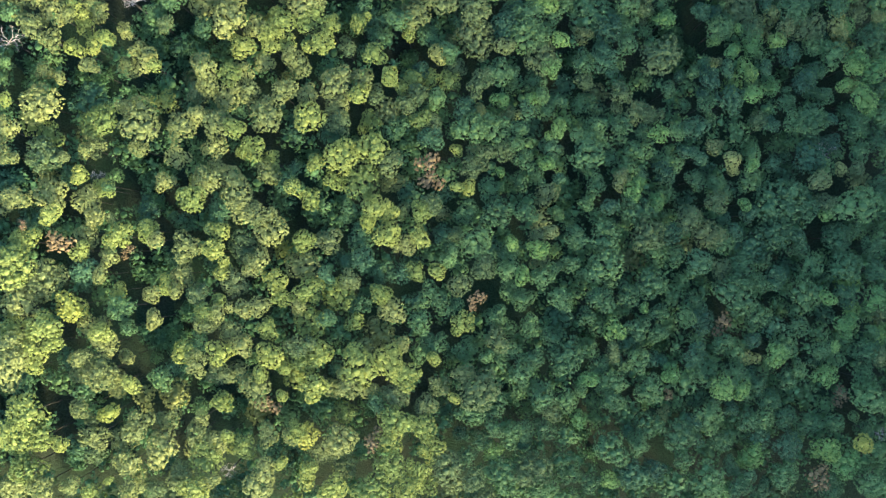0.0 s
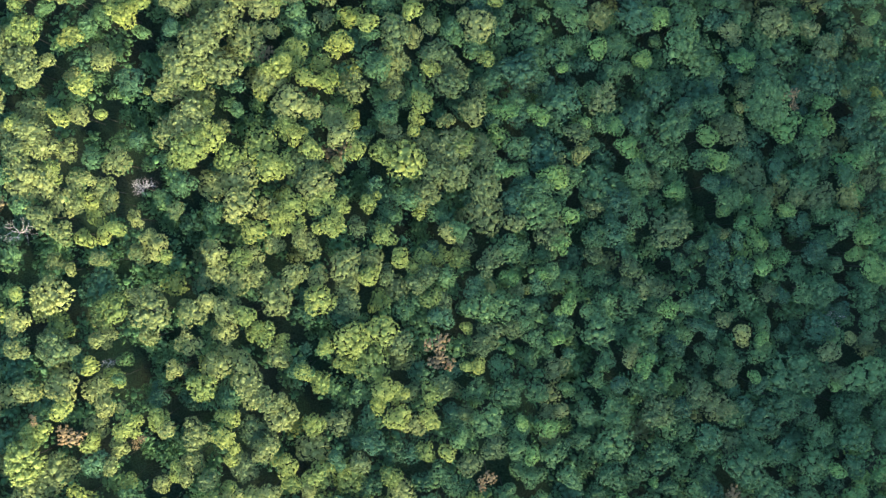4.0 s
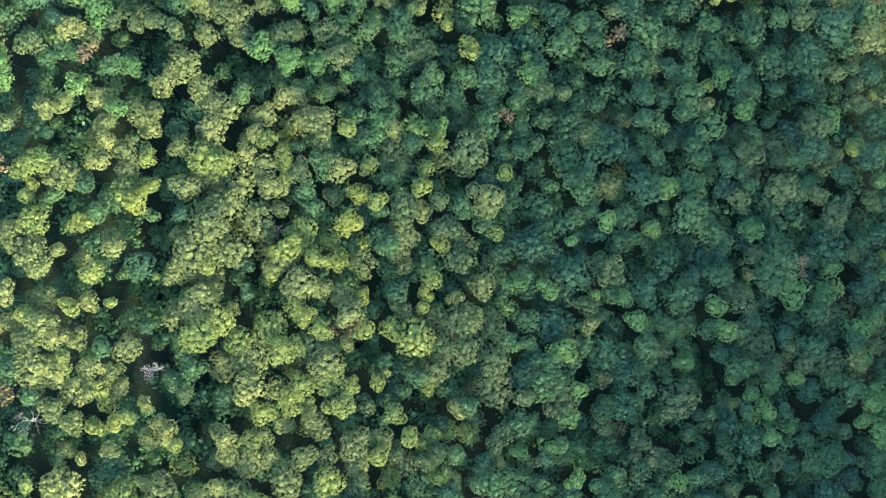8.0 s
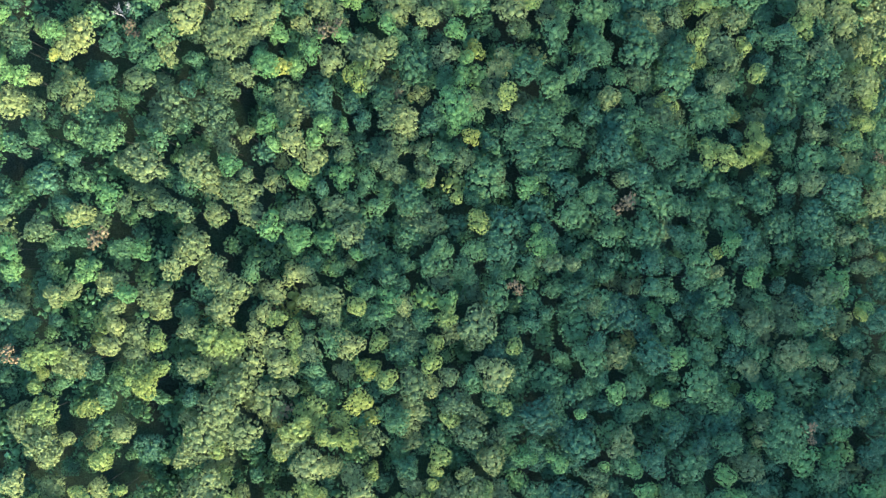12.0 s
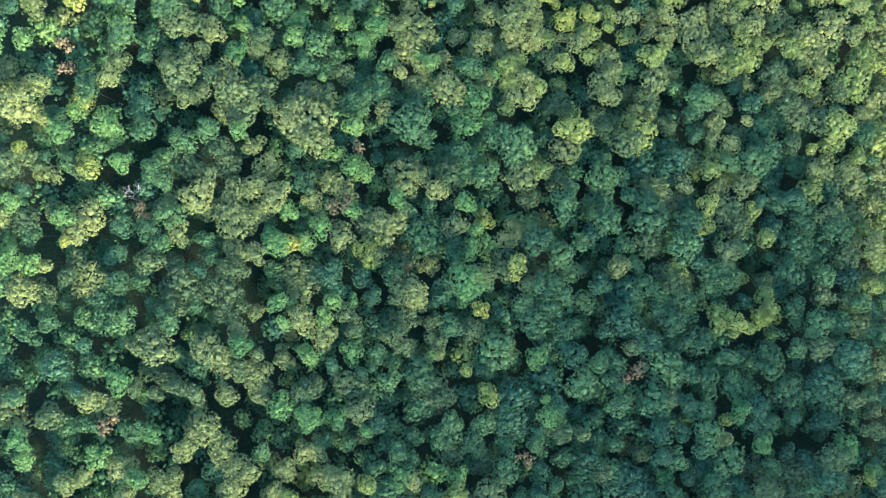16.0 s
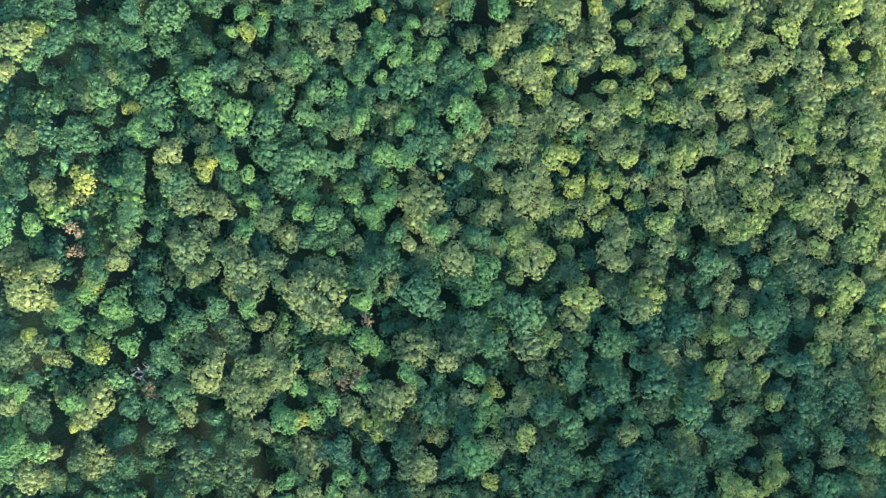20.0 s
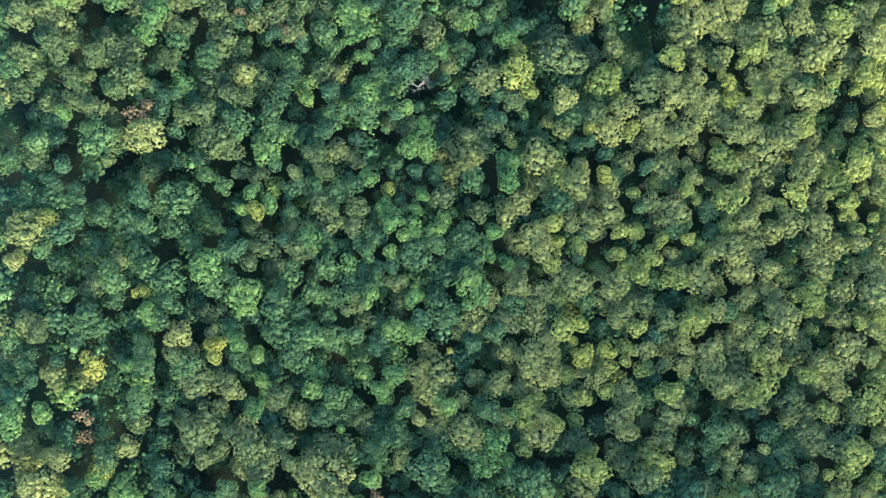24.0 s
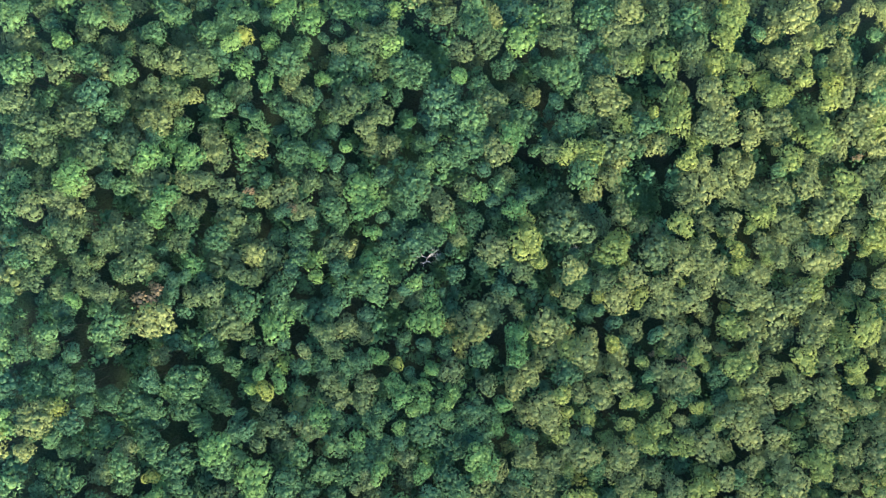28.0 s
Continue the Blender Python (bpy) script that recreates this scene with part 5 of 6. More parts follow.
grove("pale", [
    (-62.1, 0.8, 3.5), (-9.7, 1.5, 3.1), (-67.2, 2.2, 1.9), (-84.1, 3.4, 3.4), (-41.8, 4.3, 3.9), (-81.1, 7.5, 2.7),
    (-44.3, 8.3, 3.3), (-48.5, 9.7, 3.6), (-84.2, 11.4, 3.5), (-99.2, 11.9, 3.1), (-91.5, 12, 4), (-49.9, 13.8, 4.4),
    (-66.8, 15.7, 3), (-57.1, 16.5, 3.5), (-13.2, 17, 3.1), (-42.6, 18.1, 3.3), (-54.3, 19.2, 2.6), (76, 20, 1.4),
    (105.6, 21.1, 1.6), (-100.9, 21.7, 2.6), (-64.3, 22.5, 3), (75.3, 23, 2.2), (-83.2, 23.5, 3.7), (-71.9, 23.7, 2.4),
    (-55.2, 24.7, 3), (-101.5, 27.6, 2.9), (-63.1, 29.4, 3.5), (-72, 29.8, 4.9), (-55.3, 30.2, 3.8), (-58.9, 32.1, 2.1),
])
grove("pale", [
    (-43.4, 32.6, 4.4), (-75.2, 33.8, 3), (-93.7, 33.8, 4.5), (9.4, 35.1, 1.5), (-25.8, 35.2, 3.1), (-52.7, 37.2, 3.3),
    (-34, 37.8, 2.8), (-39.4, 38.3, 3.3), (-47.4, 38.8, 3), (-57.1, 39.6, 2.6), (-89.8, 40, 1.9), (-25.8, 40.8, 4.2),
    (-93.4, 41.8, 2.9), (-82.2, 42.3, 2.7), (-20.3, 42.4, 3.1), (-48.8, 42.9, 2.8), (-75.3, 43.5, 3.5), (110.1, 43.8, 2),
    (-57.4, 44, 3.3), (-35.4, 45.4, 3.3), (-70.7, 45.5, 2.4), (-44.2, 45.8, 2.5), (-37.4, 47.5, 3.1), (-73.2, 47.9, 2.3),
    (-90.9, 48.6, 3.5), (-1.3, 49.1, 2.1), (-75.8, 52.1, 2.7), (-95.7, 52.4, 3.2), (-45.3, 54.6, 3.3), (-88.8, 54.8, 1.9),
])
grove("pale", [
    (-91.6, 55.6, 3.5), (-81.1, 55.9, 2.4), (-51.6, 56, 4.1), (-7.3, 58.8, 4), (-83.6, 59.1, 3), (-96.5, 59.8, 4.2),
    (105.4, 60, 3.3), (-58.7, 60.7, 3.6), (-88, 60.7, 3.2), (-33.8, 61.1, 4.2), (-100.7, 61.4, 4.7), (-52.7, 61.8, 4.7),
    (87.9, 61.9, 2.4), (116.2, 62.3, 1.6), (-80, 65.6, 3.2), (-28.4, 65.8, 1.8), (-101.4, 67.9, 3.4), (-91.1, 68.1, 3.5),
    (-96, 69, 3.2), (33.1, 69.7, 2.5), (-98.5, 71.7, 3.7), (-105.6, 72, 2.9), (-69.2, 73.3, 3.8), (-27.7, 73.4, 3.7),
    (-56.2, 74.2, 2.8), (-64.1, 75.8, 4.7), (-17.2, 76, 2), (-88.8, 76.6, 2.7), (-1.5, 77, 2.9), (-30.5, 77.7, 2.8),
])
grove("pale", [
    (-99.2, 77.7, 3.2), (-106.9, 79.3, 2.9), (5, 79.8, 3.7), (-35.3, 79.8, 2.7), (-40.1, 80.7, 4.2), (-62.8, 81.2, 3.8),
    (76.5, 82.5, 1.6), (-69.3, 82.8, 3.5), (-99.3, 84.3, 2.4), (-24.9, 86, 3.7), (-45.6, 86.3, 4.2), (-15.8, 87.2, 2.8),
    (105.9, 87.4, 1.6), (-100.5, 87.6, 3.7), (-65.5, 88.1, 4.9), (-95.3, 88.8, 1.7), (-84, 89.2, 2.4), (-57, 89.3, 4.7),
    (-84, 91.2, 2.7), (-103.5, 91.6, 4.8), (-15.1, 92.2, 4.3), (-68.1, 92.3, 3.3), (-106.5, 93, 3.2), (102, 94.2, 1.6),
    (-61.6, 94.9, 5), (-51, 96.1, 4.7), (-59, 99, 4.7), (-45.6, 99.2, 2.1), (-10.1, 99.3, 2.9), (6.5, 101.3, 4.1),
])
grove("pale", [
    (-66.9, 103.9, 3.6), (-47, 104.4, 3.1), (-56.4, 104.5, 4.7), (37.6, 105.5, 3.5), (-92.9, 106.1, 2.9), (-63.1, 107.3, 3.6),
    (-95.4, 107.4, 4), (-80.5, 108, 3.3), (-49.8, 108.6, 3.9), (-30.6, 110, 3.7), (-86.2, 110.1, 2.4), (-53.8, 112.1, 3.1),
    (-81.2, 112.8, 3.3), (99.3, 113, 4), (-68.4, 114.2, 3), (-85, 114.8, 2.2), (-51.8, 117.7, 2.5), (-61.2, 118.3, 3.6),
    (-75.5, 118.9, 3), (-17.3, 119.3, 2.6), (-85.7, 119.5, 2.4), (-34.8, 120.6, 4), (-39.6, 121.3, 3.7), (-78.1, 121.7, 3.3),
    (-74.3, 122.4, 2.2), (-49.2, 122.6, 2.8), (-98, 122.8, 2.9), (-58.6, 123.2, 4.2), (-95, 123.5, 2.4), (-87, 124.9, 3.5),
])
grove("pale", [
    (-44.5, 126.9, 3.7), (64.1, 127.2, 1.9), (-41, 127.6, 2.8), (-63.3, 128, 3.9), (-72.4, 129.3, 3.3), (-68.6, 134.2, 5.5),
    (-93.4, 141.7, 3), (-62.7, 142, 2.8), (110.7, 146.2, 4), (-56.1, 146.3, 3.6), (-64.1, 149.6, 3.6), (-49.4, 150.1, 3.4),
    (-10.4, 150.3, 1.9), (-40.5, 156, 4), (104.4, 156.9, 4), (-44.7, 160.2, 3.1), (-56.2, 161.8, 2.8), (-16.9, 163.9, 3.2),
    (-17.7, 166.8, 4), (-108.4, 167.7, 4.5), (-45.1, 167.9, 4.2), (-95, 169.6, 4.1), (106.4, 170.6, 3.4), (-46.5, 172.1, 4.2),
    (-13.3, 173.1, 2.6), (36.5, 173.2, 3.9), (-103.6, 173.4, 2.4), (-60.2, 176.8, 3.6), (106.6, 178.3, 3.7), (102.4, 179.5, 2),
])
grove("pale", [
    (6.4, 179.8, 2.6), (-35.4, 180.9, 3.7), (-97, 181.7, 3), (9.4, 181.9, 1.8), (-74.8, 182.2, 3.3), (-25.6, 182.8, 4.3),
    (-22.7, 184.1, 3.5), (7.9, 184.1, 2.1), (-95.2, 185, 4.1), (-57.5, 185.1, 3.6), (-113.9, 185.1, 2.4), (-61.6, 185.2, 5),
    (102.6, 186.8, 5), (-54.2, 187.8, 3.1), (-42.5, 189.6, 2.6), (109.2, 189.9, 3), (-70.3, 190.3, 4.2), (-50.8, 190.5, 3.4),
    (-60.3, 192.1, 3.6), (-34.8, 192.3, 3.4), (-11.2, 192.5, 2.6), (46, 193, 4.8), (-56.2, 193.4, 3.7), (64, 194.3, 2.7),
    (-111.7, 194.3, 2.7), (-38.3, 194.5, 3.4), (71.2, 194.9, 3.4), (102, 195.3, 4.6), (-103.9, 195.4, 3), (-19.9, 195.6, 4.9),
])
grove("pale", [
    (-15.5, 196.9, 2.9), (-53.5, 197.6, 4), (90.3, 198.7, 1.7), (102.1, 199.1, 3.4), (93.9, 200, 3.7), (-57, 203.3, 3.4),
    (22.3, 203.8, 4.2), (-41.8, 204.5, 4.3), (67.2, 205.4, 2.9), (62.5, 206.9, 2), (-44, 208.8, 6.3), (-105.9, 209.5, 3),
    (-109, 210.9, 4), (62.7, 211, 3.3), (-48.1, 211.6, 3.7), (-63.8, 211.8, 3.1), (72.1, 212.3, 1.6), (-24.9, 212.9, 2.6),
    (45.4, 213.5, 1.6), (104.9, 213.8, 3.1), (40.8, 214.2, 1.9), (-105.4, 216.9, 3.2), (-110.3, 216.9, 2.1), (11.1, 217.2, 4.1),
    (33.9, 217.9, 3.6), (108.8, 218.3, 2), (-8.2, 218.7, 4.1), (-90, 218.8, 2.7), (79.4, 220.1, 3), (-17, 220.1, 2.9),
])
grove("pale", [
    (-113.9, 220.3, 3.5), (-63.2, 221.6, 3.4), (1.4, 221.6, 2.7), (32.3, 221.6, 4.2), (84.5, 221.6, 3.1), (11.2, 222.6, 2.2),
    (-21, 222.7, 1.9), (-51, 224.4, 3.4), (-15.5, 224.5, 3.5), (51, 224.6, 3), (33.9, 227.6, 3.6), (93.6, 227.8, 3.4),
    (5.1, 229, 2.7), (66.9, 229.2, 3.7), (61.3, 230, 3.7), (-18.4, 230.3, 4.1), (-0.1, 231.2, 3.2), (-66, 231.4, 2.8),
    (90.4, 231.7, 4.6), (8.9, 232, 4.4), (25.5, 232.1, 3), (-6.8, 232.6, 2.6), (21.4, 233.3, 1.4), (14.1, 233.5, 3),
    (57.4, 233.8, 4.3), (-16.3, 234, 4.7), (50.3, 234.5, 3), (-21.3, 234.7, 3.5), (44.9, 235.2, 2.1), (63.8, 235.4, 4),
])
grove("pale", [
    (88, 235.5, 4.3), (-107.5, 235.7, 3), (102.9, 236.4, 3.1), (8.1, 237.9, 4.2), (14.2, 238, 3.9), (57.5, 238.4, 4.3),
    (74.2, 238.5, 3.4), (97.9, 238.7, 5), (39.4, 239, 3), (2.1, 239.3, 3.3), (81.5, 239.4, 4.6), (46.5, 239.8, 3),
    (50.4, 239.8, 2.4), (68.6, 240, 3.1), (-19.2, 240.6, 2.6), (12.7, 240.9, 3.6), (62.3, 241.5, 3.4), (103.5, 244, 2.4),
    (-78.7, 245.2, 3.6), (66.3, 245.4, 3.1), (78.4, 246.3, 4.6), (8.9, 246.9, 4.2), (31, 247.2, 2.3), (94, 247.3, 4),
    (101.4, 247.4, 2.2), (-6.7, 248.1, 3.8), (-112.5, 248.4, 3.2), (58.4, 249.1, 3.1), (34.1, 249.5, 3.6), (75.2, 250.1, 3.1),
])
grove("pale", [
    (67.1, 252.2, 3), (29.5, 252.5, 3.6), (-2.3, 252.6, 3), (11.2, 253.6, 4.5), (70.4, 253.9, 3.1), (94.9, 254.3, 4.1),
    (104.9, 254.5, 5.3), (75.3, 254.8, 4), (31.1, 256.3, 3.9), (5.2, 256.5, 3.3), (20.3, 256.8, 4.2), (54.5, 257.5, 4.3),
    (4.4, 258.7, 3), (17.3, 259, 3.9), (28, 259.2, 3), (73.8, 260.2, 4), (100, 260.7, 2.8), (65.7, 260.8, 4.6),
    (105.1, 260.8, 3.5), (88.5, 262.1, 4.4), (-115.1, 263.1, 3.5), (70.6, 264.8, 3.7), (47.4, 265.1, 2), (11.2, 265.6, 3.6),
    (62.6, 266.1, 4.3), (86.1, 266.7, 3.7), (95.2, 266.9, 3.4), (5.2, 267, 3.9), (108.6, 267.3, 4.7), (59.4, 267.6, 2.8),
])
grove("pale", [
    (100.2, 267.8, 2.5), (9.7, 269.3, 4.2), (69.1, 269.4, 3.4), (26.5, 270.6, 3), (-112.8, 270.7, 4.6), (75.5, 271.1, 4.3),
    (-52.6, 271.6, 3.1), (88.6, 272.3, 3.7), (25, 272.8, 3.9), (18.9, 273.4, 2.7), (80.5, 273.6, 4), (68.3, 274, 3.7),
    (99.3, 274.6, 1.7), (62.6, 275.1, 2), (2.2, 275.1, 3.6), (46.8, 275.7, 4.3), (29.7, 276, 3.9), (89.4, 276.9, 2),
    (5.2, 278.2, 3.9), (22, 278.8, 3), (72.4, 278.8, 4), (88.8, 280.1, 3.1), (25.8, 280.4, 3.3), (8.3, 280.6, 3),
    (107.2, 281.5, 4.7), (29.7, 282.1, 3.3), (66.7, 282.8, 2.7), (102.2, 283, 2.5), (20.5, 283.3, 3.9), (58.7, 283.5, 2.3),
])
grove("pale", [
    (74.1, 285.2, 3.7), (53.2, 285.7, 2), (84, 287.1, 4.1), (22, 287.6, 2.6), (107.3, 287.9, 3.5), (45.3, 288.3, 4),
    (77.3, 288.4, 3), (51.6, 288.8, 2.3), (67.7, 288.8, 4.3), (34.3, 289.2, 3), (11.2, 290.3, 4.5), (-9.2, 290.5, 5),
    (85.7, 291, 4.1), (54.9, 292.8, 3.1), (-87.4, 293.9, 4.7), (75.1, 294.2, 6.2), (39.1, 294.7, 2.9), (43.8, 296, 4.6),
    (87.5, 297.2, 3.8), (79.2, 297.2, 4.4), (17.5, 297.3, 2.3), (64.6, 297.3, 3.7), (50.2, 297.4, 3.7), (29.7, 297.6, 3.9),
    (68.5, 297.6, 3), (108.2, 298.4, 2.4), (54.1, 299.6, 2), (13.7, 300.2, 2.6), (97.5, 300.2, 3.5), (61.4, 300.4, 3.7),
])
grove("pale", [
    (42.3, 300.6, 3.7), (105.7, 303.1, 2.7), (67.9, 303.5, 4), (53.4, 303.6, 3.1), (34.4, 303.6, 3.7), (87.4, 305, 2.4),
    (71.2, 305, 3.4), (57.4, 305.1, 4.3), (17.4, 305.2, 3.3), (79.4, 306.6, 3.7), (47.1, 306.6, 3.7), (91, 308.1, 3.1),
    (84.4, 308.1, 4.1), (52.7, 308.2, 4), (75.2, 308.6, 2.3), (-64.3, 309.8, 2.8), (-40.5, 311.2, 2.9), (47.1, 311.2, 2.5),
    (71.3, 312, 3.4), (54.3, 312.8, 2.5), (76.2, 312.8, 4.1), (81.2, 315.9, 3.8), (97.9, 316, 4.4), (77.9, 317.5, 4.7),
    (55.2, 318.2, 3.4), (61.6, 318.2, 3.4), (87.9, 319.1, 4.1), (100.2, 320.4, 2.7), (91.3, 323.8, 5.4), (104.8, 323.9, 4.1),
])
grove("pale", [
    (50.5, 324.3, 4), (68.2, 325.2, 4.4), (61.7, 325.4, 3), (75.6, 326.1, 4.4), (22.9, 326.4, 3), (53.7, 328.2, 5.2),
    (84.7, 329.3, 4.1), (28.4, 329.5, 3), (58.6, 329.8, 4), (101.5, 330.3, 4.1), (65, 331.4, 3.7), (53.8, 334.4, 3.1),
    (66.7, 334.6, 3.4), (84.8, 334.8, 2.8), (61.9, 335.3, 4.3), (30, 335.7, 3.7), (-74, 336.7, 4.3), (-63.8, 337, 4),
    (104.3, 338.3, 3.5), (92.4, 338.9, 4.4), (41.1, 339.7, 3.7), (66.8, 340.8, 3.7), (60.3, 342.3, 4), (75, 342.6, 3.1),
    (-87.3, 342.7, 3.9), (98.4, 344.6, 5.4), (68.5, 345.6, 3.7), (75.1, 345.7, 4.4), (-84.7, 346.4, 3.9), (-89.9, 347.6, 5),
])
grove("pale", [
    (58.8, 348.5, 4.7), (-79.4, 349.4, 3.1), (101.9, 349.4, 4.1), (28.5, 351, 4.3), (6.8, 352, 3.9), (-55.6, 353.1, 2.9),
    (95.2, 353.3, 3.5), (55.6, 353.9, 4), (26.2, 354, 4), (47.6, 354.5, 3.7), (102.4, 357.3, 2.4), (98.7, 358.9, 3.8),
    (103.9, 360.7, 2.9), (51.7, 360.9, 3.4), (67.1, 361.3, 2.2), (93.7, 362.8, 4.1), (78.7, 363.2, 3.8), (75.4, 364.7, 3.5),
    (95.5, 366.9, 3.5), (82.9, 368.1, 3.8), (90.5, 370.7, 3.2), (73.8, 371, 3.5), (85.5, 372.1, 3.8), (-3.8, 372.9, 3),
    (98.2, 375, 3.8), (77.2, 375.8, 4.1), (33.5, 375.9, 4), (82.2, 376, 4.4), (55.9, 376.7, 3.7), (107.7, 378.6, 2.9),
])
grove("pale", [
    (102.5, 379.2, 2.9),
])
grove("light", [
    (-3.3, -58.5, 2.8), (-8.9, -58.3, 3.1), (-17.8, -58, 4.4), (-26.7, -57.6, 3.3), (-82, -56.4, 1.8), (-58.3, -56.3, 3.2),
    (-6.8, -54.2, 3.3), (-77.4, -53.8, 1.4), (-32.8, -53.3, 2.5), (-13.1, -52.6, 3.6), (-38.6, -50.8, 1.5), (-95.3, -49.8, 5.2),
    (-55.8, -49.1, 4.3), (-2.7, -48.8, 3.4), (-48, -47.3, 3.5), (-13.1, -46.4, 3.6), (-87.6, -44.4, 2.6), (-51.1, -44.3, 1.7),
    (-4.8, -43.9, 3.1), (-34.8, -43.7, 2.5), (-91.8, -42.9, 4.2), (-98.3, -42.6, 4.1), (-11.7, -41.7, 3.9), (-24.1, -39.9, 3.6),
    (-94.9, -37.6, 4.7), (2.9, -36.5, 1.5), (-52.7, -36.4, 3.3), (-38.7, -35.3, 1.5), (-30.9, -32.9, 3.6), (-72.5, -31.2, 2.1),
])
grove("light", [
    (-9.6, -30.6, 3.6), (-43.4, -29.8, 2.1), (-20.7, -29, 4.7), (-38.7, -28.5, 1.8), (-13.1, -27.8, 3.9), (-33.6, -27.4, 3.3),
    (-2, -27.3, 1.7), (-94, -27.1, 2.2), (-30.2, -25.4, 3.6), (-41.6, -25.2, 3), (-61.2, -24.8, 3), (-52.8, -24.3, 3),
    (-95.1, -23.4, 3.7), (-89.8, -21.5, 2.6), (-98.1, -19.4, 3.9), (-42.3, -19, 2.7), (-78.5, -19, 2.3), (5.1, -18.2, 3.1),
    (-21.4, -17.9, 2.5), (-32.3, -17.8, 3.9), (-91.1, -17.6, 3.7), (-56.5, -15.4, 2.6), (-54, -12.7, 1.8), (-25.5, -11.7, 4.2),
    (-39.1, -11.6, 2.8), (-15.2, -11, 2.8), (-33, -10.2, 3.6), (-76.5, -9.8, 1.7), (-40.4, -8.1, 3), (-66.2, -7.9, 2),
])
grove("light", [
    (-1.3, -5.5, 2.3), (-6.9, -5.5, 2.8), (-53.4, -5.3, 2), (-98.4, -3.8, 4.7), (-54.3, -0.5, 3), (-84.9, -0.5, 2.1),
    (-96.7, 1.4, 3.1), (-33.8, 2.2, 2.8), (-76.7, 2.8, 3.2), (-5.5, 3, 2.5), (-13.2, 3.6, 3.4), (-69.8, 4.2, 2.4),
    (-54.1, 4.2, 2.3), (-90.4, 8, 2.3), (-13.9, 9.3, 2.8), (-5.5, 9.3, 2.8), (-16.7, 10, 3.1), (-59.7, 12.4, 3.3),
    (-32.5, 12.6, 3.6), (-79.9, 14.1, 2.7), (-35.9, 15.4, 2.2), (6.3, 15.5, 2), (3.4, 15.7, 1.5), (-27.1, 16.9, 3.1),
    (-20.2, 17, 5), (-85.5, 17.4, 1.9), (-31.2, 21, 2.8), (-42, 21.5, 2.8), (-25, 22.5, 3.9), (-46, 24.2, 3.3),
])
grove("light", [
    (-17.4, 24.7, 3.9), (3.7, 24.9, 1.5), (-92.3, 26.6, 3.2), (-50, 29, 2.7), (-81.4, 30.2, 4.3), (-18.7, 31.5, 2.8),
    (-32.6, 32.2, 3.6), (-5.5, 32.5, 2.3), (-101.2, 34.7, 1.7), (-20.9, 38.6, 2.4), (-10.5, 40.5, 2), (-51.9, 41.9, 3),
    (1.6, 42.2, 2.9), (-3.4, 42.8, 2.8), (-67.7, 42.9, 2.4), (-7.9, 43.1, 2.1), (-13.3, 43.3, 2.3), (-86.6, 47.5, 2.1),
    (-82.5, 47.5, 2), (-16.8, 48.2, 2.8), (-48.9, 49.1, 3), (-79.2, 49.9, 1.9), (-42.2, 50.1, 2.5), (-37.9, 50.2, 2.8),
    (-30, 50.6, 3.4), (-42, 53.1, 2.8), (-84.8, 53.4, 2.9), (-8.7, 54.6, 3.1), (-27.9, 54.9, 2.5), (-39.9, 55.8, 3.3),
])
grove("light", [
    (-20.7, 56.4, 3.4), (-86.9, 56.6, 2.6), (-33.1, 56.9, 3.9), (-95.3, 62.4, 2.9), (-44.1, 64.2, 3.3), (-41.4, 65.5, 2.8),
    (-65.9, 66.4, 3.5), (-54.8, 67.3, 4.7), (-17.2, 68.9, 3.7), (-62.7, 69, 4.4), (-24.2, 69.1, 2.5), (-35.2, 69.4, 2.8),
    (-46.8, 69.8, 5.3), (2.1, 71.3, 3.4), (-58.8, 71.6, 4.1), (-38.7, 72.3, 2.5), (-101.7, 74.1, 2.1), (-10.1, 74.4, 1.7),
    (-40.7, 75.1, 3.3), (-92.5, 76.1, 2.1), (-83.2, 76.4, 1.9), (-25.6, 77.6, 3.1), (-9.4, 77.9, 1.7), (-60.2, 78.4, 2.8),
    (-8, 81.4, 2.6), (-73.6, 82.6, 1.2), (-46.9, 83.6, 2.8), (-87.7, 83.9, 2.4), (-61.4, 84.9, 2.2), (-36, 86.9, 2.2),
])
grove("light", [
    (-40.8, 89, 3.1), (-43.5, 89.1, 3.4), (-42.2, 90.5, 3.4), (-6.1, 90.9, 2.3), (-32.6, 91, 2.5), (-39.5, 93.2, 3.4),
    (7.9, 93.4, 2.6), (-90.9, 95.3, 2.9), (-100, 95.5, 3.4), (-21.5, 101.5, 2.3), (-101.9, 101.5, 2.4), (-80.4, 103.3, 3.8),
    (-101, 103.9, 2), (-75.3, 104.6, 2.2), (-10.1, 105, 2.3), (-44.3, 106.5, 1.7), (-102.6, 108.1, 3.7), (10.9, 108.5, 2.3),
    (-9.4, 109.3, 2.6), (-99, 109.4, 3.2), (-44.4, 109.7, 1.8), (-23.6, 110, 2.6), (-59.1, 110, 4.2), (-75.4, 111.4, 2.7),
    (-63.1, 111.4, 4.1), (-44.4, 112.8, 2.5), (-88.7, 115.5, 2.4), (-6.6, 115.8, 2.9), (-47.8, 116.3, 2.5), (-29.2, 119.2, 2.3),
])
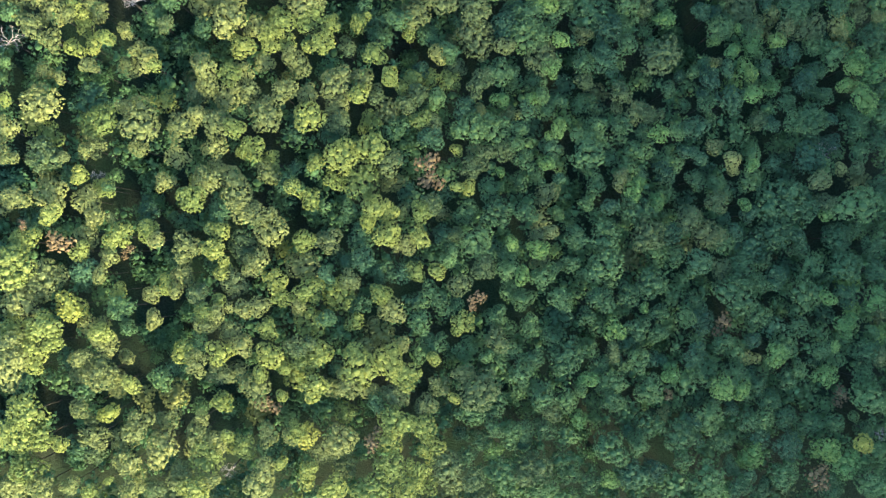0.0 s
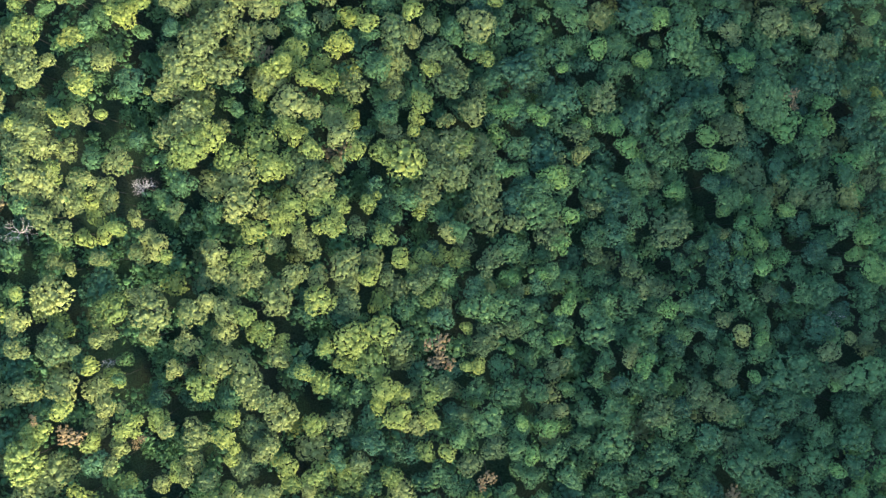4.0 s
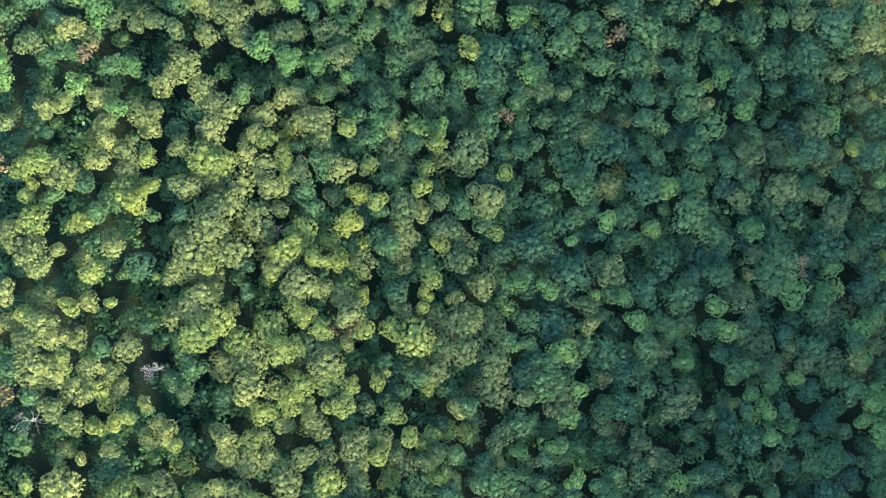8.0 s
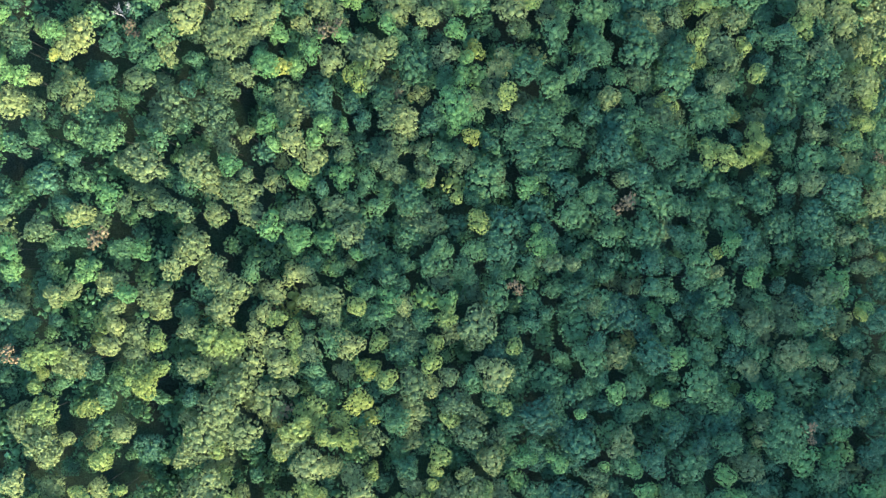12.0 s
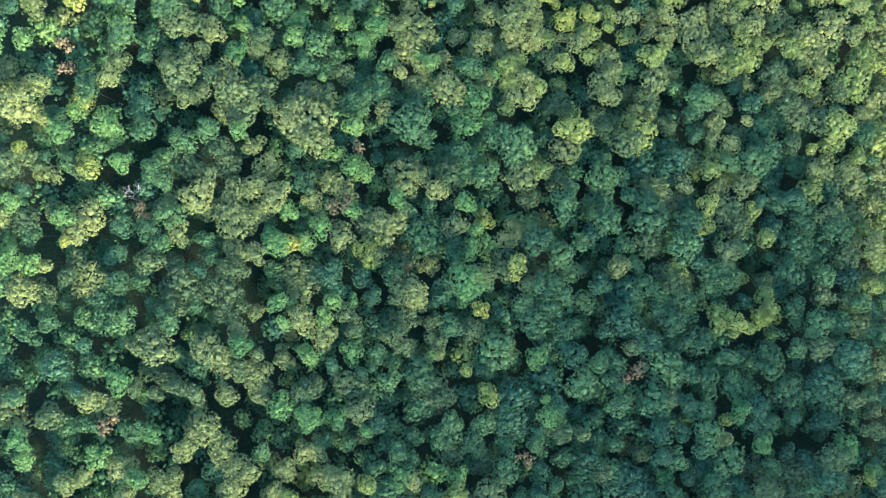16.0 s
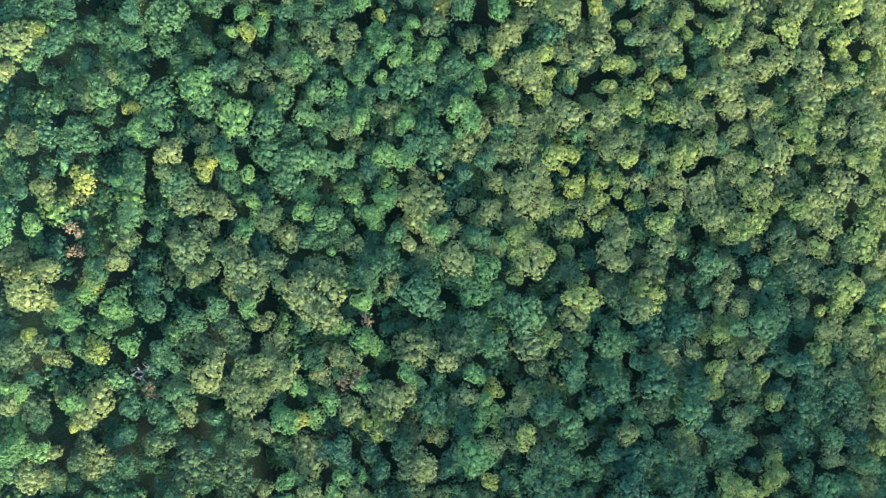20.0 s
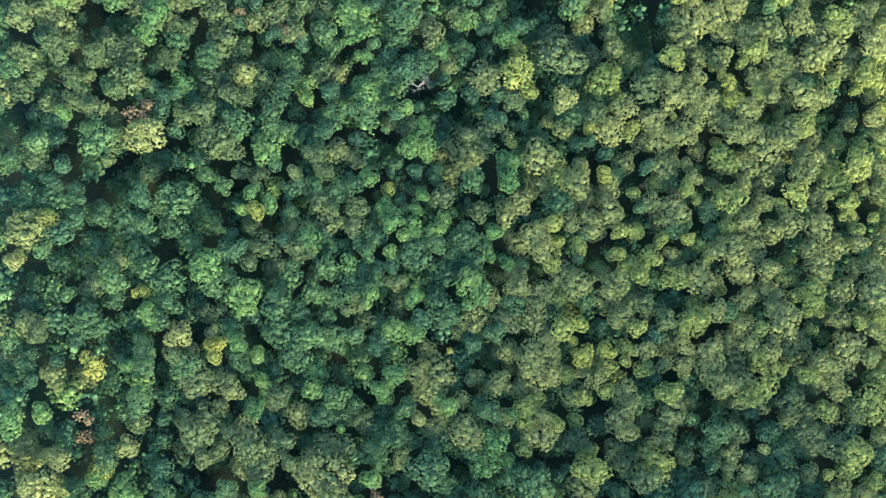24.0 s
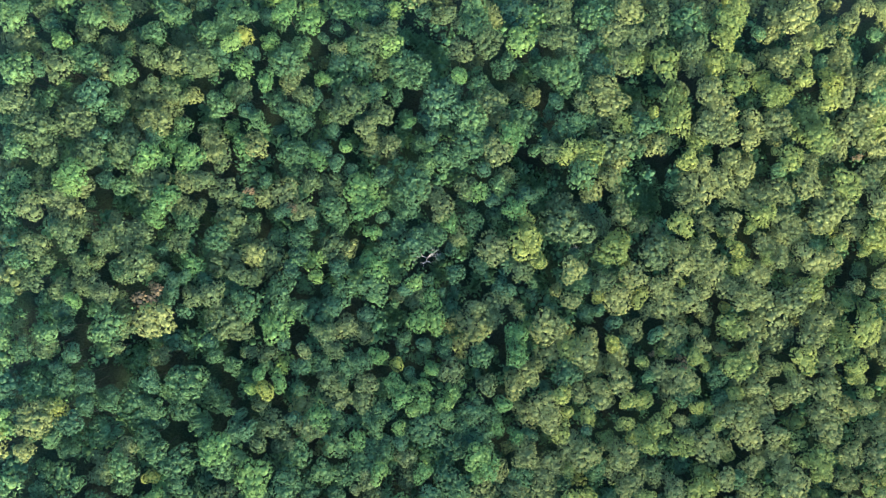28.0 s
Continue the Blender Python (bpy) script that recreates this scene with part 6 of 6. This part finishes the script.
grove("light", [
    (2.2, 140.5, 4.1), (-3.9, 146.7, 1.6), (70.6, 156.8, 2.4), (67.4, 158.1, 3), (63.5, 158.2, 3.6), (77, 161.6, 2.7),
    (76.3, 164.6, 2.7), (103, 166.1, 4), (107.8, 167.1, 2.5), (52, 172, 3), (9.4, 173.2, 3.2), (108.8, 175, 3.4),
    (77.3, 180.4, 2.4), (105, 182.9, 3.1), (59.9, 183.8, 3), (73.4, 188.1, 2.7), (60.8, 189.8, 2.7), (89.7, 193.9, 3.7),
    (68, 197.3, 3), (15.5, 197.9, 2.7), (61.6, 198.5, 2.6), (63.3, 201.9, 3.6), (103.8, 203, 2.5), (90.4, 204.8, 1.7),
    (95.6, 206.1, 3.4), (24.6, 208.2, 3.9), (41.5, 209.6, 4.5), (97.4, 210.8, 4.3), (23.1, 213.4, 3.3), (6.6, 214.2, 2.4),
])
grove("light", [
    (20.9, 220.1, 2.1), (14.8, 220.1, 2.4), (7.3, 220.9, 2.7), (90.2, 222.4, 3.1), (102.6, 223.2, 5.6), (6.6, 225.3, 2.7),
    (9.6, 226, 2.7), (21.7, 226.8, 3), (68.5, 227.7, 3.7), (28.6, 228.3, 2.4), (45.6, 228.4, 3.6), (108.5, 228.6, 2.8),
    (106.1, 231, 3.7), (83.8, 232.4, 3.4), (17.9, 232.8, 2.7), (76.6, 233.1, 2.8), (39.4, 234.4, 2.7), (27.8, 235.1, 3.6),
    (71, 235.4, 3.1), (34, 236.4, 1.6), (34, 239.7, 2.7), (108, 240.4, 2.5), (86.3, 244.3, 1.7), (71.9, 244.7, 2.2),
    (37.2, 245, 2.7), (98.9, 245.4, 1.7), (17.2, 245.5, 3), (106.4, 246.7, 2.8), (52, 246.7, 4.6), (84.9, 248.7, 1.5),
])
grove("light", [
    (88.2, 249.5, 2.2), (54.4, 249.8, 4), (15.9, 252.6, 1.9), (81.8, 253.3, 2.2), (85, 254.2, 4), (60.8, 254.5, 1.8),
    (47.4, 258.1, 3.7), (79.4, 258.7, 3.1), (38.1, 259.4, 2.4), (26.5, 260.7, 3), (35, 261.7, 2.7), (14.3, 262.7, 3),
    (80.9, 263.6, 2.3), (56.9, 263.6, 2), (40.4, 264.1, 3.6), (31.1, 264.6, 2.1), (21.9, 266.7, 2.4), (15.8, 268, 2.3),
    (43.6, 268.1, 2), (50.7, 268.9, 2.7), (37.4, 270.1, 2.4), (33.5, 270.8, 2.7), (99.2, 271.5, 2), (61.8, 272, 2),
    (14.3, 273.2, 2.4), (104.3, 274.6, 2), (97, 275.7, 2.2), (77.9, 278.3, 2), (97.1, 278.8, 3.1), (53.9, 279.6, 1.6),
])
grove("light", [
    (62.8, 280.1, 4.3), (82.2, 280.7, 3.7), (36.7, 280.8, 1.8), (50.8, 281.9, 2), (42.9, 283.3, 2.3), (93.8, 284.3, 4.4),
    (17.4, 284.7, 3.3), (92.3, 287.8, 3.8), (99, 289.2, 4.4), (61.2, 289.7, 4), (100.8, 294.7, 3.8), (94.7, 296.5, 2.4),
    (35.9, 297.5, 2.4), (84.2, 300.3, 3.7), (78.3, 302.4, 2), (8.2, 308.2, 3.3), (71.9, 308.5, 2), (105.3, 309.7, 2.8),
    (100, 310.1, 2), (28.2, 311.2, 4.6), (44.8, 312.4, 2), (51.1, 312.6, 1.7), (5.2, 312.7, 4.5), (93.4, 313, 2),
    (103.7, 314.4, 4.1), (59.1, 315.9, 1.3), (67.2, 317, 2.3), (47.2, 317.4, 3.4), (5.2, 318.7, 2.7), (70.6, 320.6, 3.7),
])
grove("light", [
    (107.8, 320.6, 2.4), (94.7, 328.6, 4.4), (49, 335.1, 3.7), (78.2, 335.5, 3.4), (17.5, 337, 3.6), (22.2, 337.1, 3.6),
    (74.5, 337.7, 1.3), (52.2, 340.6, 4), (86.6, 341.2, 4.1), (31.6, 344.9, 3.1), (85, 345.9, 5.4), (47.5, 346, 4),
    (105.3, 346.3, 3.8), (45.2, 351.3, 5.2), (90.2, 352.3, 3.5), (75.2, 352.8, 3.1), (73.6, 353.6, 3.8), (63.8, 356.5, 3.1),
    (83.6, 358.5, 3.5), (34.9, 361.2, 2.8), (43.7, 362.2, 4.3), (57.3, 362.6, 4), (62.2, 362.7, 3.1), (84.9, 363.9, 1.4),
    (87.5, 368.8, 2), (60.7, 369, 3.4), (62.4, 373.7, 4.1), (64, 377, 3.4),
])
# Light trees standing in shaded parts, with that shade put into their leaf colour.
grove("fresh", [
    (72, -62.3, 2.3), (42.4, -59.2, 2.6), (104.4, -55.3, 4.1), (79.7, -53.9, 4.1), (99, -51.5, 3.8), (12.1, -50.6, 2.8),
    (34.5, -42.8, 2.3), (77, -36.4, 2.3), (71.7, -35.6, 2.9), (100.2, -33.2, 3), (35.8, -32.7, 2.2), (58.2, -31.8, 2.6),
    (86.3, -27.1, 2.9), (102.2, -25.3, 1.3), (43.4, -20.1, 2.9), (105.2, -20, 3), (51.7, -15, 1.2), (114.1, -13.3, 3.3),
    (100.1, -13.2, 1.9), (20.1, -7, 2.2), (23.8, 0.1, 2.6), (17.3, 1.6, 2), (100.6, 9.1, 1.9), (78.5, 11.9, 1.6),
    (54.9, 12.6, 2.3), (49, 15.4, 2.9), (14.4, 19.8, 1.2), (79.8, 21.5, 1.6), (26.1, 21.8, 2), (55.1, 29.5, 2.6),
])
grove("fresh", [
    (29.1, 30.5, 2.6), (113.7, 37.2, 2.1), (14.5, 37.5, 2), (22.5, 38.4, 1.7), (111.3, 40.2, 3.6), (80.5, 40.3, 2.4),
    (86.8, 42.7, 2.7), (106.6, 43.2, 2.1), (27.7, 46.5, 2.6), (79.8, 47.1, 3), (113.9, 47.2, 3.9), (108.3, 48.6, 2.4),
    (110.1, 50.8, 3), (75.3, 51.5, 2.1), (29.9, 53.2, 2.3), (81.5, 53.9, 2.7), (71.4, 54.4, 2.1), (88.1, 55.3, 2.2),
    (78.1, 58.1, 1.4), (57.6, 59.8, 3.8), (108.7, 59.9, 2.4), (25.4, 63.5, 3.8), (14, 64.5, 1.2), (105.6, 67.5, 3.6),
    (68.5, 68.3, 3.3), (44.1, 71, 2.6), (66.3, 74.3, 2.7), (41.9, 76.2, 2.3), (96.2, 76.7, 3.3), (34.2, 77.4, 1.6),
])
grove("fresh", [
    (88.2, 78.3, 4.2), (21.8, 78.7, 2.3), (13.7, 80.3, 2.9), (98.7, 84.2, 2.7), (27.6, 91, 1.4), (75.9, 94.2, 3),
    (49.7, 94.4, 3), (36.8, 96, 2.9), (53.6, 104.8, 2.7), (48.4, 116.6, 2.7), (106.7, 116.8, 2.4), (-5.8, 120.1, 2.6),
    (-20.8, 120.7, 3.4), (-83.2, 123, 2.4), (97.9, 123.6, 4), (74.9, 126.5, 2.7), (-92, 128.2, 3), (-107.1, 128.6, 2.6),
    (-28.8, 132.2, 1.5), (20.9, 133.1, 1.9), (-80.1, 133.2, 2.5), (-107.8, 133.3, 2.9), (17.6, 134.1, 3.2), (67.9, 134.8, 3.3),
    (-42.5, 135.4, 3.1), (-36.3, 135.5, 2.8), (-43.2, 136.8, 2.8), (-50, 138.8, 3.6), (16.5, 138.9, 1.3), (-87.9, 146.7, 3.5),
])
grove("fresh", [
    (14, 149.5, 2.9), (-13.3, 149.9, 1.4), (-42.6, 150.3, 2.5), (-32.9, 151.3, 3.1), (-43.9, 151.7, 2.3), (-59.5, 153.9, 2.8),
    (-48.9, 159.5, 1.8), (-39.2, 161.1, 2.6), (-50.2, 164.2, 2.8), (-32.6, 164.5, 2), (-36.8, 164.7, 2.3), (-3.7, 165.2, 2.9),
    (-3.9, 169.2, 4.4), (-113.8, 174, 3.4), (-106.7, 174.2, 3.7), (-110.8, 175.1, 3.2), (-3.1, 177.1, 2.3), (-50.7, 178.6, 3.1),
    (-44.5, 179.1, 2.8), (-52.1, 180.7, 2.8), (-1.7, 182.5, 1.9), (-40.4, 183.2, 2.8), (-100.1, 185.2, 3), (-32.7, 187.2, 2.6),
    (-48.7, 187.6, 2.8), (-110.4, 188.3, 1.9), (-3.9, 189.5, 2.9), (-114.6, 189.8, 1.9), (-21.3, 189.8, 2.6), (-29.9, 197.2, 2.6),
])
grove("fresh", [
    (-87.2, 198.3, 2.5), (-32.7, 198.6, 3.2), (-36.9, 201.6, 2.3), (-89.2, 205.2, 2.7), (-99.8, 205.4, 2.7), (-60.4, 206.8, 2.5),
    (-91.1, 207.9, 3.6), (-32.7, 207.9, 2.3), (-3.8, 209.9, 3.8), (2.1, 210.6, 2.1), (-98, 210.7, 2.7), (-0.9, 215.7, 3.8),
    (-40.1, 220.8, 1.2), (3.6, 223.1, 1.8), (-12.6, 225.2, 2.3), (-114.6, 225.6, 3.5), (-61.2, 226.5, 2.8), (-16.3, 227.4, 2),
    (-109.2, 227.6, 2.7), (-29.2, 228.8, 2.6), (-46.9, 230.9, 2.6), (-30.7, 231, 2), (-27.8, 231.7, 2.3), (-59.2, 232.9, 2.5),
    (-34.2, 234.6, 2.9), (-26.4, 234.6, 2.9), (-46.2, 235.2, 3.1), (-90.8, 238.1, 1.6), (-60.6, 240, 2), (-64.7, 242.7, 2.5),
])
grove("fresh", [
    (-22.1, 244.2, 2.9), (-27.1, 245.5, 3.2), (-85.9, 250.6, 2.2), (-22.1, 253.7, 2.6), (-64.1, 254.1, 4.5), (-85.3, 254.1, 2.5),
    (-32.9, 254.2, 2.3), (-5.3, 254.8, 3.8), (-8.2, 257.7, 3.2), (-72.9, 262.3, 4.2), (2.2, 262.4, 3), (-38.6, 262.7, 2.3),
    (-3, 265.2, 2.7), (-27.9, 265.3, 1.7), (-48.5, 268.2, 3.2), (-24.3, 269.8, 2), (-1.5, 270.5, 2.1), (-17, 270.8, 2.1),
    (-22.1, 271.3, 2.3), (-118.1, 273.2, 1.1), (-27.2, 273.4, 3.2), (-14.1, 273.8, 2.9), (-65, 276.1, 2), (-21.4, 276.5, 2.6),
    (-28.7, 277, 2.6), (-57.5, 277.2, 2), (-62.3, 279.8, 2.3), (-20, 280.3, 2.3), (2.3, 284.1, 4.2), (-33, 284.1, 2.6),
])
grove("fresh", [
    (2.1, 288.9, 3), (-58.7, 292, 4.3), (-18.8, 292.1, 3.2), (-23.2, 292.2, 2.9), (-20.2, 298, 2.9), (-105.2, 299, 1.9),
    (-23.9, 302.4, 2.1), (-49, 304, 2.6), (-30.4, 306.1, 2.6), (-34.1, 306.1, 3.8), (-79.7, 307.7, 3.1), (-34.8, 315.6, 2.6),
    (-15.1, 317.9, 2.7), (-87.7, 318.9, 2.8), (-36.3, 321.5, 3.5), (2.2, 321.7, 3), (-84.5, 323.8, 3.4), (-37.7, 325.8, 4.1),
    (-7.6, 326.1, 3.3), (-107.4, 326.3, 3.3), (-37, 328.8, 2.6), (-105, 329, 3.3), (-85.9, 332.9, 2), (-89.1, 333.6, 3.6),
    (-49.1, 333.7, 2.6), (-79.3, 333.8, 3.7), (-83.3, 337.2, 3.4), (-42, 337.5, 2), (1.5, 337.5, 1.5), (-67.2, 337.6, 3.7),
])
grove("fresh", [
    (0.7, 341.3, 3.3), (-70, 341.8, 2.8), (-25.4, 344.5, 1.9), (-61.8, 353.6, 2.3), (-47.8, 354.9, 2.6), (-12.1, 356.8, 2.1),
    (-67.3, 357, 3.4), (-108.5, 361.3, 3.3), (-68.7, 362.7, 2.3), (-30.6, 363.6, 3), (-60.5, 363.8, 3.2), (3.8, 366.3, 3.6),
    (-50.7, 369.4, 3.5), (-56.4, 370.6, 3.2), (-40, 371.4, 3.5),
])
grove("golden", [
    (109.2, -50.3, 2.4), (-32.8, -45.2, 3.3), (-77.4, -38.3, 2.4), (-86.3, -13.1, 3.7), (-18.1, 6.4, 2), (-31.2, 86.1, 3.1),
    (114.8, 86.8, 1.8), (-28.5, 95.9, 3.4), (-77.8, 100.6, 3.3), (-25.7, 102.9, 3.1), (104.4, 115.7, 1.8), (112, 131.1, 1.3),
    (65, 132.5, 1.9), (74.6, 158.5, 3.6), (-0, 162.4, 2.6), (-28.4, 177.9, 3.7), (-98.8, 179.1, 1.3), (-47.9, 179.2, 2.3),
    (1.3, 185, 2.6), (-94.1, 197.1, 3.3), (-109.4, 201.5, 1.9), (-96.8, 213.4, 3.3), (-98.4, 237.9, 3.3), (22.5, 238, 3.3),
    (28.7, 239.5, 2.3), (-70, 239.8, 2), (-12.6, 240, 0.9), (19.6, 242, 1.3), (-70.1, 242.6, 2.2), (21.5, 246.3, 2.4),
])
grove("golden", [
    (-87.8, 255.4, 1.7), (-108.6, 273, 2.4), (-60.9, 275.9, 2.3), (-28.7, 281.4, 2), (28.2, 286.4, 2), (60.5, 295.1, 1.7),
    (24.7, 298.2, 1.8), (47.8, 301.7, 1), (108.3, 305.5, 2), (63.9, 306.6, 3.1), (32.2, 308.2, 1.6), (62.3, 311.2, 2.5),
    (29.8, 312.8, 3.3), (40.1, 348, 1.7), (78.1, 354.3, 2), (91.1, 357.1, 3.8), (70.3, 357.4, 2.8), (-66.7, 365, 2.3),
])
grove("rusty", [
    (96.5, -58.7, 3.8), (-17.2, -47, 3.1), (104.8, -38.4, 3), (57.4, -37.5, 2), (-42.8, -37.4, 3), (72.7, -18.9, 3.2),
    (8.7, -12.6, 2.6), (-74.1, -0.5, 2.4), (-88.9, 1.5, 3.4), (-96.3, 5.3, 1.3), (-3.4, 17.1, 3.4), (-3.4, 21.4, 3.4),
    (-105.9, 55.8, 2.9), (-30.4, 69.3, 3.7), (90.3, 82.7, 1.5), (90, 85.8, 2.4), (-47, 93.3, 3.3), (-107.4, 109.4, 2.4),
    (11.6, 123.1, 2.3), (-89.6, 135.7, 3), (41, 145.6, 3.3), (112.6, 158.7, 2.5), (-18.5, 173, 1.3), (-83.2, 187.3, 2.2),
    (-36.2, 188.7, 3.1), (-31.3, 202.9, 2.6), (-100, 220.9, 2.4), (-100.1, 226.3, 2.4), (47.7, 279.6, 2.4), (39, 282.9, 1),
])
grove("rusty", [
    (-89.4, 299.4, 3.1), (-86.9, 301.5, 1.9), (-54.7, 321.3, 1.7), (-65.1, 325.5, 1.4), (98.6, 336.5, 1.5),
])
grove("low", [
    (-86.6, -46.8, 2.6), (-59.5, -38.7, 2.1), (-65.9, -28.6, 2.1), (-48, -27, 1.9), (-89.3, -26, 2.4), (-62.5, 6.2, 2),
    (-85.4, 35.9, 4), (-98.6, 38.1, 2), (-84.2, 38.7, 2.7), (-66.2, 50.9, 3.4), (-16.8, 57.9, 3.1), (-75.9, 65.7, 1.9),
    (-78.5, 70.4, 2.2), (-50.8, 76.8, 2.2), (-97.6, 80.1, 2), (-91, 82.3, 2.1), (-83.6, 83.1, 1.6), (-95.4, 94.1, 1.9),
    (-101.5, 99.2, 1.6), (-87.6, 103.2, 1.9), (-72.6, 103.8, 2.4), (-75.2, 108.5, 1.9), (-101.6, 129.3, 2.1), (-55.4, 130.8, 2.8),
    (-83.3, 138.1, 1.9), (-103, 145.2, 1.9), (-86.7, 211.9, 2.2), (-95, 224.7, 1.6), (-92.5, 229.6, 1.9), (-101.2, 230.5, 1.9),
])
grove("low", [
    (5.1, 327.7, 2.7), (2.1, 330.7, 1.8), (39.2, 334.1, 3.1),
])

# ---- the trees between them ----
marked = np.array([row[:3] for row in TREES])
kinds = [row[3] for row in TREES]
holes = np.array(GAPS)
filled = [tuple(row) for row in marked]
taken = np.zeros((6000, 3))
taken[:len(marked)] = marked
number = len(marked)
BETWEEN = []
for reach, tries in ((4.0, 5000), (3.3, 7000), (2.7, 8000), (2.2, 7000)):
    spots = np.c_[rng.uniform(-124, 130, tries), rng.uniform(-73, 383, tries)]
    sizes = reach * rng.uniform(0.88, 1.12, tries)
    for (x, y), r in zip(spots, sizes):
        off = np.hypot(taken[:number, 0] - x, taken[:number, 1] - y)
        if np.any(off < 0.7 * (taken[:number, 2] + r)):
            continue
        if np.any(np.hypot(holes[:, 0] - x, holes[:, 1] - y) < holes[:, 2] + 0.45 * r):
            continue
        taken[number] = x, y, r
        number += 1
        BETWEEN.append((float(x), float(y), float(r)))


def joined(name, rows, materials, label, category):
    """Many plants that nobody could count, as one mesh. Rows: x, y, z, reach, tall, arrays, slot."""
    all_verts, all_faces, slots, base = [], [], [], 0
    for x, y, z, r, tall, (verts, faces), slot in rows:
        turn = rng.uniform(0, 6.283)
        c, s = math.cos(turn) * r, math.sin(turn) * r
        all_verts.append(np.stack([verts[:, 0] * c - verts[:, 1] * s + x, verts[:, 0] * s + verts[:, 1] * c + y, verts[:, 2] * r * tall + z], -1))
        all_faces.append(faces + base)
        slots.append(np.full(len(faces), slot))
        base += len(verts)
    ob = new(name, mesh_of(name, np.concatenate(all_verts), np.concatenate(all_faces), *materials, slots=np.concatenate(slots)))
    return tagged(ob, label, category, kind="stuff")


BETWEEN.sort(key=lambda row: abs(row[0] + 8) - 12 * row[2])
for x, y, r in BETWEEN:
    off = np.hypot(marked[:, 0] - x, marked[:, 1] - y)
    kind = kinds[int(np.argsort(off)[int(rng.integers(4))])]
    if kind in ("rusty", "snag", "golden"):
        kind = "green" if rng.random() < 0.6 else "olive"
    open_wood = x < -38 and y < 150  # an old open stand with young trees far below its crowns
    beyond = abs(x + 8) > 112 or y < -62 or y > 372
    if not beyond and rng.random() < 0.7:
        kind = "dark" if rng.random() < 0.5 else "green"
    sink = 3.0 + (rng.uniform(0.0, 1.5) if beyond else rng.uniform(4.0, 8.0) if open_wood else rng.uniform(-1.2, 2.2))
    plant(kind, x, y, r, sink, own=False)
joined("woodland", REST, [WOODS[kind] for kind in LOOKS], "mixed green crowns of the smaller forest trees", "woodland")

# ---- undergrowth in the gaps and under the crowns ----
low = []


def shrub(x, y, r, lift):
    low.append((x, y, float(ground_level(x, y)) + 0.4 * r + lift, r, 0.9, SHRUBS[int(rng.integers(4))], 0))


for x, y in zip(rng.uniform(-122, 126, 5000), rng.uniform(-68, 378, 5000)):
    off = np.hypot(taken[:number, 0] - x, taken[:number, 1] - y) / taken[:number, 2]
    open_wood = x < -38 and y < 150
    if off.min() > 0.66 and np.all(np.hypot(holes[:, 0] - x, holes[:, 1] - y) > 0.8 * holes[:, 2]):
        shrub(x, y, rng.uniform(1.3, 2.4), rng.uniform(3, 8) if open_wood else rng.uniform(7.5, 12.5))
for x, y, r in GAPS:
    for _ in range(int(3 + 1.1 * r * r)):
        angle, out = rng.uniform(0, 6.283), r * math.sqrt(rng.random())
        shrub(x + out * math.cos(angle), y + out * math.sin(angle), rng.uniform(0.8, 1.9), rng.uniform(0.0, 2.5))
joined("undergrowth", low, [WOODS["shrub"]], "dark green saplings and shrubs under the canopy", "undergrowth")
